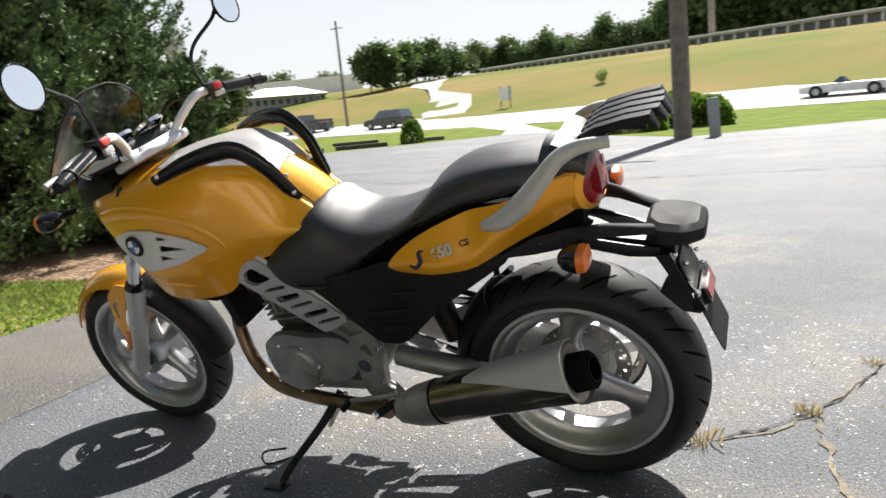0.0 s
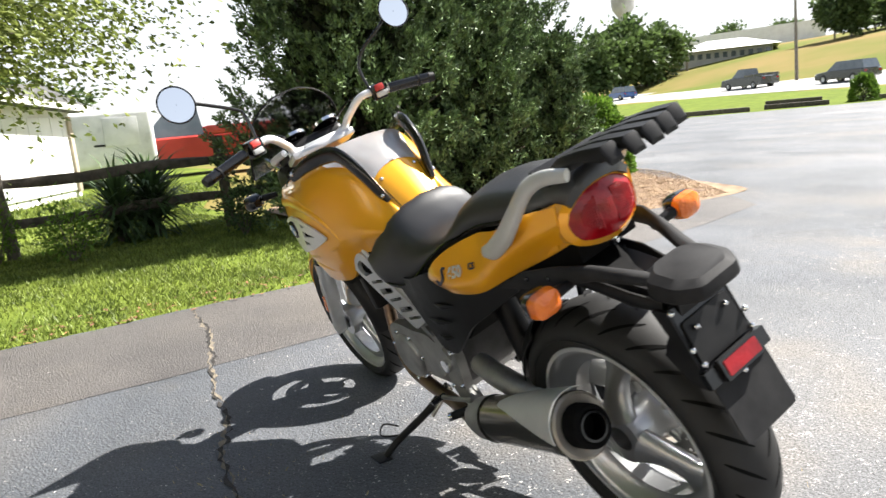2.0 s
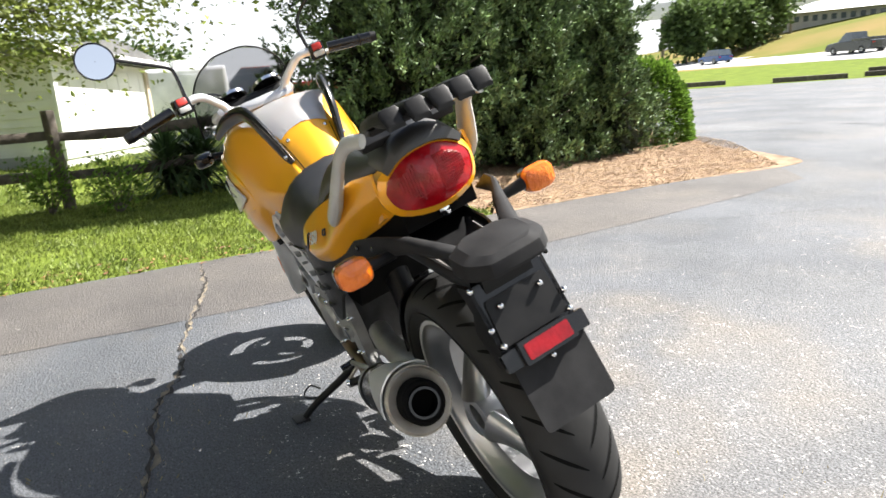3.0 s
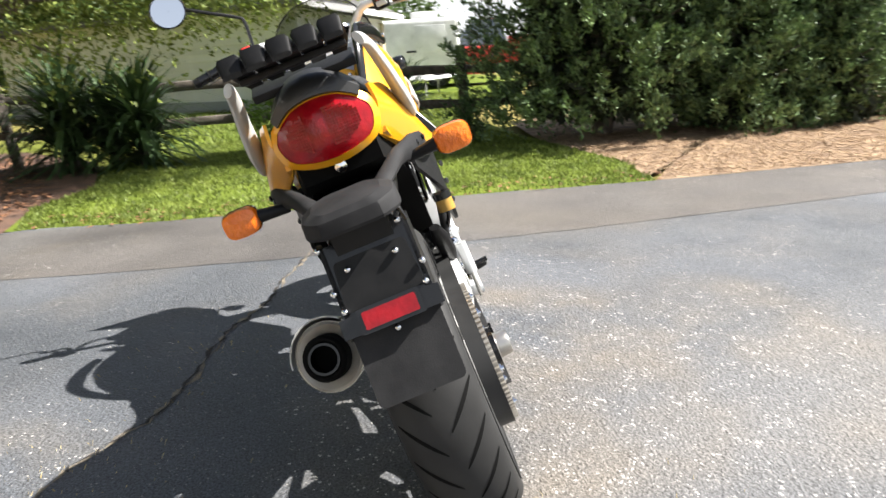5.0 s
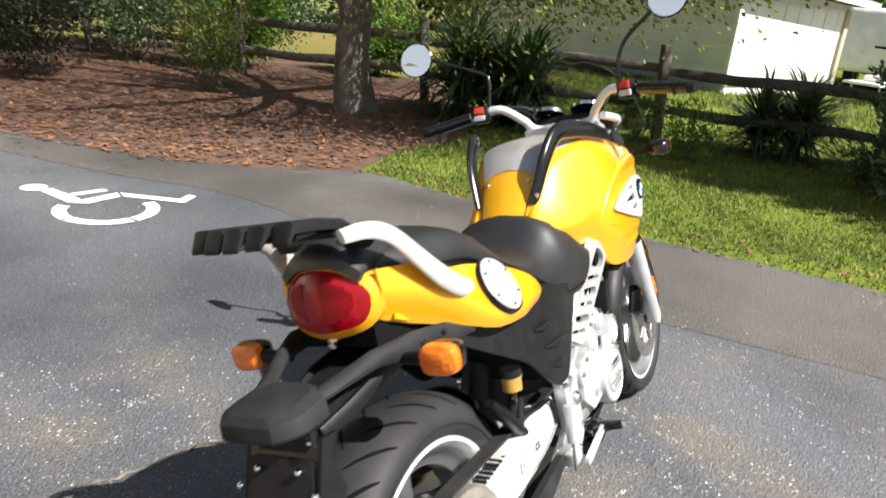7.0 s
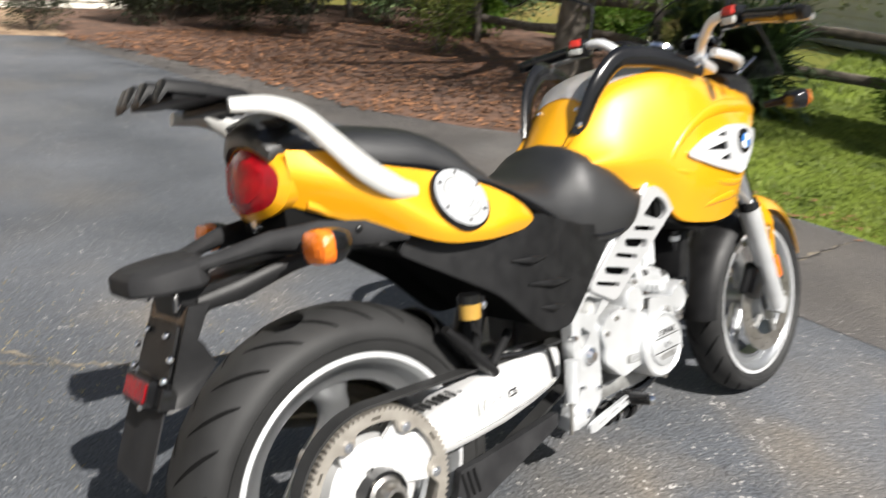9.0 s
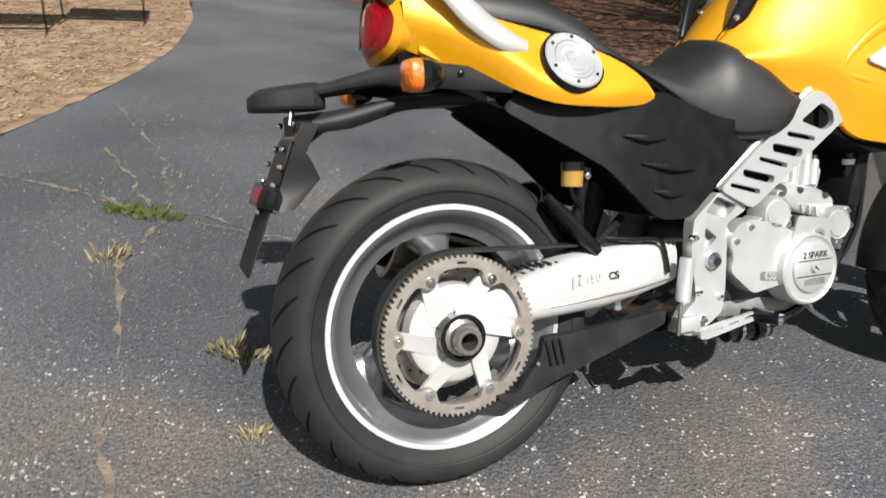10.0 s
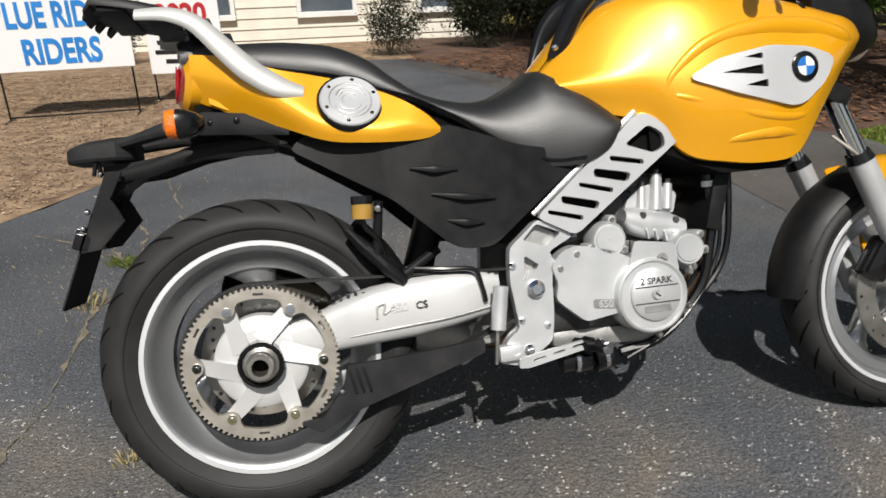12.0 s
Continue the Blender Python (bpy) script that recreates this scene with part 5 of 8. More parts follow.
part("shaft", rod(B(), (0, 0, -1), (0, 0, 17), 0.5, 12, 0.42), "pole", tall)
rsign = thing("road_sign", "small white road sign on two posts", "sign", pose(21.3, -60.5, gz(21.3, -60.5)))
part("board", box(B(), (0, 0, 1.5), (1.1, 0.06, 1.1), (0, 0, 20), bev=0.01), "sign_white", rsign)
part("post", rod(B(), (-0.5, 0.2, 0), (-0.5, 0.2, 2.2), 0.05), "oldwood", rsign)
part("post", rod(B(), (0.5, -0.2, 0), (0.5, -0.2, 2.2), 0.05), "oldwood", rsign)
bb = thing("billboard", "blue and white roadside billboard in the distance", "billboard", pose(84.5, -75.8, 1.3, 0, 0, 48))
part("board", box(B(), (0, 0, 7.2), (6.4, 0.3, 2.3), bev=0.02), "sign_white", bb)
part("panel", box(B(), (1.0, -0.17, 7.2), (3.6, 0.04, 1.9)), "sign_blue", bb)
part("post", rod(B(), (0, 0, -2), (0, 0, 6.2), 0.25), "pole", bb)
low = thing("roadside_sign", "white roadside sign with dark lettering before the pavilion", "sign", pose(72.6, -84.6, 0.6, 0, 0, 40))
part("board", box(B(), (0, 0, 6.6), (5.2, 0.3, 1.25), bev=0.02), "sign_white", low)
part("lettering_bar", box(B(), (0.2, -0.17, 6.6), (3.6, 0.04, 0.5)), "plastic_grey", low)
for px in (-2.2, 2.2):
    part("post", rod(B(), (px, 0, -1), (px, 0, 6.0), 0.16), "pole", low)
low_shrub(13.9, -66.6, 1.0, 73, "hedge", 900, 0.12, "small cone-shaped bush on the bank")

for i, (x, y, rz, ln) in enumerate([(17.1, -22.3, 40, 2.4), (21.0, -20.6, 44, 2.4), (15.3, -24.6, 38, 2.2), (18.6, -29.6, 35, 2.3), (14.0, -27.8, 30, 2.0)]):
    bm = box(B(), (0, 0, 0.08), (ln, 0.2, 0.2), bev=0.03)
    log = part("timber_log", bm, "oldwood", None)
    log.matrix_world = pose(x, y, gz(x, y), 0, 0, rz)
    tagged(log, "dark landscape timber lying along the lawn edge", "timber", "timbers along the lawn")


# ==== signs on the mulch ====
def yard_sign(name, label, x, y, rz, w, h, leg, rows):
    t = thing(name, label, "sign", pose(x, y, gz(x, y) + 0.0, 0, 0, rz))
    part("board", box(B(), (0, 0, leg + h / 2), (w, 0.012, h), bev=0.003, seg=1), "sign_white", t)
    fr = B()
    for s in (-1, 1):
        rod(fr, (s * w * 0.47, 0.012, -0.05), (s * w * 0.47, 0.012, leg + h), 0.008, 8)
        rod(fr, (s * w * 0.47, -0.16, 0.01), (s * w * 0.47, 0.16, 0.01), 0.007, 8)
    rod(fr, (-w * 0.47, 0.012, 0.03), (w * 0.47, 0.012, 0.03), 0.007, 8)
    part("frame", fr, "gloss", t, "thin black steel sign frame")
    for text, size, mat, dx, dz, sq in rows:
        letters(text, size, mat, pose(dx, -0.0085, leg + h * dz, 90, 0, 0), t, depth=0.001, bold=size * 0.035, squeeze=sq)
    return t


yard_sign("yard_sign", "white banner sign with blue capital lettering on a black frame", -1.55, 4.87, 3, 1.0, 0.66, 0.37,
                [("BLUE RIDGE", 0.25, "sign_blue", 0.0, 0.60, 0.66), ("RIDERS", 0.25, "sign_blue", 0.0, 0.20, 0.70)])
small = yard_sign("yard_sign", "white sign with red numerals on a thin black frame", -0.72, 5.35, -6, 0.62, 0.64, 0.24, [("2020", 0.22, "sign_red", 0, 0.74, 0.95)])
for k, (w, dz) in enumerate(((0.36, 0.40), (0.40, 0.28), (0.28, 0.16))):
    part("lettering", box(B(), (0, -0.008, 0.24 + 0.64 * dz), (w * 1.25, 0.003, 0.035)), "plastic_grey", small)


# ==== the motorcycle ====
# x forward, y to its left, z up from the rear tyre's foot; it leans on its side stand
bike = thing("motorcycle", "golden yellow and silver road motorcycle leaning on its side stand", "motorcycle", pose(0.040, 0.0045, -0.0015, -18.0, 0, 0))
HUB, FHUB = Vector((0.0, 0, 0.3204)), Vector((1.472, 0, 0.2903))


def wheel_parts(c, R, halfw, rim_r, rim_w, spokes, phase, name, tread, broad=0.034, dish=0.0):
    """A cast wheel with its tyre; returns the rim part."""
    # rim barrel with flanges
    f, d = rim_r, rim_w
    prof = [(f, -d), (f, -d + 0.008), (f - 0.012, -d + 0.012), (f - 0.018, -d + 0.03), (f - 0.045, -0.02), (f - 0.045, 0.02), (f - 0.018, d - 0.03), (f - 0.012, d - 0.012), (f, d - 0.008), (f, d),
            (f - 0.009, d), (f - 0.024, d - 0.012), (f - 0.030, d - 0.032), (f - 0.056, 0.022), (f - 0.056, -0.022), (f - 0.030, -d + 0.032), (f - 0.024, -d + 0.012), (f - 0.009, -d)]
    bm = lathe(B(), prof, c, 72)
    w = part(name, bm, "rim", bike, "silver three-spoke cast wheel", 50)
    for k in range(spokes):
        a = phase + 2 * math.pi * k / spokes
        bm = B()
        rings = []
        for u in np.linspace(0, 1, 9):
            r = 0.045 + (f - 0.05 - 0.045) * u
            aa = a + 0.32 * u * u - 0.05
            wd = broad - 0.4 * broad * math.sin(u * 3.0) + 0.018 * max(0, u - 0.75) * 4
            th = 0.030 - 0.010 * u
            ctr = c + Vector((math.cos(aa) * r, 0.004 + dish * (1 - u) ** 1.3, math.sin(aa) * r))
            tan, rad = Vector((-math.sin(aa), 0, math.cos(aa))), Vector((0, 1, 0))
            rings.append([ctr + tan * wd * math.cos(t) + rad * th * math.sin(t) for t in np.linspace(0, 6.283, 15)[:-1]])
        part("spoke", loft(bm, rings), "rim", w)
    hub = lathe(B(), [(0.03, -0.075), (0.058, -0.075), (0.062, -0.05), (0.05, 0), (0.062, 0.045), (0.06, 0.068), (0.03, 0.068)], c, 32)
    part("hub", hub, "rim", w)
    for s in (1, -1):
        part("rim_lip", lathe(B(), [(f - 0.010, s * (d + 0.0006)), (f - 0.001, s * (d + 0.0006)), (f - 0.001, s * (d - 0.004)), (f - 0.010, s * (d - 0.004))], c, 72), "silver_paint", w, "rim edge in a brighter silver")
    # tyre section, round in the crown
    sec = []
    for t in np.linspace(-1, 1, 25):
        ang = t * radians(118)
        y = halfw * math.sin(min(abs(ang), radians(95))) * (1 if t > 0 else -1) if abs(ang) < radians(95) else (1 if t > 0 else -1) * (halfw - (abs(ang) - radians(95)) / radians(23) * (halfw - d) * 0.95)
        crown = R - (halfw * 0.62) * (1 - math.cos(min(abs(ang), radians(90))))
        r = crown if abs(ang) < radians(90) else crown - (abs(ang) - radians(90)) / radians(28) * (crown - f - 0.001)
        sec.append((r, y))
    part("tyre", lathe(B(), sec, c, 96), "rubber", w, "black road tyre with slanted grooves", 60)
    for s in (1, -1):
        k = f + 0.30 * (R - f)
        part("sidewall_line", lathe(B(), [(k - 0.002, s * halfw * 0.955), (k - 0.0012, s * (halfw * 0.985 + 0.002)), (k + 0.0012, s * (halfw + 0.002)), (k + 0.002, s * halfw * 0.96)], c, 72), "rubber", w)
    # slanted tread grooves: one strip for each side, repeated round the crown
    for s in (1, -1):
        bm = B()
        row = []
        for u in np.linspace(0.10, 0.86, 8):
            ang = u * radians(72)
            y, r = s * halfw * math.sin(ang), R - halfw * 0.62 * (1 - math.cos(ang)) + 0.0007
            aa, dd = 0.30 * (1 - u) ** 1.2, 0.0058 * math.sin((u - 0.06) / 0.86 * math.pi) ** 0.6 / R
            row.append([bm.verts.new((r * math.cos(aa + q), y, r * math.sin(aa + q))) for q in (-dd, dd)])
        for p, q in zip(row, row[1:]):
            bm.faces.new((p[0], p[1], q[1], q[0]))
        first = part("tread_groove", bm, "dark", w)
        for k in range(tread):
            g = first if k == 0 else new("tread_groove", first.data)
            g.parent = w
            g.matrix_basis = Matrix.Translation(c) @ Matrix.Rotation(-2 * math.pi * (k + (0.5 if s < 0 else 0)) / tread, 4, "Y")
    return w


rear = wheel_parts(HUB, 0.312, 0.080, 0.231, 0.066, 3, radians(82), "rear_wheel", 26, 0.05, 0.045)
front = wheel_parts(FHUB, 0.281, 0.057, 0.226, 0.046, 3, radians(100), "front_wheel", 24)


def brake_disc(c, y, r, parent):
    holes = [[(c.x + rr * math.cos(a) + 0.0045 * math.cos(t), c.z + rr * math.sin(a) + 0.0045 * math.sin(t)) for t in np.linspace(0, 6.283, 7)[:-1]]
             for a, rr in ((2 * math.pi * k / 30, r * (0.93 if k % 3 == 0 else 0.86 if k % 3 == 1 else 0.79)) for k in range(30))]
    outer = [(c.x + r * math.cos(a), c.z + r * math.sin(a)) for a in np.linspace(0, 6.283, 49)[:-1]]
    inner = [(c.x + r * 0.68 * math.cos(a), c.z + r * 0.68 * math.sin(a)) for a in np.linspace(0, 6.283, 41)[:-1]]
    part("brake_disc", plate(B(), outer, [inner] + holes, y - 0.0025, y + 0.0025), "steel", parent, "drilled steel brake disc")
    for k in range(5):
        a = 2 * math.pi * k / 5
        part("disc_arm", rod(B(), (c.x + math.cos(a) * 0.05, y, c.z + math.sin(a) * 0.05), (c.x + math.cos(a) * r * 0.7, y, c.z + math.sin(a) * r * 0.7), 0.009, 8), "alu_dark", parent)


brake_disc(HUB, -0.035, 0.12, rear)
brake_disc(FHUB, -0.066, 0.15, front)
# belt pulley on the right of the rear wheel
PY, PR = -0.117, 0.146
outer = []
for k in range(84):
    a = 2 * math.pi * k / 84
    outer += [(HUB.x + r * math.cos(a + o), HUB.z + r * math.sin(a + o)) for r, o in ((PR - 0.005, -0.022), (PR, -0.012), (PR, 0.012), (PR - 0.005, 0.022))]
holes = []
for k in range(6):
    am = radians(-3 + 60 * k) + 0.52
    holes.append([(HUB.x + r * math.cos(am + t), HUB.z + r * math.sin(am + t)) for r, t in ((0.1295, -0.07), (0.1345, -0.07), (0.1345, 0.07), (0.1295, 0.07))])


def ring_edge(a):
    """The ring's inner edge, which comes in round each of the six bolts."""
    d = (a - radians(-3) + math.pi / 6) % (math.pi / 3) - math.pi / 6
    return 0.1235 - 0.0185 * math.exp(-(d / 0.15) ** 4)


hole = [(HUB.x + ring_edge(a) * math.cos(a), HUB.z + ring_edge(a) * math.sin(a)) for a in np.linspace(0, 6.28319, 121)[:-1]]
pulley = part("belt_pulley", plate(B(), outer, holes + [hole], PY - 0.006, PY + 0.006), "pulley", bike, "toothed belt pulley of grey steel")
part("toothed_rim", plate(B(), outer, [[(HUB.x + 0.132 * math.cos(a), HUB.z + 0.132 * math.sin(a)) for a in np.linspace(0, 6.283, 61)[:-1]]], PY + 0.006, PY + 0.034), "pulley", pulley)
# carrier with six flat swept arms behind the ring
for k in range(6):
    a = radians(-3 + 60 * k)
    p, q = (Vector((HUB.x + r * math.cos(t), HUB.z + r * math.sin(t))) for r, t in ((0.040, a + 0.55), (0.124, a - 0.02)))
    d = (q - p).normalized()
    n = Vector((-d.y, d.x))
    line = rounded([tuple(p + n * 0.018), tuple(p - n * 0.018), tuple(q - n * 0.0135), tuple(q + n * 0.0135)], 0.004, 3)
    tilt = lambda x, z, p=p, n=n: 0.22 * (Vector((x, z)) - p).dot(n)
    part("carrier_arm", plate(B(), line, (), PY + 0.0075, PY + 0.017, tilt), "pale_cast", pulley)
    bm = lathe(B(), [(0.001, -0.014), (0.004, -0.014), (0.0045, -0.010), (0.0085, -0.010), (0.0095, -0.006), (0.001, -0.006)], HUB + Vector((math.cos(a) * 0.116, PY, math.sin(a) * 0.116)), 14)
    part("bolt", bm, "chrome", pulley)
part("carrier_drum", lathe(B(), [(0.03, 0.012), (0.060, 0.012), (0.084, 0.0145), (0.089, 0.019), (0.091, 0.05), (0.03, 0.05)], HUB + Vector((0, PY, 0)), 48), "pale_cast", pulley, "pale cast pulley carrier")
part("axle_nut", lathe(B(), [(0.016, -0.046), (0.023, -0.046), (0.026, -0.040), (0.027, -0.020), (0.034, -0.016), (0.036, 0.014), (0.016, 0.014)], HUB + Vector((0, PY, 0)), 14), "steel", pulley)
part("axle_bore", lathe(B(), [(0.001, 0.0), (0.017, 0.0), (0.017, 0.012), (0.001, 0.012)], HUB + Vector((0, PY, 0)), 16), "dark", pulley)
part("hub_ring", lathe(B(), [(0.036, -0.018), (0.043, -0.018), (0.043, 0.0128), (0.036, 0.0128)], HUB + Vector((0, PY, 0)), 32), "gloss", pulley)
# toothed belt, round the pulley and the front sprocket
SPR = Vector((0.49, 0, 0.395))
ring = []
cc, rr = (Vector((HUB.x, 0, HUB.z)), PR + 0.001), (SPR, 0.05)
dv = cc[0] - rr[0]
th = math.acos((cc[1] - rr[1]) / dv.length)
base = math.atan2(-dv.z, -dv.x)
for a in np.linspace(base + th, base + 2 * math.pi - th, 60):
    ring.append((cc[0].x + cc[1] * math.cos(a), cc[0].z + cc[1] * math.sin(a), a))
for a in np.linspace(base - th, base + th, 20):
    ring.append((rr[0].x + rr[1] * math.cos(a), rr[0].z + rr[1] * math.sin(a), a))
bm = B()
vv = []
for x, z, a in ring:
    o = Vector((math.cos(a), 0, math.sin(a))) * 0.005
    vv.append([bm.verts.new((x + ox, PY + y, z + oz)) for ox, oz, y in ((o.x, o.z, 0.004), (o.x, o.z, 0.036), (-o.x * 0, -o.z * 0, 0.036), (-o.x * 0, -o.z * 0, 0.004))])
for i in range(len(vv)):
    p, q = vv[i - 1], vv[i]
    for j in range(4):
        bm.faces.new((p[j], p[(j + 1) % 4], q[(j + 1) % 4], q[j]))
part("drive_belt", bm, "rubber", bike, "black toothed drive belt")
p0, p1 = Vector((0.10, 0, 0.43)), Vector((0.47, 0, 0.447))
bm = B()
for k in range(26):
    p = p0.lerp(p1, k / 25)
    box(bm, (p.x, PY + 0.02, p.z - 0.005), (0.006, 0.03, 0.005))
part("belt_teeth", bm, "rubber", bike)


# ---- tank cover and fairing ----
TX = (0.580, 0.62, 0.67, 0.73, 0.80, 0.87, 0.95, 1.04, 1.12, 1.19, 1.26, 1.32, 1.355)
TOP = (0.828, 0.874, 0.926, 0.975, 0.999, 1.008, 1.000, 0.985, 0.968, 0.955, 0.940, 0.915, 0.890)
BOT = (0.790, 0.775, 0.756, 0.735, 0.712, 0.643, 0.622, 0.614, 0.630, 0.718, 0.798, 0.842, 0.868)
WID = (0.116, 0.128, 0.144, 0.162, 0.178, 0.196, 0.206, 0.205, 0.196, 0.182, 0.155, 0.115, 0.080)
SHO = (0.66, 0.68, 0.72, 0.80, 0.90, 0.97, 1.0, 1.0, 1.0, 1.0, 1.0, 1.0, 1.0)
TXS = catmull(list(zip(TX, TOP, BOT, WID, SHO)), 61)


def tank_half(row, n=22):
    """Half a cross-section, from the top's middle down to the lower edge."""
    x, t, b, w, k = row
    h = t - b
    return x, catmull([(0, t), (w * 0.42 * k, t - 0.008), (w * 0.76 * k, t - 0.024 - 0.015 * h), (w * 0.92 * k, t - 0.26 * h), (w * (0.5 + 0.5 * k), t - 0.55 * h), (w * 0.985, t - 0.75 * h), (w * 0.90, t - 0.92 * h), (w * 0.86, b)], n)


def tank_row(x):
    return [x] + [float(np.interp(x, TXS[:, 0], TXS[:, i])) for i in range(1, 5)]


def tank_y(x, z):
    _, half = tank_half(tank_row(x), 40)
    lower = half[8:]
    return float(np.interp(-z, -lower[:, 1], lower[:, 0]))


def tank_z(x, y):
    _, half = tank_half(tank_row(x), 40)
    k = int(np.argmax(half[:, 0] >= half[:, 0].max() * 0.995))
    return float(np.interp(abs(y), half[:k + 1, 0], half[:k + 1, 1]))


bm = B()
rings = []
for row in TXS:
    x, half = tank_half(row)
    rings.append([Vector((x, y, z)) for y, z in half] + [Vector((x, -y, z)) for y, z in half[:0:-1]])
loft(bm, rings)
part("tank_cover", bm, "paint", bike, "glossy golden yellow tank cover", 60)
# silver top panel
bm = B()
rows = []
for x in np.linspace(0.690, 1.05, 26):
    lim = np.interp(x, [0.690, 0.72, 0.85, 0.98, 1.05], [0.070, 0.080, 0.128, 0.140, 0.10])
    rows.append([bm.verts.new((x - 0.012 * (y / 0.1) ** 2, y, tank_z(x - 0.012 * (y / 0.1) ** 2, y) + 0.0035)) for y in np.linspace(-lim, lim, 17)])
for a, b in zip(rows, rows[1:]):
    for i in range(16):
        bm.faces.new((a[i], a[i + 1], b[i + 1], b[i]))
bmesh.ops.solidify(bm, geom=bm.faces[:], thickness=0.006)
part("top_panel", bm, "silver_paint", bike, "satin silver tank top panel", 60)
# seam where the rear piece of the cover starts, and its screw
for s in (1, -1):
    part("cover_screw", ball(B(), (0.672, s * 0.055, tank_z(0.672, 0.055) + 0.002), (0.006, 0.006, 0.006)), "chrome", bike)
    seam = [(x, s * y, tank_z(x, y) + 0.0003) for x, y in ((0.590, 0.056), (0.62, 0.060), (0.65, 0.065), (0.682, 0.072))]
    part("cover_seam", tube(B(), seam, 0.0013, 6), "dark", bike)


def grab(bm, s):
    line = [(0.640, s * 0.074, 0.862), (0.655, s * 0.083, 0.893), (0.690, s * 0.101, 0.962), (0.745, s * 0.114, 1.012), (0.80, s * 0.130, 1.018), (0.88, s * 0.158, 1.004), (0.975, s * 0.184, 0.972)]
    tube(bm, line, [0.015, 0.019, 0.022, 0.024, 0.024, 0.021, 0.014], 12, 0, 0.55, (0, s, 0.3))


mirrored(grab, "luggage_hook", "gloss", bike, "curved black plastic tank handle")
for s in (1, -1):
    for x, y, z in ((0.640, 0.086, 0.884), (0.955, 0.188, 0.986)):
        part("hook_bolt", ball(B(), (x, s * y, z), (0.007, 0.006, 0.007)), "chrome", bike)

BADGE = rounded([(0.862, 0.788), (0.925, 0.822), (1.04, 0.843), (1.135, 0.838), (1.200, 0.815), (1.172, 0.768), (1.115, 0.726), (1.085, 0.720), (0.96, 0.752)], 0.02, 4)


def grow(poly, k):
    cx, cz = sum(p[0] for p in poly) / len(poly), sum(p[1] for p in poly) / len(poly)
    return [(cx + (x - cx) * k, cz + (z - cz) * k) for x, z in poly]


for s in (1, -1):
    slots = [rounded([(x0, z0), (x0 + ln, z0 + 0.011 * h), (x0 + ln, z0 - 0.007 * h)], 0.003, 3) for x0, z0, ln, h in ((0.928, 0.793, 0.090, 1.1), (0.978, 0.821, 0.042, 0.7), (0.976, 0.766, 0.050, 0.9))]
    wp = (lambda s_: (lambda x, z: s_ * (tank_y(x, z) + 0.006)))(s)
    bp = part("badge_panel", plate(B(), BADGE, slots, -0.003, 0.003, wp), "silver_paint", bike, "silver side panel with vent slots")
    wq = (lambda s_: (lambda x, z: s_ * (tank_y(x, z) + 0.0022)))(s)
    # added black sheet that paints the shade inside the vent slots
    part("vent_backing", plate(B(), grow(BADGE, 0.93), (), -0.001, 0.001, wq), "dark", bp)
    yb = tank_y(1.116, 0.797) + 0.007
    part("roundel", lathe(B(), [(0.001, 0.0), (0.030, 0.0), (0.030, 0.004), (0.027, 0.006), (0.001, 0.006)] if s > 0 else [(0.001, 0.0), (0.030, 0.0), (0.030, -0.004), (0.027, -0.006), (0.001, -0.006)], (1.116, s * yb, 0.797), 32), "gloss", bp, "round black badge with blue and white quarters")
    for k in range(4):
        bm = B()
        a0 = k * math.pi / 2
        vs = [bm.verts.new((1.116, s * (yb + 0.007), 0.797))] + [bm.verts.new((1.116 + 0.019 * math.cos(a), s * (yb + 0.007), 0.797 + 0.019 * math.sin(a))) for a in np.linspace(a0, a0 + math.pi / 2, 8)]
        bm.faces.new(vs)
        part("quarter", bm, "blue" if k % 2 else "white", bp)
    # brow above the panel and crease below it
    bm = B()
    line = [(0.830, 0.765), (0.845, 0.800), (0.912, 0.853), (1.018, 0.880), (1.15, 0.880), (1.24, 0.862), (1.30, 0.845)]
    tube(bm, [(x, s * (tank_y(x, z) - 0.006), z) for x, z in line], [0.009, 0.012, 0.016, 0.020, 0.022, 0.018, 0.008], 12, 0, 0.6, (0, s, 0))
    part("brow", bm, "paint", bike)
    bm = B()
    line = [(0.918, 0.656), (0.98, 0.668), (1.06, 0.674), (1.132, 0.668)]
    tube(bm, [(x, s * (tank_y(x, z) - 0.004), z) for x, z in line], [0.002, 0.011, 0.014, 0.008], 10, 0, 0.6, (0, s, 0))
    part("crease", bm, "paint", bike)
    line = [(0.832, 0.763), (0.883, 0.748), (1.008, 0.712), (1.10, 0.702), (1.165, 0.722)]
    bm = tube(B(), [(x, s * (tank_y(x, z) - 0.004), z) for x, z in line], [0.006, 0.008, 0.010, 0.010, 0.006], 10, 0, 0.6, (0, s, 0))
    part("lower_lip", bm, "paint", bike)
# added black filler below the tank, its colour standing in for shade
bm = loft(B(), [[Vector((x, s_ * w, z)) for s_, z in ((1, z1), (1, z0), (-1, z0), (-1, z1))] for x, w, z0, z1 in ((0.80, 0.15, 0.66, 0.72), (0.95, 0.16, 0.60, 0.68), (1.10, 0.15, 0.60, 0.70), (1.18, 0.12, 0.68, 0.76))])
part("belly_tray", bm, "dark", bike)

# ---- seat ----
SX = (-0.075, -0.04, 0.03, 0.11, 0.19, 0.255, 0.30, 0.35, 0.42, 0.49, 0.555, 0.60, 0.66, 0.71, 0.738)
ST = (0.925, 0.934, 0.936, 0.934, 0.922, 0.893, 0.852, 0.815, 0.796, 0.797, 0.824, 0.852, 0.830, 0.782, 0.742)
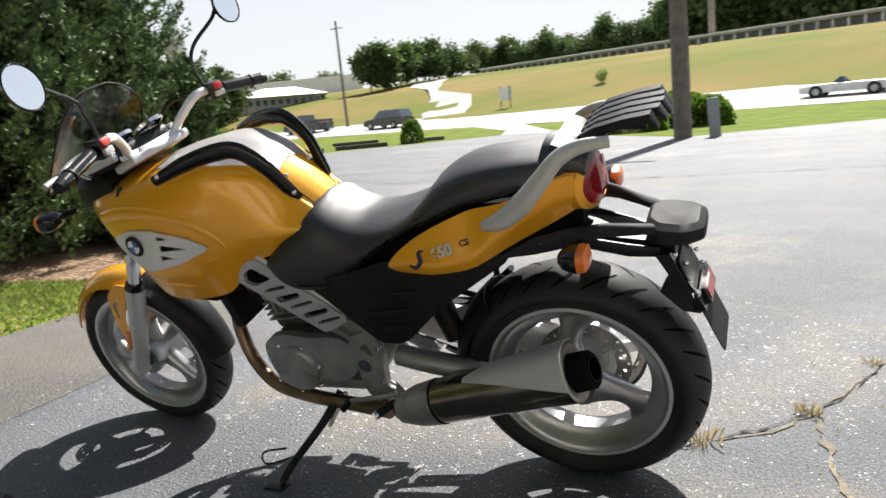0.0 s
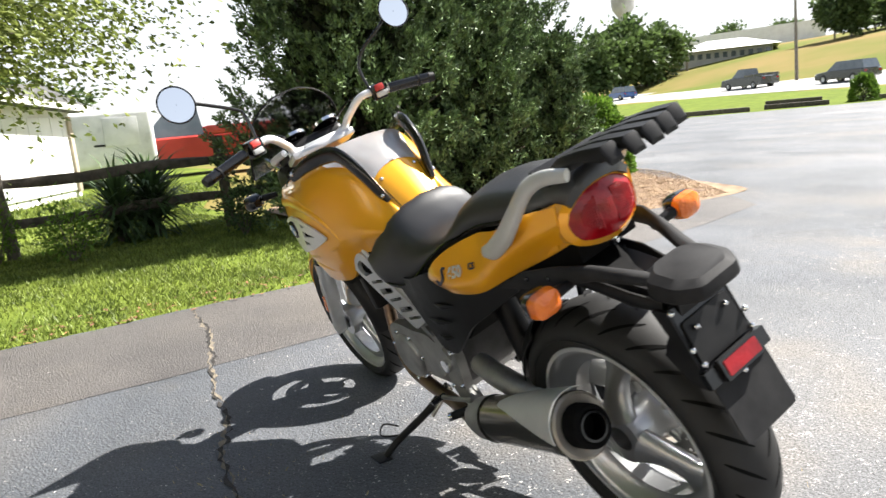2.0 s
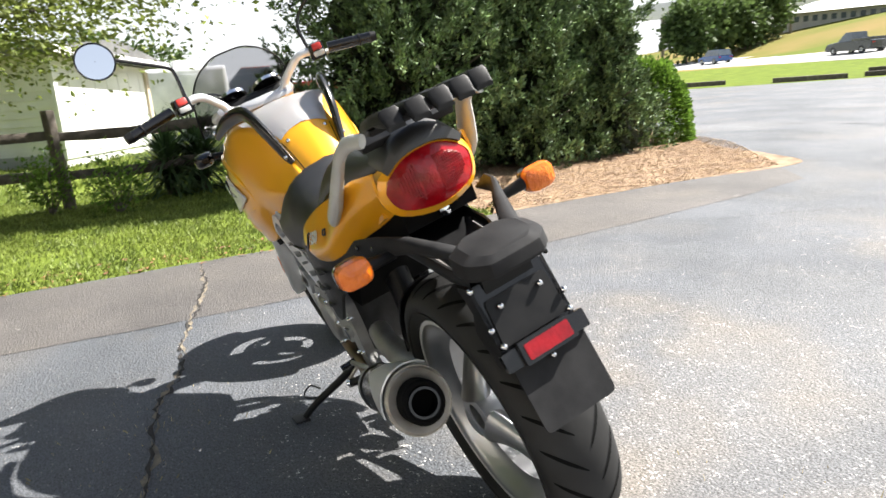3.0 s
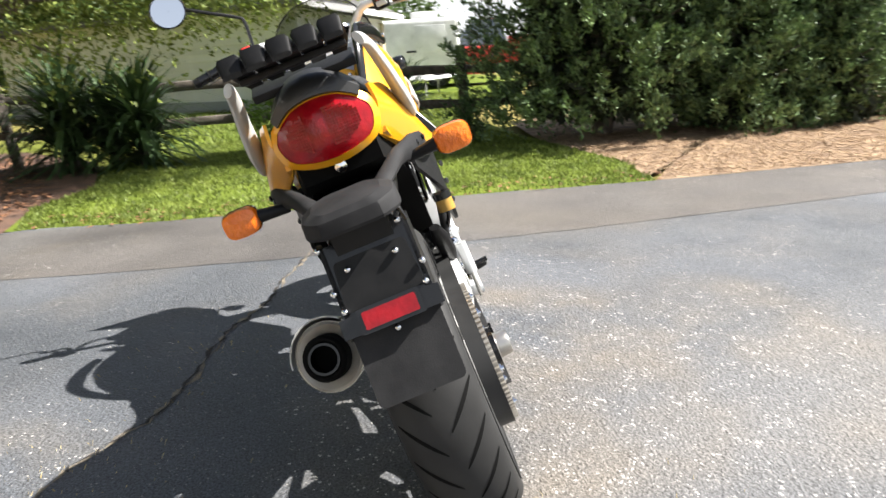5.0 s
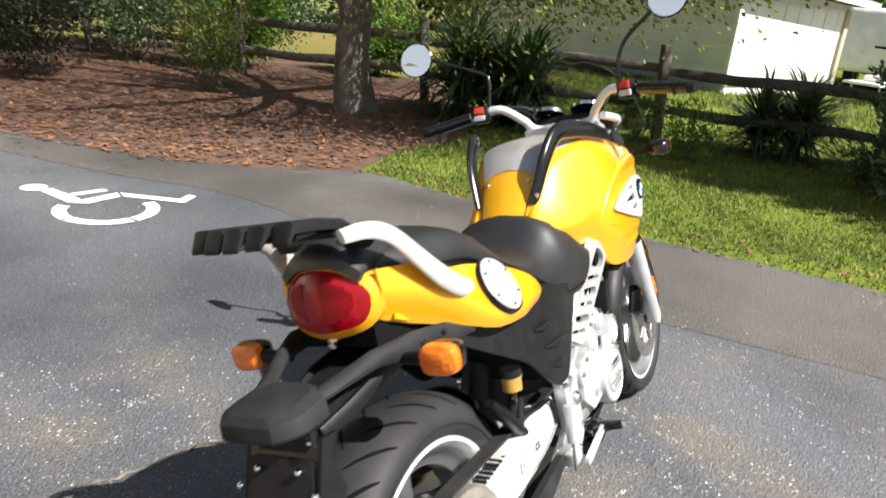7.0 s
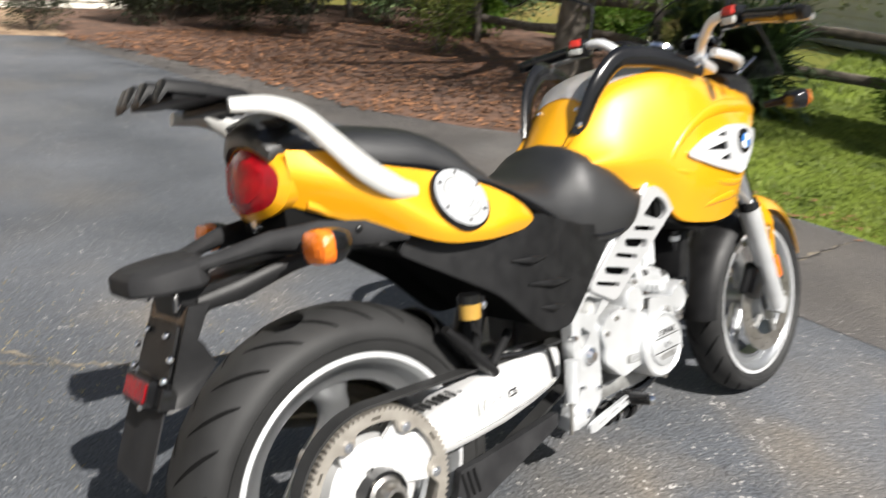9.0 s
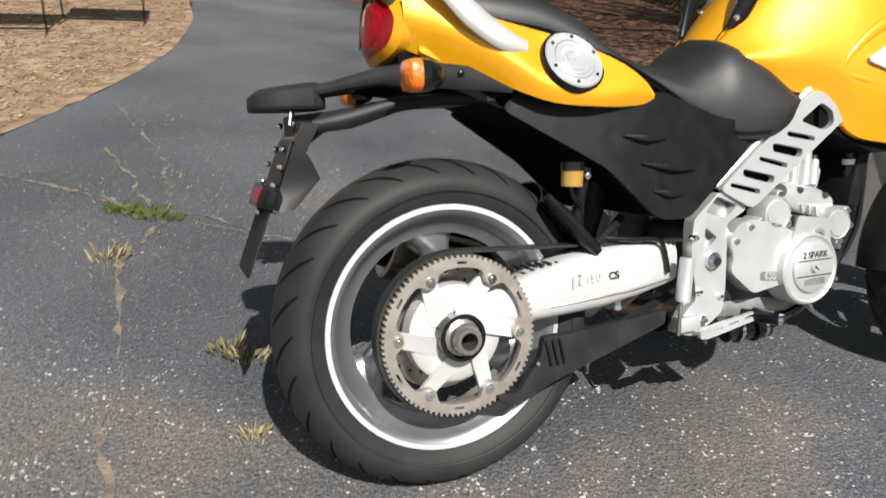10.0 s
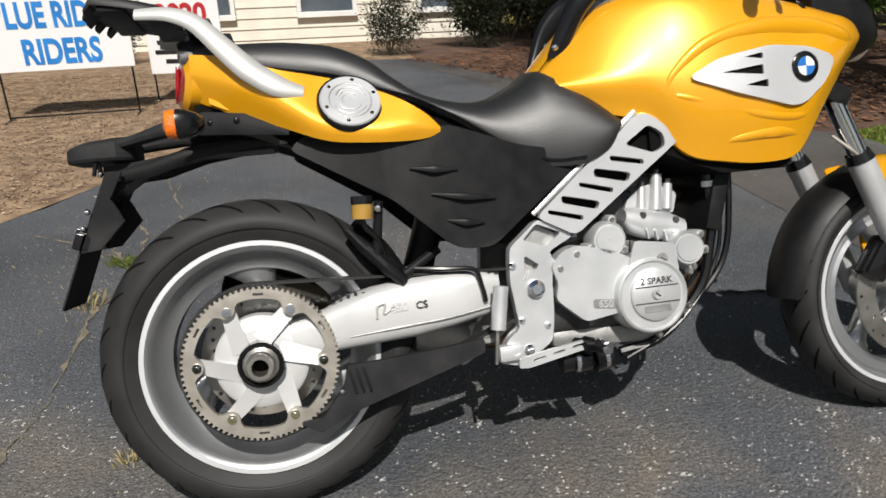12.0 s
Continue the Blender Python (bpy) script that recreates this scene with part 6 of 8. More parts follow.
SB = (0.889, 0.886, 0.870, 0.852, 0.838, 0.812, 0.798, 0.778, 0.740, 0.692, 0.656, 0.644, 0.645, 0.668, 0.704)
SW = (0.055, 0.080, 0.098, 0.108, 0.115, 0.122, 0.126, 0.128, 0.132, 0.142, 0.152, 0.158, 0.165, 0.168, 0.162)
SXS = catmull(list(zip(SX, ST, SB, SW)), 64)
rings = []
for x, t, b, w in SXS:
    h = t - b
    half = catmull([(0, t), (w * 0.5, t - 0.06 * h - 0.002), (w * 0.82, t - 0.25 * h), (w * 0.98, t - 0.62 * h), (w * 0.97, b + 0.004), (w * 0.90, b)], 14)
    rings.append([Vector((x, y, z)) for y, z in half] + [Vector((x, -y, z)) for y, z in half[:0:-1]])
seat = part("seat", loft(B(), rings), "seat", bike, "one-piece black vinyl saddle with raised pillion", 60)
for s in (1, -1):
    line = [(x, s * w * 0.99, b + 0.010) for x, t, b, w in SXS[6:60:6]]
    part("piping", tube(B(), line, 0.0028, 6), "gloss", seat)

# ---- yellow tail ----
CX = (-0.072, -0.04, 0.0, 0.08, 0.16, 0.235, 0.30, 0.346, 0.371)
CT = (0.904, 0.899, 0.892, 0.862, 0.845, 0.820, 0.790, 0.758, 0.732)
CB = (0.822, 0.806, 0.788, 0.756, 0.722, 0.712, 0.710, 0.713, 0.723)
CW = (0.101, 0.113, 0.130, 0.158, 0.182, 0.193, 0.191, 0.184, 0.176)
CXS = catmull(list(zip(CX, CT, CB, CW)), 40)


def cowl_y(x, z):
    t, b, w = (np.interp(x, CXS[:, 0], CXS[:, i]) for i in (1, 2, 3))
    u = min(1, max(0, (t - z) / max(1e-4, t - b)))
    ridge, lean = np.interp(x, [-0.07, 0.05, 0.15, 0.26, 0.33], [0.45, 0.5, 0.80, 0.80, 0.6]), np.interp(x, [-0.07, 0.0, 0.1, 0.16, 0.3, 0.37], [0.15, 0.25, 0.45, 0.56, 0.5, 0.3])
    d = (u - ridge) * (t - b)
    soft = 0.006
    return w + soft * 0.5 - (lean + 0.55) / 2 * math.sqrt(d * d + soft * soft) - (0.55 - lean) / 2 * d


def cowl(bm, s):
    rows = []
    for x, t, b, w in CXS:
        rows.append([bm.verts.new((x, s * cowl_y(x, z), z)) for z in np.linspace(t, b, 11)])
    for a, b in zip(rows, rows[1:]):
        for i in range(10):
            bm.faces.new((a[i], a[i + 1], b[i + 1], b[i]))
    bmesh.ops.recalc_face_normals(bm, faces=bm.faces)
    bmesh.ops.solidify(bm, geom=bm.faces[:], thickness=0.006)


mirrored(cowl, "tail_cowl", "paint", bike, "glossy yellow tail side panel")
# rear rim of the tail round the lamp
loop = [(0.090, 0.888), (0.048, 0.919), (0, 0.928), (-0.048, 0.919), (-0.090, 0.888), (-0.100, 0.856), (-0.078, 0.814), (0, 0.797), (0.078, 0.814), (0.100, 0.856)]
inner = [(y * 0.88, 0.862 + (z - 0.863) * 0.80) for y, z in loop]
lo, li = [dense(q + q[:1], 41)[:-1] for q in (loop, inner)]


def lampx(y, z):
    return -0.097 + 2.4 * y * y + 0.10 * (z - 0.863)


rings = []
for (y, z), (yi, zi) in zip(lo, li):
    rings.append([Vector((lampx(y, z) + 0.06, y * 0.98, 0.863 + (z - 0.863) * 0.95)), Vector((lampx(y, z) + 0.004, y, z)), Vector((lampx(yi, zi) - 0.006, yi, zi)), Vector((lampx(yi, zi) + 0.02, yi, zi))])
rings.append(rings[0])
part("tail_rim", loft(B(), rings, False), "paint", bike, "yellow rim round the tail lamp")
bm = B()
mid = bm.verts.new((lampx(0, 0.863) - 0.016, 0, 0.863))
rows = []
for k in (0.35, 0.7, 1.0):
    rows.append([bm.verts.new((lampx(y * k, 0.863 + (z - 0.863) * k) - 0.016 + 0.012 * k ** 3, y * k, 0.863 + (z - 0.863) * k)) for y, z in li])
for i in range(len(li)):
    bm.faces.new((mid, rows[0][i - 1], rows[0][i]))
    for a, b in zip(rows, rows[1:]):
        bm.faces.new((a[i - 1], b[i - 1], b[i], a[i]))
bmesh.ops.recalc_face_normals(bm, faces=bm.faces)
pad = [(y, z) for y, z in lo if z > 0.889]
pad = sorted(pad, key=lambda q: -q[0])
part("tail_pad", loft(B(), [[Vector((lampx(y, z) + dx, y * ky, 0.863 + (z - 0.863) * kz)) for dx, ky, kz in ((0.004, 0.90, 0.75), (-0.014, 0.94, 0.86), (-0.012, 1.02, 1.25), (0.02, 0.99, 1.55), (0.09, 0.98, 1.50), (0.09, 0.88, 0.80))] for y, z in pad]), "seat", bike, "black padded rear end of the saddle", 60)
lamp_lens = part("tail_lamp", bm, "red", bike, "oval red ribbed tail lamp lens", 60)
bm = B()
for k in range(-14, 15):
    for j in range(-7, 8):
        y, z = k * 0.0052, 0.863 + j * 0.0052
        if (y / 0.066) ** 2 + ((z - 0.863) / 0.036) ** 2 < 1 and abs(k - 2) > 3:
            box(bm, (lampx(y, z) - 0.0152 + 0.009 * (abs(y) / .088) ** 3, y, z), (0.0022, 0.0042, 0.0042))
tagged(part("lens_prism", bm, "red", lamp_lens), "", "", "", "stuff")
rings = []
for u in np.linspace(0, 1, 7):
    xx = -0.045 + 0.13 * u
    w, zc, zs = 0.086 + 0.014 * u, 0.808 - 0.035 * u, float(np.interp(xx, CXS[:, 0], CXS[:, 2])) + 0.004
    rings.append([Vector((xx, w * t * 1.14, zc + (zs - zc) * abs(t) ** 2.5 + dz)) for t, dz in [(t, 0.0) for t in np.linspace(-1, 1, 13)] + [(t, 0.01) for t in np.linspace(1, -1, 13)]])
part("tail_underside", loft(B(), rings), "paint", bike, "yellow underside of the tail", 60)
part("tail_lock", lathe(B(), [(0.001, 0), (0.011, 0), (0.011, -0.01), (0.001, -0.012)], (-0.085, 0.0, 0.79), 16, True, Matrix.Rotation(radians(-90), 4, "Z")), "chrome", bike)
# added black box in the hollow under the tail, painted as its shade
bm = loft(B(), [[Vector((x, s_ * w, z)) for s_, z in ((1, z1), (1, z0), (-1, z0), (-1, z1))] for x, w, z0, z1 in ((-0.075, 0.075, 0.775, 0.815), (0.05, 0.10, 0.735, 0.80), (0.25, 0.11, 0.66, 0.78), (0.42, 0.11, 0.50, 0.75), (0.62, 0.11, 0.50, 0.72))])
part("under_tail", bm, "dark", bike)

# fuel filler on the right of the tail
cap_n = Matrix.Rotation(radians(-30), 4, "X") @ Matrix.Rotation(radians(4), 4, "Z")
cc = Vector((0.210, -cowl_y(0.21, 0.79) - 0.0015, 0.790))
fc = part("fuel_cap", lathe(B(), [(0.001, -0.0050), (0.054, -0.0050), (0.057, -0.002), (0.057, 0.010), (0.001, 0.010)], cc, 48, True, cap_n), "alu", bike, "round silver fuel filler cap with screws")
part("cap_gasket", lathe(B(), [(0.0565, -0.003), (0.0595, -0.0025), (0.0610, 0.000), (0.0610, 0.010), (0.0565, 0.010)], cc, 48, True, cap_n), "gloss", fc, "thin black rubber gasket")
part("cap_ring", lathe(B(), [(0.0375, -0.0058), (0.0385, -0.0062), (0.0395, -0.0058), (0.0395, -0.004), (0.0375, -0.004)], cc, 48, True, cap_n), "alu_dark", fc)
for r, a0, a1 in ((0.029, 20, 150), (0.022, 170, 330), (0.015, 40, 200), (0.031, 200, 330)):
    line = [cc + cap_n @ Vector((math.cos(radians(a)) * r, -0.0056, math.sin(radians(a)) * r)) for a in np.linspace(a0, a1, 12)]
    part("cap_relief", tube(B(), [tuple(p) for p in line], 0.0013, 6), "alu", fc)
part("cap_flap", box(B(), cc + cap_n @ Vector((-0.022, -0.0056, 0.012)), (0.022, 0.002, 0.007), (-30, -50, 4), 0.001), "alu_dark", fc)
for k in range(6):
    a = radians(20 + 60 * k)
    part("cap_screw", ball(B(), cc + cap_n @ Vector((math.cos(a) * 0.047, -0.005, math.sin(a) * 0.047)), (0.0038, 0.0018, 0.0038), u=8, v=6), "gloss", fc)
# number and emblem on the tail sides
letters("650", 0.036, "silver_paint", pose(0.224, cowl_y(0.224, 0.768) + 0.0065, 0.768, 62, 0, 180) @ pose(0, 0, 0, 0, 0, 16), bike, "number_decal", 0.0008, 0.0012)
letters("CS", 0.020, "decal", pose(0.172, cowl_y(0.172, 0.786) + 0.004, 0.783, 64, 0, 180) @ pose(0, 0, 0, 0, 0, 14), bike, "number_decal", 0.0008, 0.0006)
bm = tube(B(), [(x, cowl_y(x, z) + 0.0012, z) for x, z in ((0.306, 0.738), (0.291, 0.733), (0.278, 0.747), (0.283, 0.764), (0.271, 0.769))], [0.003, 0.005, 0.007, 0.006, 0.002], 8, 0, 0.35, (0, 1, 0.5))
part("tail_emblem", bm, "decal", bike, "dark slanted emblem")

# ---- silver rails and rack ----
def rail(bm, s):
    line = [(0.128, s * 0.150, 0.814), (0.082, s * 0.153, 0.828), (0.034, s * 0.148, 0.862), (-0.010, s * 0.139, 0.908), (-0.052, s * 0.128, 0.952), (-0.098, s * 0.120, 0.972), (-0.155, s * 0.112, 0.976)]
    tube(bm, line, [0.012, 0.022, 0.024, 0.021, 0.018, 0.015, 0.012], 14, 0, 0.55, (0, s, 0.4))


mirrored(rail, "grab_rail", "rail", bike, "grey cast pillion grab rail")
for k in range(5):
    y = (k - 2) * 0.040
    xe = -0.262 + 0.016 * (abs(k - 2) / 2) ** 2
    bm = loft(B(), [[Vector((x, y * ky + w * dy, z + h * dz)) for dy, dz in ((-1, -0.8), (-1, 0.3), (-0.72, 1), (0.72, 1), (1, 0.3), (1, -0.8))] for x, ky, z, w, h in ((-0.085, 0.95, 0.972, 0.012, 0.007), (-0.12, 1, 0.989, 0.0175, 0.009), (-0.18, 1, 1.002, 0.0185, 0.010), (xe + 0.014, 1, 1.009, 0.0185, 0.010), (xe, 1, 0.990, 0.015, 0.005))])
    part("rack_slat", bm, "plastic", bike, "black ribbed plastic rack slat")
bm = B()
for x in (-0.12, -0.20):
    box(bm, (x, 0, 0.979 + (-0.12 - x) * 0.2), (0.05, 0.185, 0.012), (0, 0, 0), 0.004)
box(bm, (-0.05, 0, 0.955), (0.05, 0.19, 0.016), (0, -22, 0), 0.004)
part("rack_base", bm, "plastic", bike)

# ---- rear mudguard and plate carrier ----
for s in (1, -1):
    bm = B()
    rings = []
    for x, y, z, w, h in ((0.095, 0.158, 0.742, 0.004, 0.004), (0.02, 0.150, 0.764, 0.007, 0.020), (-0.05, 0.130, 0.772, 0.009, 0.022), (-0.12, 0.096, 0.772, 0.014, 0.016), (-0.19, 0.066, 0.758, 0.018, 0.011), (-0.25, 0.045, 0.748, 0.016, 0.010)):
        rings.append([Vector((x, s * (y + w * math.cos(t)), z + h * math.sin(t))) for t in np.linspace(0, 6.283, 11)[:-1]])
    part("tail_arm", loft(B(), rings), "plastic_grey", bike, "grey plastic mudguard arm")
    for x in (0.005, -0.042):
        part("arm_screw", ball(B(), (x, s * (0.1535 + 0.31 * x), 0.772), (0.006, 0.003, 0.006), u=10, v=6), "gloss", bike)
    rings = []
    for x, y, z, w, h in ((0.05, 0.080, 0.742, 0.008, 0.008), (-0.08, 0.072, 0.728, 0.008, 0.014), (-0.16, 0.062, 0.705, 0.007, 0.016), (-0.225, 0.052, 0.695, 0.006, 0.012)):
        rings.append([Vector((x, s * (y + w * math.cos(t)), z + h * math.sin(t))) for t in np.linspace(0, 6.283, 11)[:-1]])
    part("mudguard_wing", loft(B(), rings), "plastic", bike)
bm = B()
rings = []
for z, kx, ky in ((0.724, 0.97, 0.96), (0.729, 1.0, 1.0), (0.752, 0.99, 0.98), (0.756, 0.97, 0.955), (0.765, 0.80, 0.72)):
    o = rounded([(-0.196, 0.046), (-0.222, 0.079), (-0.282, 0.079), (-0.318, 0.050), (-0.318, -0.050), (-0.282, -0.079), (-0.222, -0.079), (-0.196, -0.046)], 0.012, 3)
    rings.append([Vector((-0.25 + (x + 0.25) * kx, y * ky, z + 0.09 * (x + 0.25) * (z > 0.73))) for x, y in o])
part("lamp_hood", loft(bm, rings), "plastic_grey", bike, "weathered grey plastic tail hood", 24)
part("fender_plate", loft(B(), [[Vector((x, s_ * w, z)) for s_, z in ((1, z1), (1, z0), (-1, z0), (-1, z1))] for x, w, z0, z1 in ((0.09, 0.105, 0.728, 0.735), (0.03, 0.09, 0.730, 0.738), (-0.04, 0.075, 0.728, 0.736))]), "plastic_grey", bike)
part("mudguard", loft(B(), [[Vector((x, s_ * w, z)) for s_, z in ((1, z1), (1, z0), (-1, z0), (-1, z1))] for x, w, z0, z1 in ((0.06, 0.06, 0.725, 0.745), (-0.08, 0.05, 0.722, 0.738), (-0.19, 0.045, 0.694, 0.721), (-0.255, 0.048, 0.650, 0.715))]), "plastic", bike)


def on_plate(u, y, out=0.0):
    """A place on the plate carrier: u down from the hood, y across, out to the rear."""
    d = Vector((-0.105, 0, -0.262)).normalized()
    n = Vector((-0.262, 0, 0.105)).normalized()
    return Vector((-0.247, y, 0.701)) + d * u + n * out


def slab(bm, u0, u1, w0, w1, out, thick, r=0.012):
    o = rounded([(-w0, u0), (w0, u0), (w1, u1), (-w1, u1)], r, 4)
    a = [bm.verts.new(on_plate(u, y, out)) for y, u in o]
    b = [bm.verts.new(on_plate(u, y, out - thick)) for y, u in o]
    bm.faces.new(a)
    bm.faces.new(b[::-1])
    for i in range(len(a)):
        bm.faces.new((a[i - 1], a[i], b[i], b[i - 1]))
    return bm


part("plate_carrier", slab(B(), 0.0, 0.150, 0.068, 0.076, 0.0, 0.010, 0.006), "gloss", bike, "gloss black plate carrier")
part("blank_plate", slab(B(), 0.135, 0.268, 0.072, 0.072, 0.004, 0.003, 0.012), "plastic_grey", bike, "dark grey blank rear flap")
part("carrier_bar", slab(B(), 0.118, 0.150, 0.083, 0.083, 0.014, 0.012, 0.003), "gloss", bike)
part("upper_flap", slab(B(), 0.030, 0.112, 0.060, 0.066, 0.005, 0.004, 0.008), "plastic", bike)
part("reflector_housing", slab(B(), 0.113, 0.153, 0.052, 0.052, 0.024, 0.011, 0.003), "gloss", bike)
part("reflector", slab(B(), 0.119, 0.147, 0.044, 0.044, 0.026, 0.004, 0.003), "red", bike, "rectangular red rear reflector")
for u, y in ((0.004, 0.074), (0.076, 0.074), (0.048, -0.040), (0.048, 0.040), (0.004, -0.060), (0.078, -0.073), (0.108, 0.068), (0.110, -0.066), (0.160, 0.0)):
    part("carrier_bolt", ball(B(), on_plate(u, y, 0.010), (0.006, 0.006, 0.006), u=10, v=8), "chrome", bike)
for s in (1, -1):
    bm = loft(B(), [[on_plate(u, s * 0.066, 0) + Vector((dx, s * dy, 0)) for dx, dy in ((0, 0), (x1, 0.004), (x1, 0.012), (0, 0.008))] for u, x1 in ((0.0, 0.030), (0.052, 0.024), (0.062, 0.034), (0.098, 0.062), (0.150, 0.036), (0.155, 0.004))])
    part("carrier_wing", bm, "plastic", bike)
part("cable_loop", tube(B(), [on_plate(0.0, -0.06, 0.01), on_plate(-0.015, -0.068, 0.02), on_plate(0.01, -0.075, 0.016)], 0.004, 8), "gloss", bike)


def indicator(x, s, y, z, back, name="indicator"):
    """A turn signal: stalk, black cup and amber lens; back: -1 looks to the rear, 1 ahead."""
    t = part(name, rod(B(), (x + 0.012 * -back, s * (y - 0.085), z - 0.008), (x, s * (y - 0.025), z), 0.009, 10, 0.013), "plastic", bike, "black turn signal with an amber lens")
    cup = B()
    sec = lambda k, dx: [Vector((x + dx, s * y + 0.034 * k * math.copysign(abs(math.cos(a)) ** 0.6, math.cos(a)), z + 0.026 * k * math.copysign(abs(math.sin(a)) ** 0.6, math.sin(a)))) for a in np.linspace(0, 6.283, 25)[:-1]]
    loft(cup, [sec(0.35, -back * 0.042), sec(0.72, -back * 0.032), sec(0.96, -back * 0.014), sec(1.0, 0)])
    part("cup", cup, "gloss", t)
    ln = loft(B(), [sec(0.97, 0), sec(0.97, back * 0.008), sec(0.90, back * 0.017), sec(0.5, back * 0.023)])
    part("lens", ln, "orange", t, "amber plastic lens")
    return t


for s in (1, -1):
    indicator(-0.088, s, 0.200, 0.764, -1)
    indicator(1.395, s, 0.212, 0.881, 1)

# ---- frame, side panels ----
BEAM = rounded([(0.552, 0.545), (0.66, 0.638), (0.735, 0.700), (0.772, 0.733), (0.800, 0.728), (0.858, 0.677), (0.74, 0.587), (0.630, 0.503)], 0.014, 3)
SLOTS = [rounded([(0.741, 0.673), (0.793, 0.709), (0.822, 0.690), (0.826, 0.664), (0.80, 0.652)], 0.010, 4)]
SLOTS += [rounded(q, r, 4) for r, q in ((0.004, [(0.710, 0.654), (0.778, 0.641), (0.778, 0.631), (0.709, 0.644)]), (0.009, [(0.675, 0.632), (0.751, 0.617), (0.744, 0.599), (0.674, 0.615)]), (0.004, [(0.643, 0.607), (0.712, 0.590), (0.711, 0.580), (0.643, 0.598)]),
                                       (0.009, [(0.605, 0.584), (0.683, 0.566), (0.677, 0.550), (0.605, 0.569)]), (0.004, [(0.577, 0.558), (0.647, 0.541), (0.646, 0.531), (0.576, 0.550)]))]
PIVOT = rounded([(0.556, 0.542), (0.628, 0.503), (0.573, 0.475), (0.587, 0.453), (0.577, 0.427), (0.575, 0.345), (0.568, 0.297), (0.503, 0.254), (0.452, 0.266), (0.478, 0.312), (0.503, 0.328), (0.490, 0.425), (0.494, 0.490), (0.516, 0.508)], 0.010, 3)
PHOLE = [rounded([(0.523, 0.473), (0.553, 0.451), (0.518, 0.420)], 0.006, 3), rounded([(0.552, 0.533), (0.602, 0.512), (0.572, 0.486), (0.522, 0.503)], 0.006, 3)]
for s in (1, -1):
    y = s * 0.142
    fr = part("frame_beam", plate(B(), BEAM, SLOTS, y - 0.007, y + 0.007, lambda x, z, s=s: s * 0.035 * (x - 0.6) * 2), "frame_silver", bike, "slotted silver frame beam")
    # added black plate: the dark of the slots is its colour
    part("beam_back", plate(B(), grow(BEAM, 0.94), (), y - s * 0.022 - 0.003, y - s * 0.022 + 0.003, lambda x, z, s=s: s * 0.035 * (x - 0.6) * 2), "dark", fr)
    part("beam_edge", tube(B(), [(0.548, s * 0.136, 0.552), (0.66, s * 0.142, 0.646), (0.77, s * 0.150, 0.737)], 0.006, 8), "alu", fr)
    y = s * 0.125
    # left plate takes the darker metal: shade of that side put into colour
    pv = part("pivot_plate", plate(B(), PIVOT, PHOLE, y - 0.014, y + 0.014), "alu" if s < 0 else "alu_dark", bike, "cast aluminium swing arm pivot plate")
    # darker backing behind the holes, recess shade put into its colour
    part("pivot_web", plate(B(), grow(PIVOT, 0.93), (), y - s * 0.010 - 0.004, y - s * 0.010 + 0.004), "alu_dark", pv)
    for bx, bz, br in ((0.518, 0.285, 0.011), (0.470, 0.275, 0.008), (0.560, 0.330, 0.006), (0.508, 0.345, 0.006), (0.497, 0.455, 0.007)):
        part("plate_bolt", lathe(B(), [(0.001, s * 0.148), (br * 0.6, s * 0.148), (br, s * 0.143), (br, s * 0.130), (0.001, s * 0.130)], (bx, 0, bz), 14), "chrome", pv)
    part("pivot_bolt", lathe(B(), [(0.001, -0.022 * s), (0.010, -0.022 * s), (0.018, -0.012 * s), (0.020, 0.0), (0.001, 0.0)] if s > 0 else [(0.001, -0.03), (0.010, -0.03), (0.018, -0.022), (0.020, 0.0), (0.001, 0.0)], (0.540, y + (0.03 if s > 0 else 0.0), 0.405), 16), "chrome", pv)
    side = rounded([(0.388, 0.735), (0.52, 0.69), (0.66, 0.665), (0.640, 0.640), (0.476, 0.515), (0.455, 0.500), (0.400, 0.500), (0.372, 0.512), (0.270, 0.606), (0.090, 0.715), (0.130, 0.745), (0.25, 0.722)], 0.015, 3)
    warp = lambda x, z, s=s: s * (0.118 + 0.052 * smooth01((x - 0.1) / 0.24) - 0.036 * smooth01((x - 0.42) / 0.22) + 0.006 * math.sin((z - 0.5) * 12))
    sp = part("side_panel", plate(B(), side, (), -0.004, 0.004, warp), "plastic", bike, "matt black plastic side panel")
    for x0, z0, ln, sl in ((0.352, 0.655, 0.045, -0.10), (0.405, 0.600, 0.062, -0.14), (0.405, 0.552, 0.036, -0.14)):
        bm = tube(B(), [(x0 - ln, warp(x0 - ln, z0) + s * 0.003, z0 - sl * ln), (x0, warp(x0, z0) + s * 0.007, z0 - 0.002), (x0 + ln, warp(x0 + ln, z0) + s * 0.003, z0 + sl * ln)], [0.002, 0.008, 0.002], 8, 0, 0.6, (0, s, 0))
        part("panel_rib", bm, "plastic", sp)

# ---- engine ----
# case coloured dark: shade between the covers put into its colour
eng = part("crankcase", box(B(), (0.70, 0, 0.385), (0.29, 0.22, 0.18), bev=0.04, seg=3), "case_dark", bike, "cast engine case darkened for the shade between its covers")
# left side: same metal as the right, shade put into its darker colour
o = rounded([(0.574, 0.446), (0.602, 0.474), (0.655, 0.478), (0.70, 0.470), (0.76, 0.478), (0.83, 0.474), (0.872, 0.44), (0.874, 0.375), (0.858, 0.318), (0.80, 0.282), (0.745, 0.290), (0.706, 0.338), (0.640, 0.322), (0.580, 0.365)], 0.03, 4)
part("generator_cover", plate(B(), o, (), 0.112, 0.136), "alu_dark", eng, "cast generator cover darkened for the shaded left side")
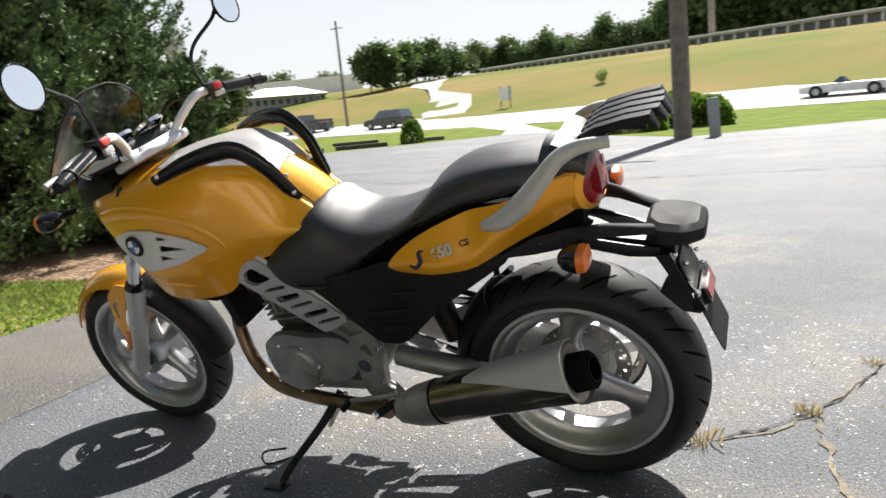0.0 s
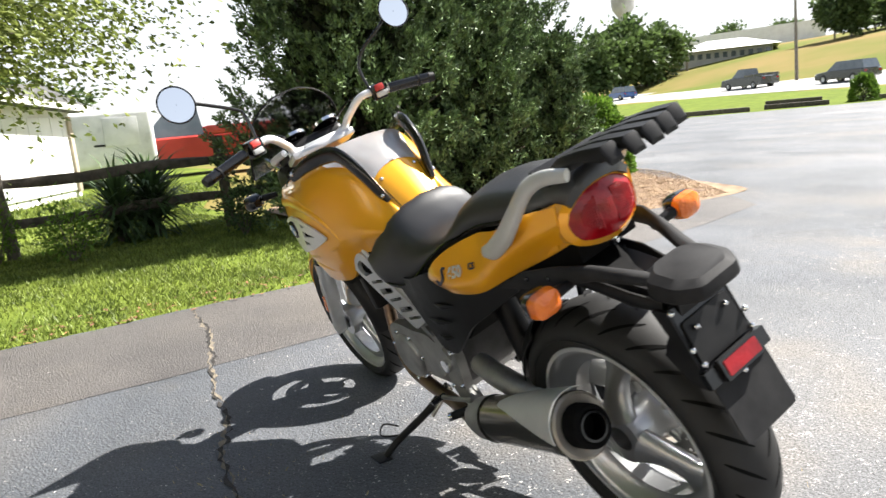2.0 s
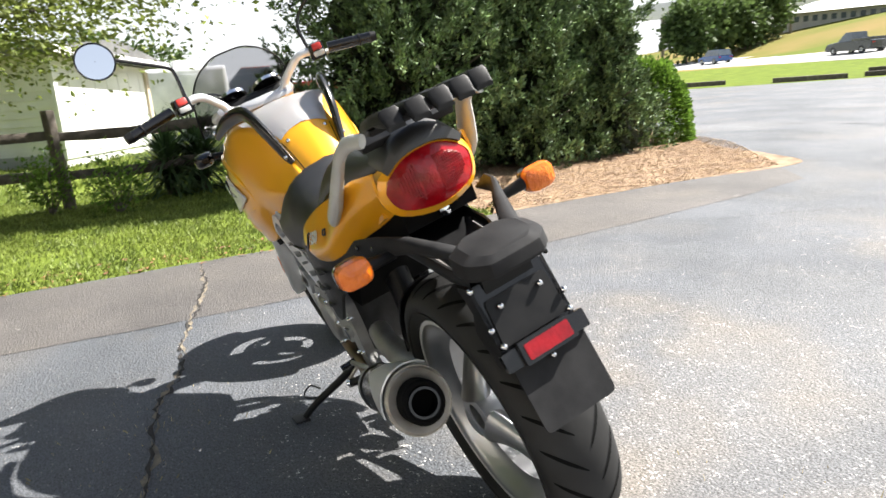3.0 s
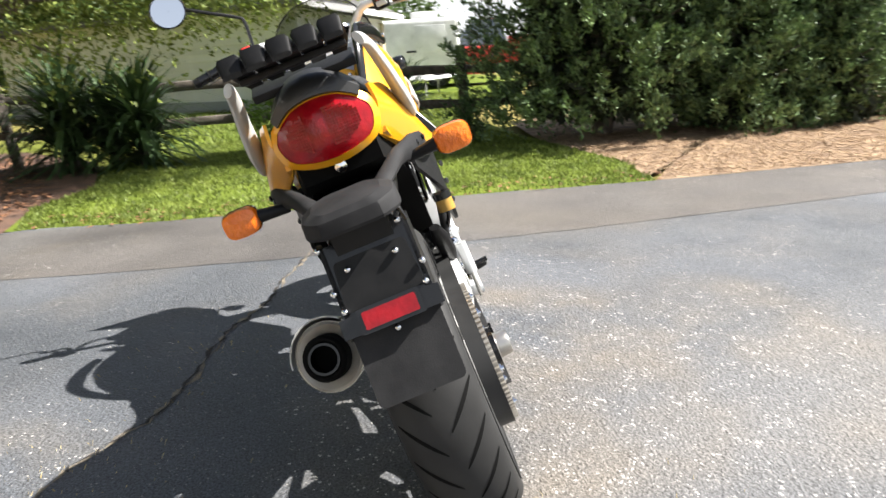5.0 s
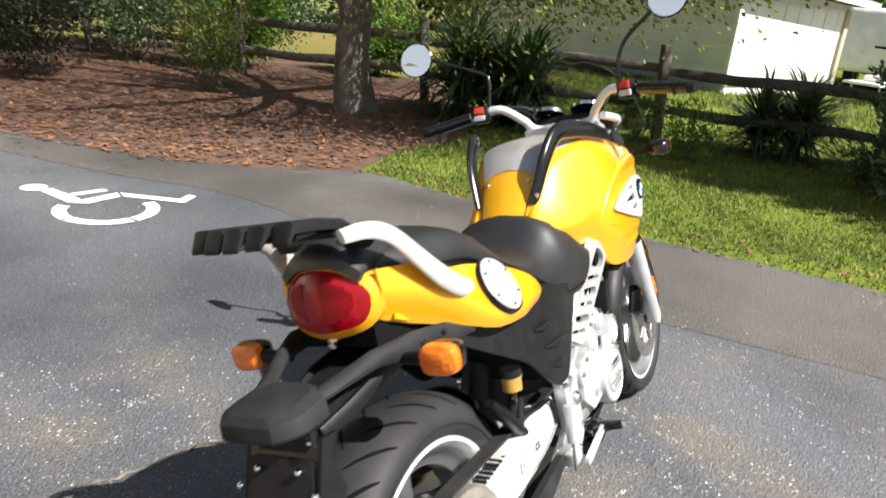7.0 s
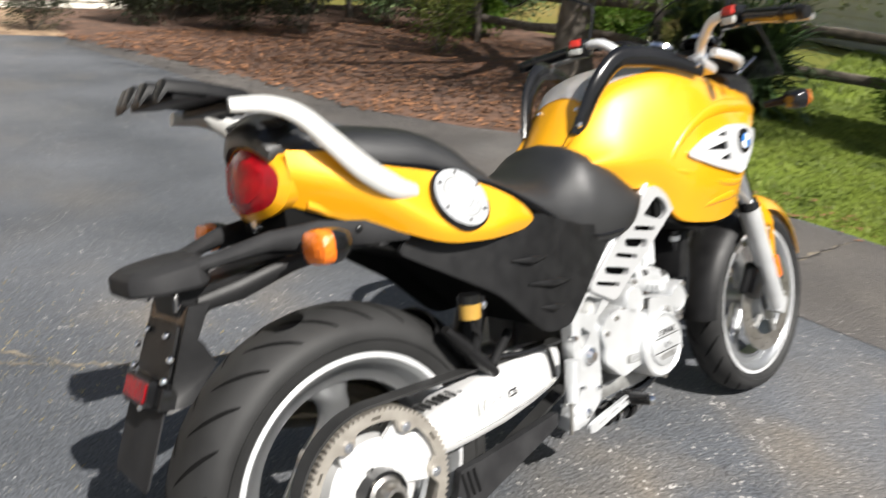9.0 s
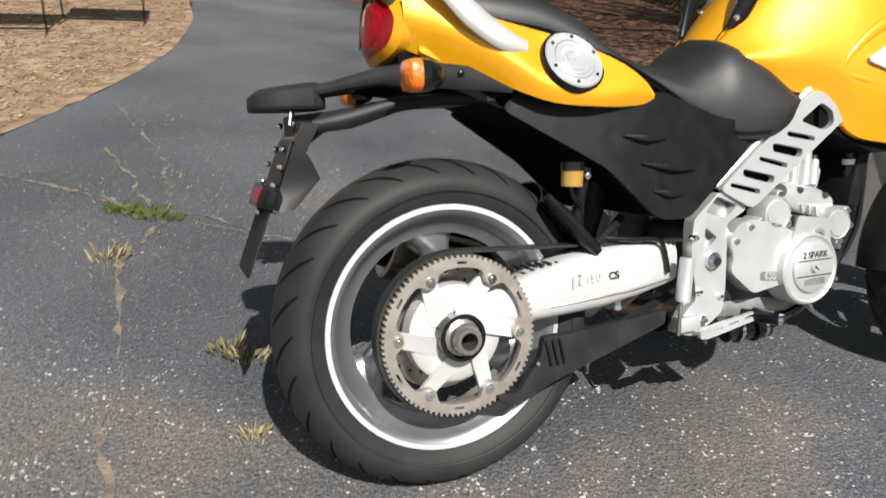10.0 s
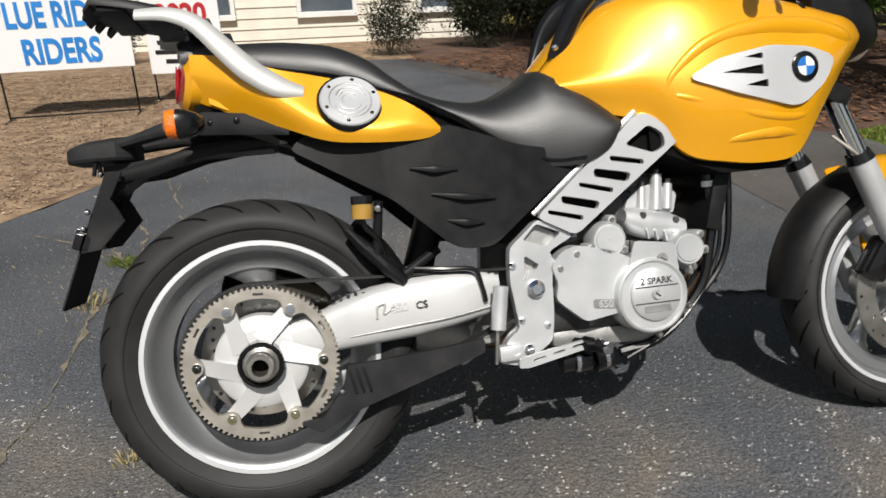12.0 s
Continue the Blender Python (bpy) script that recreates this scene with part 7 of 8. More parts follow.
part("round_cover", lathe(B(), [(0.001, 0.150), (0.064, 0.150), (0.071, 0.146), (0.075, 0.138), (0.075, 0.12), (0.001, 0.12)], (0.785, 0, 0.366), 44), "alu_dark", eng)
for k in range(7):
    a = 2 * math.pi * k / 7 + 0.3
    part("case_bolt", lathe(B(), [(0.001, 0.145), (0.005, 0.145), (0.007, 0.141), (0.007, 0.130), (0.001, 0.130)], (0.785 + 0.083 * math.cos(a), 0, 0.366 + 0.083 * math.sin(a)), 10), "chrome", eng)
# right side: winged clutch cover, round cover on it with its lettered disc
wing = rounded([(0.574, 0.447), (0.597, 0.474), (0.628, 0.483), (0.705, 0.466), (0.752, 0.440), (0.752, 0.345), (0.690, 0.336), (0.638, 0.328), (0.605, 0.356), (0.578, 0.379), (0.586, 0.410)], 0.012, 4)
cl = part("clutch_cover", plate(B(), wing, (), -0.150, -0.108), "alu", eng, "pale cast clutch cover")
part("cover_neck", plate(B(), rounded([(0.748, 0.480), (0.836, 0.468), (0.844, 0.38), (0.72, 0.38)], 0.008, 3), (), -0.156, -0.108), "alu", eng)
part("round_cover", lathe(B(), [(0.001, -0.161), (0.066, -0.161), (0.071, -0.166), (0.075, -0.163), (0.078, -0.150), (0.078, -0.11), (0.001, -0.11)], (0.777, 0, 0.367), 48), "alu", eng)
cd = part("cover_disc", lathe(B(), [(0.001, -0.169), (0.050, -0.169), (0.054, -0.166), (0.054, -0.158), (0.001, -0.158)], (0.783, 0, 0.370), 44), "alu", eng, "round cover disc with raised lettering")
for z, wd in ((0.386, 0.050), (0.353, 0.052)):
    part("disc_groove", box(B(), (0.783, -0.1692, z), (wd * 2 - 0.008, 0.0012, 0.0024)), "case_dark", cd)
part("filler_plug", lathe(B(), [(0.001, -0.174), (0.009, -0.175), (0.012, -0.170), (0.001, -0.168)], (0.783, 0, 0.370), 20), "alu", cd)
part("plug_slot", box(B(), (0.783, -0.1750, 0.370), (0.013, 0.001, 0.003), (0, 40, 0)), "case_dark", cd)
letters("2 SPARK", 0.0185, "case_dark", pose(0.783, -0.1694, 0.397, 90, 0, 0), cd, "cover_lettering", 0.0006, 0.0004)
part("cover_bar", box(B(), (0.783, -0.1694, 0.341), (0.056, 0.0016, 0.014), (0, 0, 0), 0.0006, 1), "alu_dark", cd)
part("level_plug", lathe(B(), [(0.001, -0.162), (0.010, -0.162), (0.013, -0.156), (0.001, -0.154)], (0.806, 0, 0.438), 16), "alu_dark", eng)
part("plug_slot", box(B(), (0.806, -0.1622, 0.438), (0.015, 0.001, 0.003), (0, 35, 0)), "case_dark", eng)
part("number_recess", plate(B(), rounded([(0.655, 0.372), (0.707, 0.366), (0.706, 0.347), (0.654, 0.353)], 0.006, 3), (), -0.1506, -0.149), "alu_dark", cl)
letters("650", 0.021, "alu", pose(0.681, -0.1508, 0.359, 90, 6, 0), cl, "cover_lettering", 0.0012, 0.0004)
for x, z, r, lugs in ((0.700, 0.487, 0.037, (75, 200, 325)), (0.871, 0.453, 0.036, (40, 285, 350))):
    sc = part("small_cover", lathe(B(), [(0.001, -0.150), (r * 0.74, -0.150), (r * 0.78, -0.146), (r * 0.84, -0.146), (r * 0.9, -0.149), (r, -0.142), (r, -0.10), (0.001, -0.10)], (x, 0, z), 32), "alu", eng, "round cast side cover with bolt lugs")
    for a in lugs:
        bx, bz = x + (r + 0.004) * math.cos(radians(a)), z + (r + 0.004) * math.sin(radians(a))
        part("lug", lathe(B(), [(0.001, -0.142), (0.008, -0.142), (0.0095, -0.138), (0.0095, -0.10), (0.001, -0.10)], (bx, 0, bz), 12), "alu", sc)
        part("lug_bolt", lathe(B(), [(0.001, -0.148), (0.0045, -0.148), (0.0055, -0.145), (0.0055, -0.140), (0.001, -0.140)], (bx, 0, bz), 10), "steel", sc)
part("dark_joint", box(B(), (0.752, -0.147, 0.468), (0.022, 0.010, 0.024), (0, 8, 0), 0.003), "case_dark", eng)
for bx, bz in ((0.628, 0.466), (0.592, 0.440), (0.868, 0.405), (0.862, 0.335), (0.792, 0.284)):
    part("case_bolt", lathe(B(), [(0.001, -0.156), (0.0045, -0.156), (0.006, -0.153), (0.006, -0.14), (0.001, -0.14)], (bx, 0, bz), 10), "steel", eng)
# barrel and head
bm = B()
box(bm, (0.79, 0, 0.52), (0.15, 0.15, 0.12), (0, 8, 0), 0.02)
cyl = part("cylinder", bm, "case_dark", bike, "dark cast engine barrel")
for k in range(4):
    part("fin", box(B(), (0.795 + k * 0.002, 0.01, 0.495 + k * 0.018), (0.16, 0.14, 0.006), (0, 8, 0), 0.002, 1), "alu_dark", cyl)
# rolled casting across the barrel, with ribs below and bolts
bm = B()
rings = []
for x, z, r in ((0.752, 0.528, 0.016), (0.768, 0.519, 0.028), (0.80, 0.509, 0.031), (0.85, 0.499, 0.030), (0.884, 0.492, 0.020)):
    rings.append([Vector((x + 0.16 * r * math.sin(t), -0.096 + 0.024 * math.cos(t), z + r * math.sin(t))) for t in np.linspace(0, 6.283, 21)[:-1]])
hc = part("head_casting", loft(bm, rings), "alu", bike, "pale ribbed cylinder head casting", 50)
for k in range(4):
    part("casting_rib", box(B(), (0.796 + k * 0.020, -0.119, 0.489 - k * 0.004), (0.004, 0.006, 0.022), (0, -12, 0), 0.0015), "alu", hc)
for x, z in ((0.790, 0.528), (0.862, 0.512)):
    part("casting_bolt", lathe(B(), [(0.001, -0.124), (0.005, -0.124), (0.007, -0.120), (0.007, -0.108), (0.001, -0.108)], (x, 0, z), 10), "case_dark", hc)
bm = box(B(), (0.812, 0.03, 0.590), (0.12, 0.13, 0.06), (0, 8, 0), 0.022, 3)
ch = part("cylinder_head", bm, "alu_dark", bike, "cast cylinder head")
# cluster of upright bosses on the head's right face
HEAD = rounded([(0.764, 0.540), (0.772, 0.562), (0.798, 0.583), (0.822, 0.590), (0.866, 0.580), (0.884, 0.566), (0.874, 0.526), (0.82, 0.530)], 0.006, 3)
part("head_face", plate(B(), HEAD, (), -0.086, -0.03), "alu", ch, "pale cast head side")
for x0, x1, z1, r in ((0.800, 0.806, 0.585, 0.011), (0.832, 0.841, 0.610, 0.014), (0.858, 0.866, 0.588, 0.011)):
    part("head_boss", rod(B(), (x0, -0.088, 0.535), (x1, -0.084, z1), r, 14, r * 0.9), "alu", ch)
    part("boss_bolt", rod(B(), (x1, -0.084, z1), (x1 + 0.002, -0.083, z1 + 0.010), 0.006, 8), "steel", ch)
for k in range(4):
    part("head_rib", box(B(), (0.765 + k * 0.022, 0.082, 0.545), (0.008, 0.02, 0.055), (0, 8, 0), 0.003), "alu_dark", ch)
part("radiator", box(B(), (0.965, 0, 0.56), (0.035, 0.24, 0.16), (0, 14, 0), 0.008), "plastic", bike)
part("sump_guard", box(B(), (0.70, 0, 0.285), (0.24, 0.2, 0.04), (0, 3, 0), 0.015), "alu_dark", bike)
for r, line in ((0.011, [(0.950, -0.10, 0.600), (0.955, -0.10, 0.516), (0.943, -0.10, 0.444), (0.923, -0.10, 0.374), (0.868, -0.10, 0.307), (0.808, -0.10, 0.262), (0.73, -0.09, 0.245)]),
                (0.0045, [(0.975, -0.10, 0.600), (0.972, -0.10, 0.488), (0.956, -0.10, 0.417), (0.91, -0.105, 0.345), (0.84, -0.11, 0.282), (0.74, -0.10, 0.232)]),
                (0.007, [(0.998, -0.10, 0.600), (0.996, -0.10, 0.540), (0.987, -0.10, 0.46), (0.965, -0.10, 0.402), (0.914, -0.10, 0.348), (0.86, -0.08, 0.320)]),
                (0.005, [(0.966, -0.06, 0.620), (0.966, -0.07, 0.52), (0.950, -0.08, 0.43), (0.90, -0.07, 0.36)])):
    part("hose", tube(B(), line, r, 8, 24), "gloss", bike)
part("hose_clip", lathe(B(), [(0.0115, -0.006), (0.014, -0.006), (0.014, 0.006), (0.0115, 0.006)], (0.951, -0.10, 0.580), 14, True, Matrix.Rotation(radians(90), 4, "X")), "white", bike)

# ---- exhaust ----
part("header_pipe", tube(B(), [(0.87, 0.02, 0.58), (0.965, 0.03, 0.555), (1.020, 0.04, 0.48), (1.015, 0.06, 0.40), (0.975, 0.085, 0.325), (0.90, 0.11, 0.272), (0.78, 0.122, 0.252), (0.62, 0.135, 0.248), (0.50, 0.156, 0.260)], [0.020, 0.020, 0.020, 0.020, 0.020, 0.020, 0.021, 0.021, 0.024], 14), "header", bike, "heat-browned exhaust header pipe")
M0, M1 = Vector((0.47, 0.160, 0.268)), Vector((-0.042, 0.176, 0.452))
ux = (M1 - M0).normalized()
uy = Vector((0, 1, 0)) - ux * ux.y
uy.normalize()
uz = uy.cross(ux)


def muff(u, r, squash=1.0, n=28):
    c = M0.lerp(M1, u)
    return [c + uy * r * math.cos(a) * squash + uz * r * math.sin(a) for a in np.linspace(0, 6.283, n + 1)[:-1]]


muf = part("muffler", loft(B(), [muff(u, r, 0.92) for u, r in ((0, 0.028), (0.05, 0.038), (0.14, 0.053), (0.30, 0.060), (0.62, 0.064), (0.86, 0.066), (0.92, 0.066))]), "exhaust", bike, "polished stainless muffler")
part("front_shield", loft(B(), [muff(u, r, 0.92) for u, r in ((0.03, 0.040), (0.14, 0.0565), (0.27, 0.0625))], False), "alu_dark", muf)
part("end_cap", loft(B(), [muff(u, r, 0.95) for u, r in ((0.86, 0.0670), (0.92, 0.0690), (0.97, 0.0710), (0.985, 0.0710), (0.985, 0.0690), (0.96, 0.068))], False), "exhaust", muf, "grey bell-shaped muffler end")
part("end_ring", loft(B(), [muff(u, r, 0.95) for u, r in ((0.95, 0.0695), (0.988, 0.0695), (0.994, 0.064), (0.985, 0.047), (0.95, 0.045))], False), "pulley", muf, "tan heat-tinted end ring")
part("outlet", loft(B(), [muff(u, r, 0.95) for u, r in ((0.94, 0.046), (1.03, 0.046), (1.065, 0.045), (1.075, 0.040), (1.075, 0.034), (1.03, 0.032), (0.99, 0.032))]), "dark", muf, "black muffler outlet")
bm = B()
loft(bm, [muff(1.0, 0.033, 1), muff(1.08, 0.031, 1), muff(1.08, 0.026, 1), muff(1.0, 0.026, 1)], False)
part("tail_pipe", bm, "gloss", muf)
# outer heat shield over the rear half
bm = B()
rows = []
for u in np.linspace(0.48, 1.0, 11):
    c = M0.lerp(M1, u)
    low, high = np.interp(u, [0.48, 1.0], [62, 2]), np.interp(u, [0.48, 0.6, 1.0], [74, 100, 128])
    rows.append([bm.verts.new(c + (uy * math.cos(a) * 0.95 + uz * math.sin(a)) * (0.067 + 0.014 * (u - 0.48) / 0.52)) for a in np.linspace(radians(low), radians(high), 13)])
for a, b in zip(rows, rows[1:]):
    for i in range(12):
        bm.faces.new((a[i], a[i + 1], b[i + 1], b[i]))
bmesh.ops.recalc_face_normals(bm, faces=bm.faces)
bmesh.ops.solidify(bm, geom=bm.faces[:], thickness=0.003)
part("heat_shield", bm, "rail", muf, "grey pressed heat shield")

# ---- swing arm, guard, brake fluid ----
bm = B()
rings = []
for x, z, h, w in ((0.06, 0.352, 0.036, 0.024), (0.125, 0.362, 0.042, 0.030), (0.17, 0.374, 0.050, 0.045), (0.22, 0.383, 0.056, 0.052), (0.30, 0.392, 0.060, 0.054), (0.38, 0.400, 0.056, 0.050), (0.445, 0.404, 0.046, 0.044), (0.475, 0.404, 0.040, 0.034)):
    rings.append([Vector((x, -0.080 + w * math.copysign(abs(math.cos(t)) ** 0.55, math.cos(t)), z + h * math.copysign(abs(math.sin(t)) ** 0.6, math.sin(t)))) for t in np.linspace(0, 6.283, 29)[:-1]])
sw = part("swing_arm", loft(bm, rings), "pale_cast", bike, "pale cast single-sided swing arm", 50)
part("arm_seam", tube(B(), [(0.17, -0.1225, 0.350), (0.25, -0.1330, 0.358), (0.36, -0.1315, 0.366), (0.45, -0.1235, 0.378)], 0.0022, 6), "alu_dark", sw)
part("arm_emblem", tube(B(), [(0.224, -0.1345, 0.382), (0.226, -0.1345, 0.404), (0.240, -0.1345, 0.408), (0.238, -0.1345, 0.390), (0.250, -0.1345, 0.396)], 0.0025, 6), "rail", sw)
letters("650", 0.022, "silver_paint", pose(0.268, -0.1350, 0.398, 90, -3, 0), sw, "arm_lettering", 0.0008, 0.0010)
letters("CS", 0.020, "plastic_grey", pose(0.312, -0.1350, 0.398, 90, -3, 0), sw, "arm_lettering", 0.0006, 0.0004)
part("arm_left", tube(B(), [(0.47, 0.085, 0.395), (0.36, 0.095, 0.385), (0.26, 0.07, 0.36), (0.22, -0.06, 0.36)], [0.030, 0.032, 0.032, 0.034], 12), "alu_dark", bike)
GUARD = rounded([(0.060, 0.200), (0.105, 0.205), (0.150, 0.262), (0.158, 0.300), (0.215, 0.300), (0.37, 0.312), (0.43, 0.318), (0.428, 0.290), (0.37, 0.272), (0.175, 0.212), (0.10, 0.178)], 0.008, 3)
gd = part("belt_guard", plate(B(), GUARD, (), -0.138, -0.122), "plastic_grey", bike, "grey plastic lower belt guard")
for k in range(3):
    part("guard_rib", box(B(), (0.166 + k * 0.014, -0.141, 0.270), (0.005, 0.006, 0.05), (0, -12, 0), 0.002), "plastic", gd)
part("guard_screw", ball(B(), (0.145, -0.140, 0.252), (0.005, 0.003, 0.005), u=8, v=6), "chrome", gd)
res = part("brake_reservoir", rod(B(), (0.212, -0.152, 0.574), (0.214, -0.152, 0.604), 0.0195, 20), "fluid", bike, "amber translucent brake fluid reservoir")
part("lid", rod(B(), (0.214, -0.152, 0.602), (0.2145, -0.152, 0.617), 0.021, 20), "gloss", res)
part("brake_hose", tube(B(), [(0.212, -0.152, 0.574), (0.218, -0.148, 0.555), (0.238, -0.14, 0.535), (0.25, -0.12, 0.50)], 0.005, 8), "gloss", bike)
part("reservoir_stay", rod(B(), (0.246, -0.146, 0.605), (0.235, -0.125, 0.50), 0.009), "plastic", bike)
part("stay_bolt", ball(B(), (0.243, -0.156, 0.592), (0.008, 0.006, 0.008)), "chrome", bike)
bm = tube(B(), [(0.185, -0.11, 0.555), (0.215, -0.115, 0.52), (0.255, -0.118, 0.475), (0.285, -0.12, 0.445)], [0.012, 0.020, 0.020, 0.014], 10, 0, 0.7)
rod(bm, (0.285, -0.115, 0.458), (0.36, -0.09, 0.50), 0.010)
part("brake_stay", bm, "plastic", bike)
part("brake_line", tube(B(), [(0.29, -0.11, 0.47), (0.36, -0.125, 0.462), (0.42, -0.128, 0.455), (0.435, -0.13, 0.42), (0.44, -0.13, 0.39)], 0.005, 8), "gloss", bike)
part("shock", rod(B(), (0.32, 0.02, 0.42), (0.40, 0.0, 0.66), 0.032, 16), "plastic", bike)

# ---- controls ----
for s, px in ((1, 0.47), (-1, 0.61)):
    pg = part("foot_peg", tube(B(), [(px, s * 0.145, 0.288), (px + 0.02, s * 0.17, 0.286), (px + 0.042, s * 0.205, 0.284)], [0.011, 0.0125, 0.012], 10), "plastic", bike, "rubber-topped foot peg")
    part("peg_end", rod(B(), (px + 0.042, s * 0.205, 0.284), (px + 0.047, s * 0.212, 0.284), 0.012, 14), "chrome", pg)
    part("peg_mount", box(B(), (0.478, s * 0.140, 0.285), (0.05, 0.03, 0.032), (0, 0, 0), 0.008), "alu", bike)
part("brake_pedal", plate(B(), rounded([(0.485, 0.258), (0.505, 0.256), (0.640, 0.282), (0.637, 0.300), (0.53, 0.284), (0.488, 0.276)], 0.006, 3), [rounded([(x, 0.268 + (x - 0.52) * 0.2), (x + 0.026, 0.273 + (x - 0.52) * 0.2), (x + 0.026, 0.278 + (x - 0.52) * 0.2), (x, 0.273 + (x - 0.52) * 0.2)], 0.002, 2) for x in (0.515, 0.555, 0.595)], -0.172, -0.164), "alu", bike, "slotted aluminium brake pedal")
part("pedal_tip", rod(B(), (0.625, -0.165, 0.296), (0.632, -0.215, 0.298), 0.008), "gloss", bike)
part("master_cylinder", rod(B(), (0.453, -0.158, 0.336), (0.466, -0.156, 0.420), 0.015, 14), "alu", bike)
part("pedal_rod", rod(B(), (0.453, -0.156, 0.345), (0.445, -0.156, 0.268), 0.004), "steel", bike)
for x0, r in ((0.585, 0.022), (0.61, 0.026), (0.655, 0.029)):
    part("oil_filter", rod(B(), (x0, -0.125, 0.248), (x0 + 0.035, -0.125, 0.252), r, 20), "gloss", bike)
part("filter_band", rod(B(), (0.612, -0.125, 0.251), (0.620, -0.125, 0.251), 0.028, 24), "chrome", bike)
part("filter_band", rod(B(), (0.672, -0.125, 0.253), (0.680, -0.125, 0.254), 0.031, 24), "chrome", bike)
part("pedal_link", box(B(), (0.405, -0.10, 0.282), (0.05, 0.02, 0.018), (0, -30, 0), 0.004), "alu_dark", bike)
gl = part("gear_lever", tube(B(), [(0.47, 0.15, 0.315), (0.54, 0.158, 0.300), (0.62, 0.165, 0.285)], 0.007, 8), "alu_dark", bike)
part("lever_rubber", rod(B(), (0.62, 0.155, 0.285), (0.622, 0.20, 0.282), 0.009), "gloss", gl)
st = part("side_stand", tube(B(), [(0.684, 0.105, 0.262), (0.72, 0.19, 0.210), (0.772, 0.29, 0.155), (0.794, 0.338, 0.122)], [0.016, 0.012, 0.011, 0.010], 10), "plastic", bike, "black steel side stand")
part("stand_foot", box(B(), (0.800, 0.352, 0.1215), (0.06, 0.045, 0.006), (18.0, 0, 0), 0.002), "plastic", st)
part("stand_spring", rod(B(), (0.665, 0.11, 0.268), (0.70, 0.185, 0.20), 0.006), "steel", st)
part("stand_tang", tube(B(), [(0.765, 0.272, 0.165), (0.85, 0.31, 0.155), (0.88, 0.28, 0.165), (0.81, 0.26, 0.173)], 0.003, 6), "plastic", st)

# ---- front end ----
FT, FB = Vector((1.175, 0, 0.93)), Vector((1.456, 0, 0.288))
for s in (1, -1):
    o = Vector((0, s * 0.102, 0))
    lg = part("fork_leg", tube(B(), [FB + o, FB.lerp(FT, 0.2) + o, FB.lerp(FT, 0.49) + o], [0.026, 0.027, 0.029], 16), "alu", bike, "pale cast fork lower leg")
    part("stanchion", rod(B(), FB.lerp(FT, 0.47) + o, FT + o, 0.0205, 18), "chrome", bike, "chromed fork tube")
    part("dust_seal", rod(B(), FB.lerp(FT, 0.485) + o, FB.lerp(FT, 0.515) + o, 0.031, 18, 0.026), "gloss", lg)
    part("axle_clamp", box(B(), (FHUB.x - 0.005, s * 0.100, FHUB.z - 0.004), (0.055, 0.04, 0.055), (0, 22, 0), 0.012), "alu", lg)
    part("reflector", box(B(), FB.lerp(FT, 0.19) + o + Vector((0.022, s * 0.024, 0)), (0.02, 0.008, 0.07), (0, -22, 0), 0.003), "orange", lg, "small amber fork reflector")
part("axle", rod(B(), (FHUB.x, -0.115, FHUB.z), (FHUB.x, 0.115, FHUB.z), 0.011), "steel", bike)
part("lower_clamp", box(B(), FB.lerp(FT, 0.72), (0.07, 0.25, 0.045), (0, 22, 0), 0.012), "plastic", bike)
part("caliper", box(B(), (FHUB.x - 0.10, -0.078, FHUB.z + 0.085), (0.055, 0.05, 0.10), (0, 35, 0), 0.012), "gloss", bike, "black front brake caliper")
part("brake_hose", tube(B(), [(FHUB.x - 0.09, -0.085, FHUB.z + 0.13), (FHUB.x - 0.10, -0.105, 0.52), (FHUB.x - 0.16, -0.118, 0.60), (FHUB.x - 0.22, -0.10, 0.66)], 0.004, 8), "pulley", bike)


def arc_shell(bm, c, r, w, a0, a1, thick, drop=0.5, n=22, m=9, taper=(1, 1)):
    rows = []
    for k in range(n + 1):
        t = k / n
        a = radians(a0 + (a1 - a0) * t)
        ww = w * (taper[0] + (taper[1] - taper[0]) * t)
        rows.append([bm.verts.new(c + Vector(((r - drop * ww * (1 - math.cos(q * 1.35))) * math.cos(a), ww * math.sin(q * 1.35) / math.sin(1.35), (r - drop * ww * (1 - math.cos(q * 1.35))) * math.sin(a)))) for q in np.linspace(-1, 1, m)])
    for p, q in zip(rows, rows[1:]):
        for i in range(m - 1):
            bm.faces.new((p[i], p[i + 1], q[i + 1], q[i]))
    bmesh.ops.recalc_face_normals(bm, faces=bm.faces)
    bmesh.ops.solidify(bm, geom=bm.faces[:], thickness=thick)
    return bm


part("front_fender", arc_shell(B(), FHUB, 0.322, 0.076, 18, 108, 0.004, 0.9, taper=(0.55, 1.0)), "paint", bike, "glossy yellow front mudguard")
part("rear_fender", arc_shell(B(), FHUB, 0.318, 0.072, 106, 178, 0.004, 0.8, taper=(1.0, 0.85)), "plastic", bike, "matt black inner front mudguard")
for s in (1, -1):
    o = rounded([(1.366, 0.588), (1.436, 0.595), (1.491, 0.543), (1.498, 0.423), (1.484, 0.348), (1.472, 0.348), (1.461, 0.453), (1.421, 0.523)], 0.02, 3)
    h = [rounded([(1.451, 0.538), (1.481, 0.518), (1.476, 0.458), (1.461, 0.498)], 0.008, 3)]
    part("fender_stay", plate(B(), o, h, s * 0.083 - 0.003, s * 0.083 + 0.003), "paint", bike)

part("hugger", arc_shell(B(), HUB, 0.334, 0.084, 8, 50, 0.004, 0.7), "plastic", bike, "black plastic rear wheel hugger")

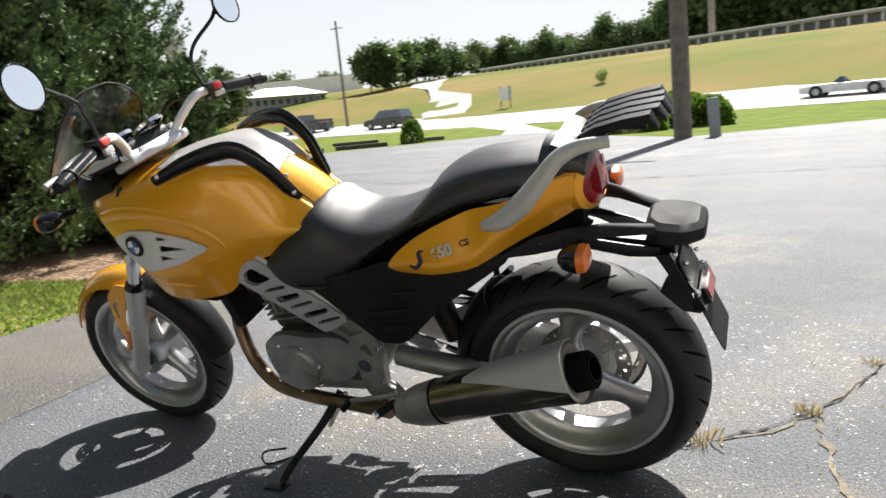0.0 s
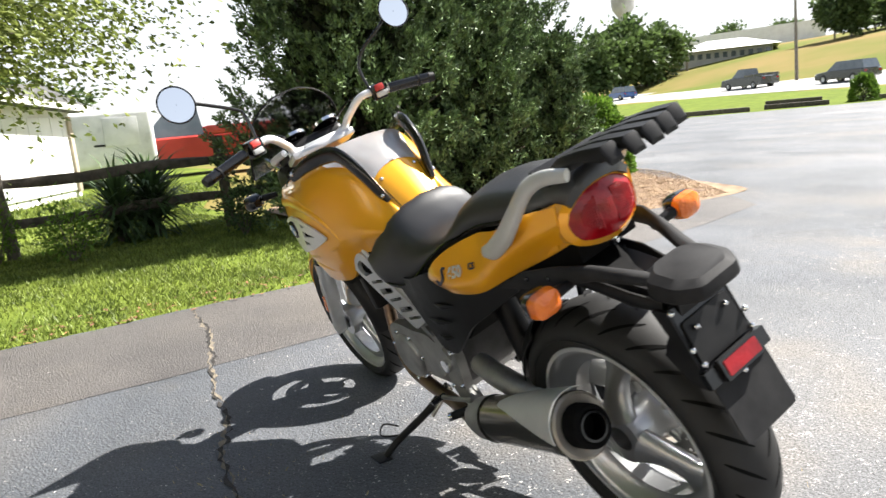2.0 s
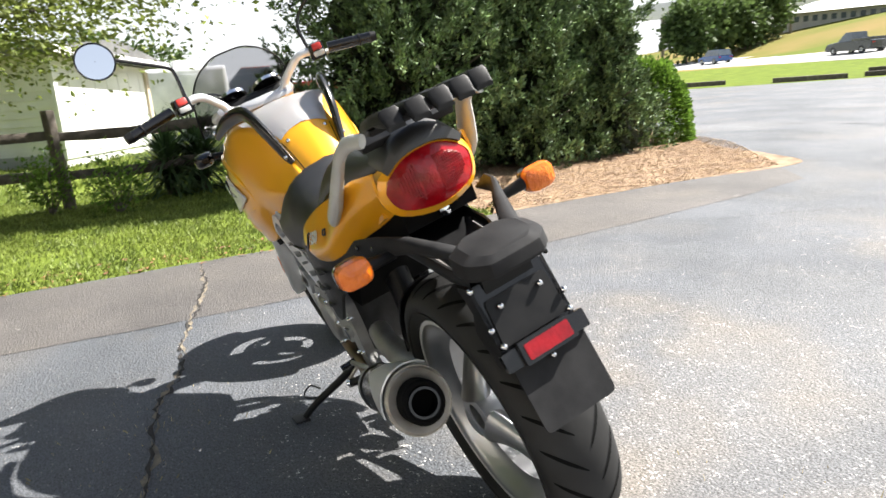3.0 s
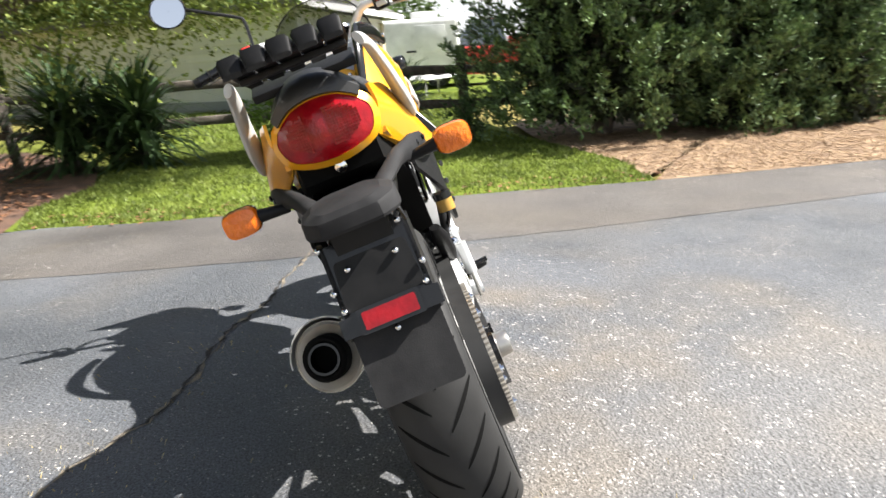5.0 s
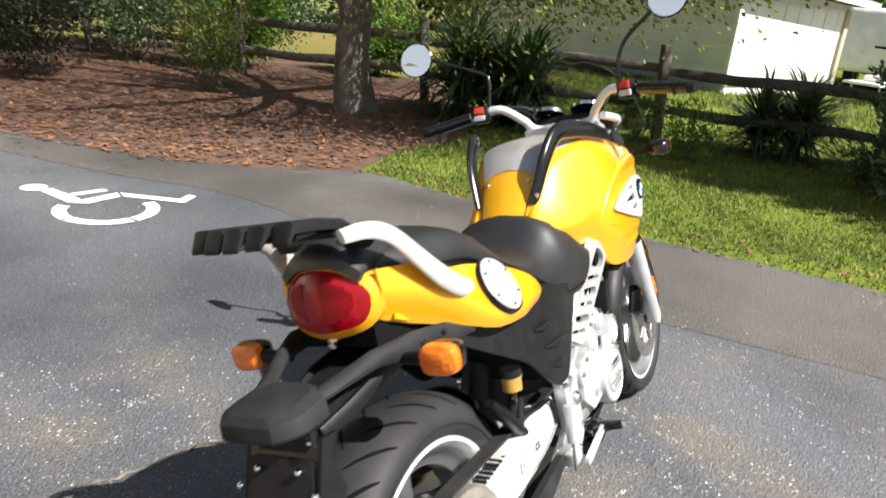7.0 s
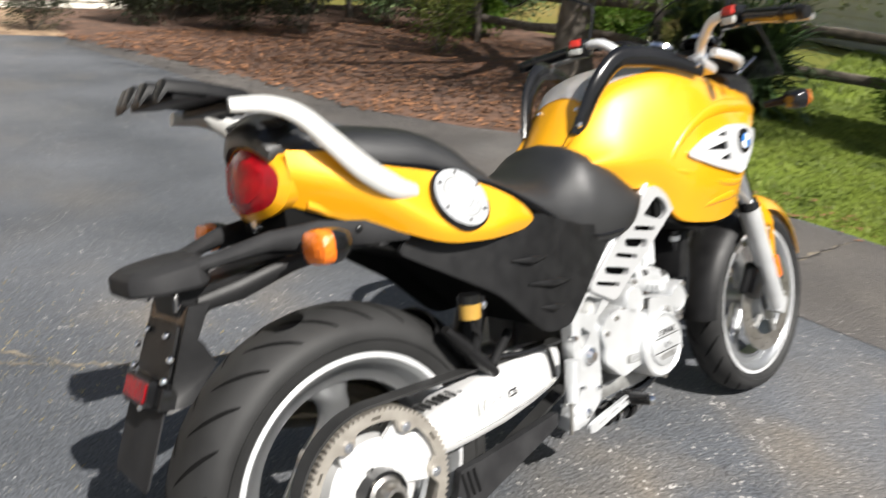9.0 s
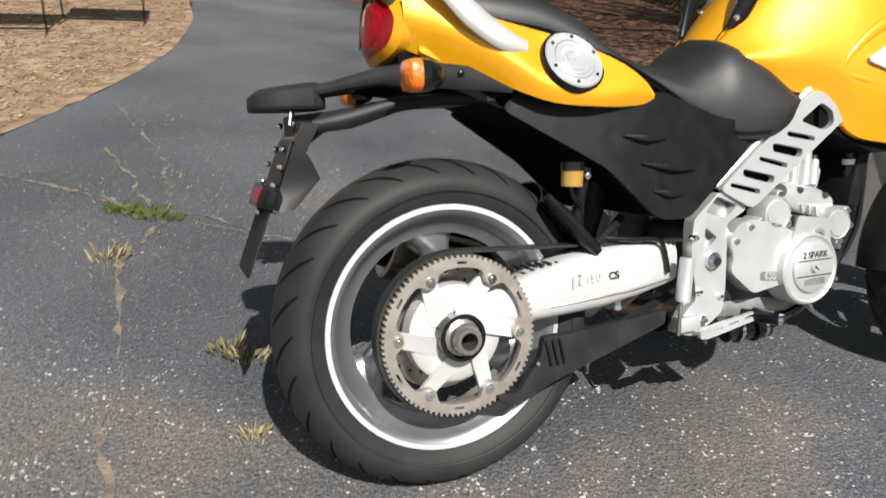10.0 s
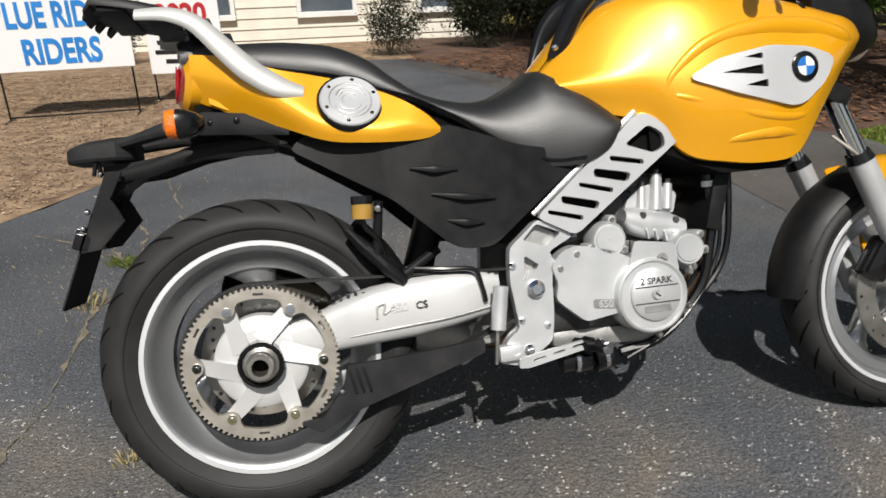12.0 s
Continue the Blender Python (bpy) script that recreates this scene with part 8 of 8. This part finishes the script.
# handlebar and controls
part("handlebar", tube(B(), [(1.06, 0.25, 1.084), (1.072, 0.17, 1.092), (1.105, 0.115, 1.047), (1.128, 0.075, 1.010), (1.128, -0.075, 1.010), (1.105, -0.115, 1.047), (1.072, -0.17, 1.092), (1.06, -0.25, 1.084)], 0.0125, 12), "silver_paint", bike, "silver tubular handlebar")
part("bar_clamp", box(B(), (1.130, 0, 1.002), (0.045, 0.12, 0.034), (0, 20, 0), 0.01), "alu", bike)
part("top_yoke", box(B(), (1.135, 0, 0.992), (0.09, 0.23, 0.026), (0, 20, 0), 0.012), "frame_silver", bike)
for s in (1, -1):
    part("yoke_bolt", lathe(B(), [(0.001, -0.012), (0.012, -0.012), (0.018, -0.006), (0.018, 0.006), (0.001, 0.006)], (1.135, s * 0.095, 1.012), 16, True, Matrix.Rotation(radians(-90), 4, "X")), "chrome", bike)
for s in (1, -1):
    p, q = Vector((1.050, s * 0.262, 1.083)), Vector((1.012, s * 0.395, 1.064))
    gr = part("grip", rod(B(), p, q, 0.0165, 16, 0.0165), "gloss", bike, "black rubber handlebar grip")
    part("bar_end", rod(B(), q, q + (q - p).normalized() * 0.018, 0.0175, 16, 0.014), "plastic", gr)
    part("grip_collar", rod(B(), p.lerp(q, 0.72), p.lerp(q, 0.76), 0.0195, 16), "plastic", gr)
    sb = part("switch_box", box(B(), (1.058, s * 0.226, 1.086), (0.045, 0.05, 0.052), (0, 0, s * 12), 0.009), "gloss", bike, "black switch housing")
    part("switch_cap", box(B(), (1.036, s * 0.224, 1.100), (0.014, 0.03, 0.02), (0, 20, s * 12), 0.004), "red_switch", sb, "red switch button")
    part("switch_grey", box(B(), (1.034, s * 0.224, 1.078), (0.012, 0.034, 0.016), (0, 0, s * 12), 0.003), "rail", sb)
    part("lever", tube(B(), [(1.091, s * 0.225, 1.076), (1.108, s * 0.27, 1.072), (1.094, s * 0.33, 1.062), (1.081, s * 0.39, 1.056)], [0.010, 0.008, 0.007, 0.008], 8), "alu_dark", bike, "grey control lever")
    # mirrors
    mc = Vector((1.004, 0.388, 1.284)) if s > 0 else Vector((1.030, -0.366, 1.297))
    stem = [(1.066, s * 0.205, 1.10), (1.081, s * 0.205, 1.17), (1.076, s * 0.235, 1.22), (1.05, s * 0.31, 1.27), tuple(mc + Vector((0.02, -s * 0.02, 0)))] if s < 0 else [(1.070, s * 0.205, 1.10), (1.09, s * 0.200, 1.18), (1.088, s * 0.215, 1.205), (1.045, s * 0.30, 1.252), tuple(mc + Vector((0.02, -s * 0.03, 0)))]
    mr = part("mirror", tube(B(), stem, [0.006, 0.0055, 0.0055, 0.0055, 0.006], 8), "gloss", bike, "round rear-view mirror on a black stalk")
    face = Matrix.Rotation(radians(10 * s if s > 0 else 1), 4, "Z") @ Matrix.Rotation(radians(-90), 4, "Z") @ Matrix.Rotation(radians(-12), 4, "X")
    part("mirror_shell", lathe(B(), [(0.001, 0.028), (0.030, 0.022), (0.050, 0.004), (0.054, -0.006), (0.052, -0.008), (0.049, -0.004), (0.001, -0.004)], mc, 36, True, face), "gloss", mr)
    part("mirror_glass", lathe(B(), [(0.001, -0.0055), (0.049, -0.0055), (0.049, -0.003), (0.001, -0.003)], mc, 36, True, face), "mirror", mr, "round mirror glass")
# clutch reservoir and cables
for y0, y1 in ((0.20, 0.04), (-0.20, -0.05), (0.18, -0.02)):
    bm = tube(B(), [(1.08, y0, 1.075), (1.13, y0 * 0.8, 1.09), (1.18, (y0 + y1) / 2, 1.06), (1.19, y1, 0.99)], 0.004, 6)
    part("cable", bm, "gloss", bike)

# instruments, lamp and screen
pod = part("instrument_pod", box(B(), (1.215, 0, 1.000), (0.13, 0.22, 0.05), (0, 18, 0), 0.022, 3), "plastic", bike, "dark instrument surround with chrome dial rings")
part("pod_rim", tube(B(), [(1.150, 0.118, 1.022), (1.225, 0.135, 1.002), (1.285, 0.105, 0.985), (1.30, 0, 0.982), (1.285, -0.105, 0.985), (1.225, -0.135, 1.002), (1.150, -0.118, 1.022)], 0.012, 8), "silver_paint", pod)
for y, r in ((0.062, 0.05), (-0.062, 0.05)):
    tm = Matrix.Rotation(radians(-62), 4, "Y") @ Matrix.Rotation(radians(90), 4, "Z")
    part("dial_ring", lathe(B(), [(r - 0.006, -0.008), (r, -0.006), (r, 0.004), (r - 0.006, 0.004)], (1.186, y, 1.046), 32, True, tm), "chrome", pod)
    part("dial", lathe(B(), [(0.001, -0.004), (r - 0.007, -0.004), (r - 0.007, 0.0), (0.001, 0.0)], (1.186, y, 1.046), 32, True, tm), "gloss", pod)
part("lamp_shell", loft(B(), [[Vector((x, w * math.copysign(abs(math.cos(t)) ** 0.7, math.cos(t)), z + h * math.copysign(abs(math.sin(t)) ** 0.7, math.sin(t)))) for t in np.linspace(0, 6.283, 25)[:-1]] for x, w, h, z in ((1.20, 0.13, 0.06, 0.92), (1.29, 0.125, 0.075, 0.91), (1.36, 0.11, 0.07, 0.90), (1.40, 0.08, 0.05, 0.895))]), "plastic", bike, "black head lamp shell")
part("head_lamp", lathe(B(), [(0.001, -0.012), (0.05, -0.008), (0.062, 0.0), (0.062, 0.02), (0.001, 0.02)], (1.405, 0, 0.895), 28, True, Matrix.Rotation(radians(90), 4, "Z")), "white", bike)
bm = B()
rows = []
for u in np.linspace(0, 1, 12):
    w = 0.178 * (1 - (0.985 * u) ** 3.2) ** 0.5
    rows.append([bm.verts.new((1.455 - 0.19 * u - 2.2 * y * y, y, 0.95 + 0.235 * u)) for y in np.linspace(-w, w, 15)])
for a, b in zip(rows, rows[1:]):
    for i in range(14):
        bm.faces.new((a[i], a[i + 1], b[i + 1], b[i]))
bmesh.ops.recalc_face_normals(bm, faces=bm.faces)
bmesh.ops.solidify(bm, geom=bm.faces[:], thickness=0.003)
ws = part("windscreen", bm, "screen", bike, "small smoked plastic windscreen", 60)
edge = [(1.455 - 0.19 * u - 2.2 * w * w, w, 0.95 + 0.235 * u) for u, w in [(u, 0.178 * (1 - (0.985 * u) ** 3.2) ** 0.5) for u in (0, 0.25, 0.5, 0.7, 0.85, 0.95, 1)]]
edge += [(x, -y, z) for x, y, z in edge[::-1]]
part("screen_edge", tube(B(), edge, 0.0028, 6, 60), "plastic_grey", ws)
for s in (1, -1):
    part("screen_stay", rod(B(), (1.28, s * 0.11, 0.96), (1.355, s * 0.12, 1.00), 0.006), "chrome", bike)
    part("nose_slot", box(B(), (1.16, s * 0.135, 0.925), (0.012, 0.03, 0.03), (s * 40, 0, 0), 0.004), "gloss", bike)
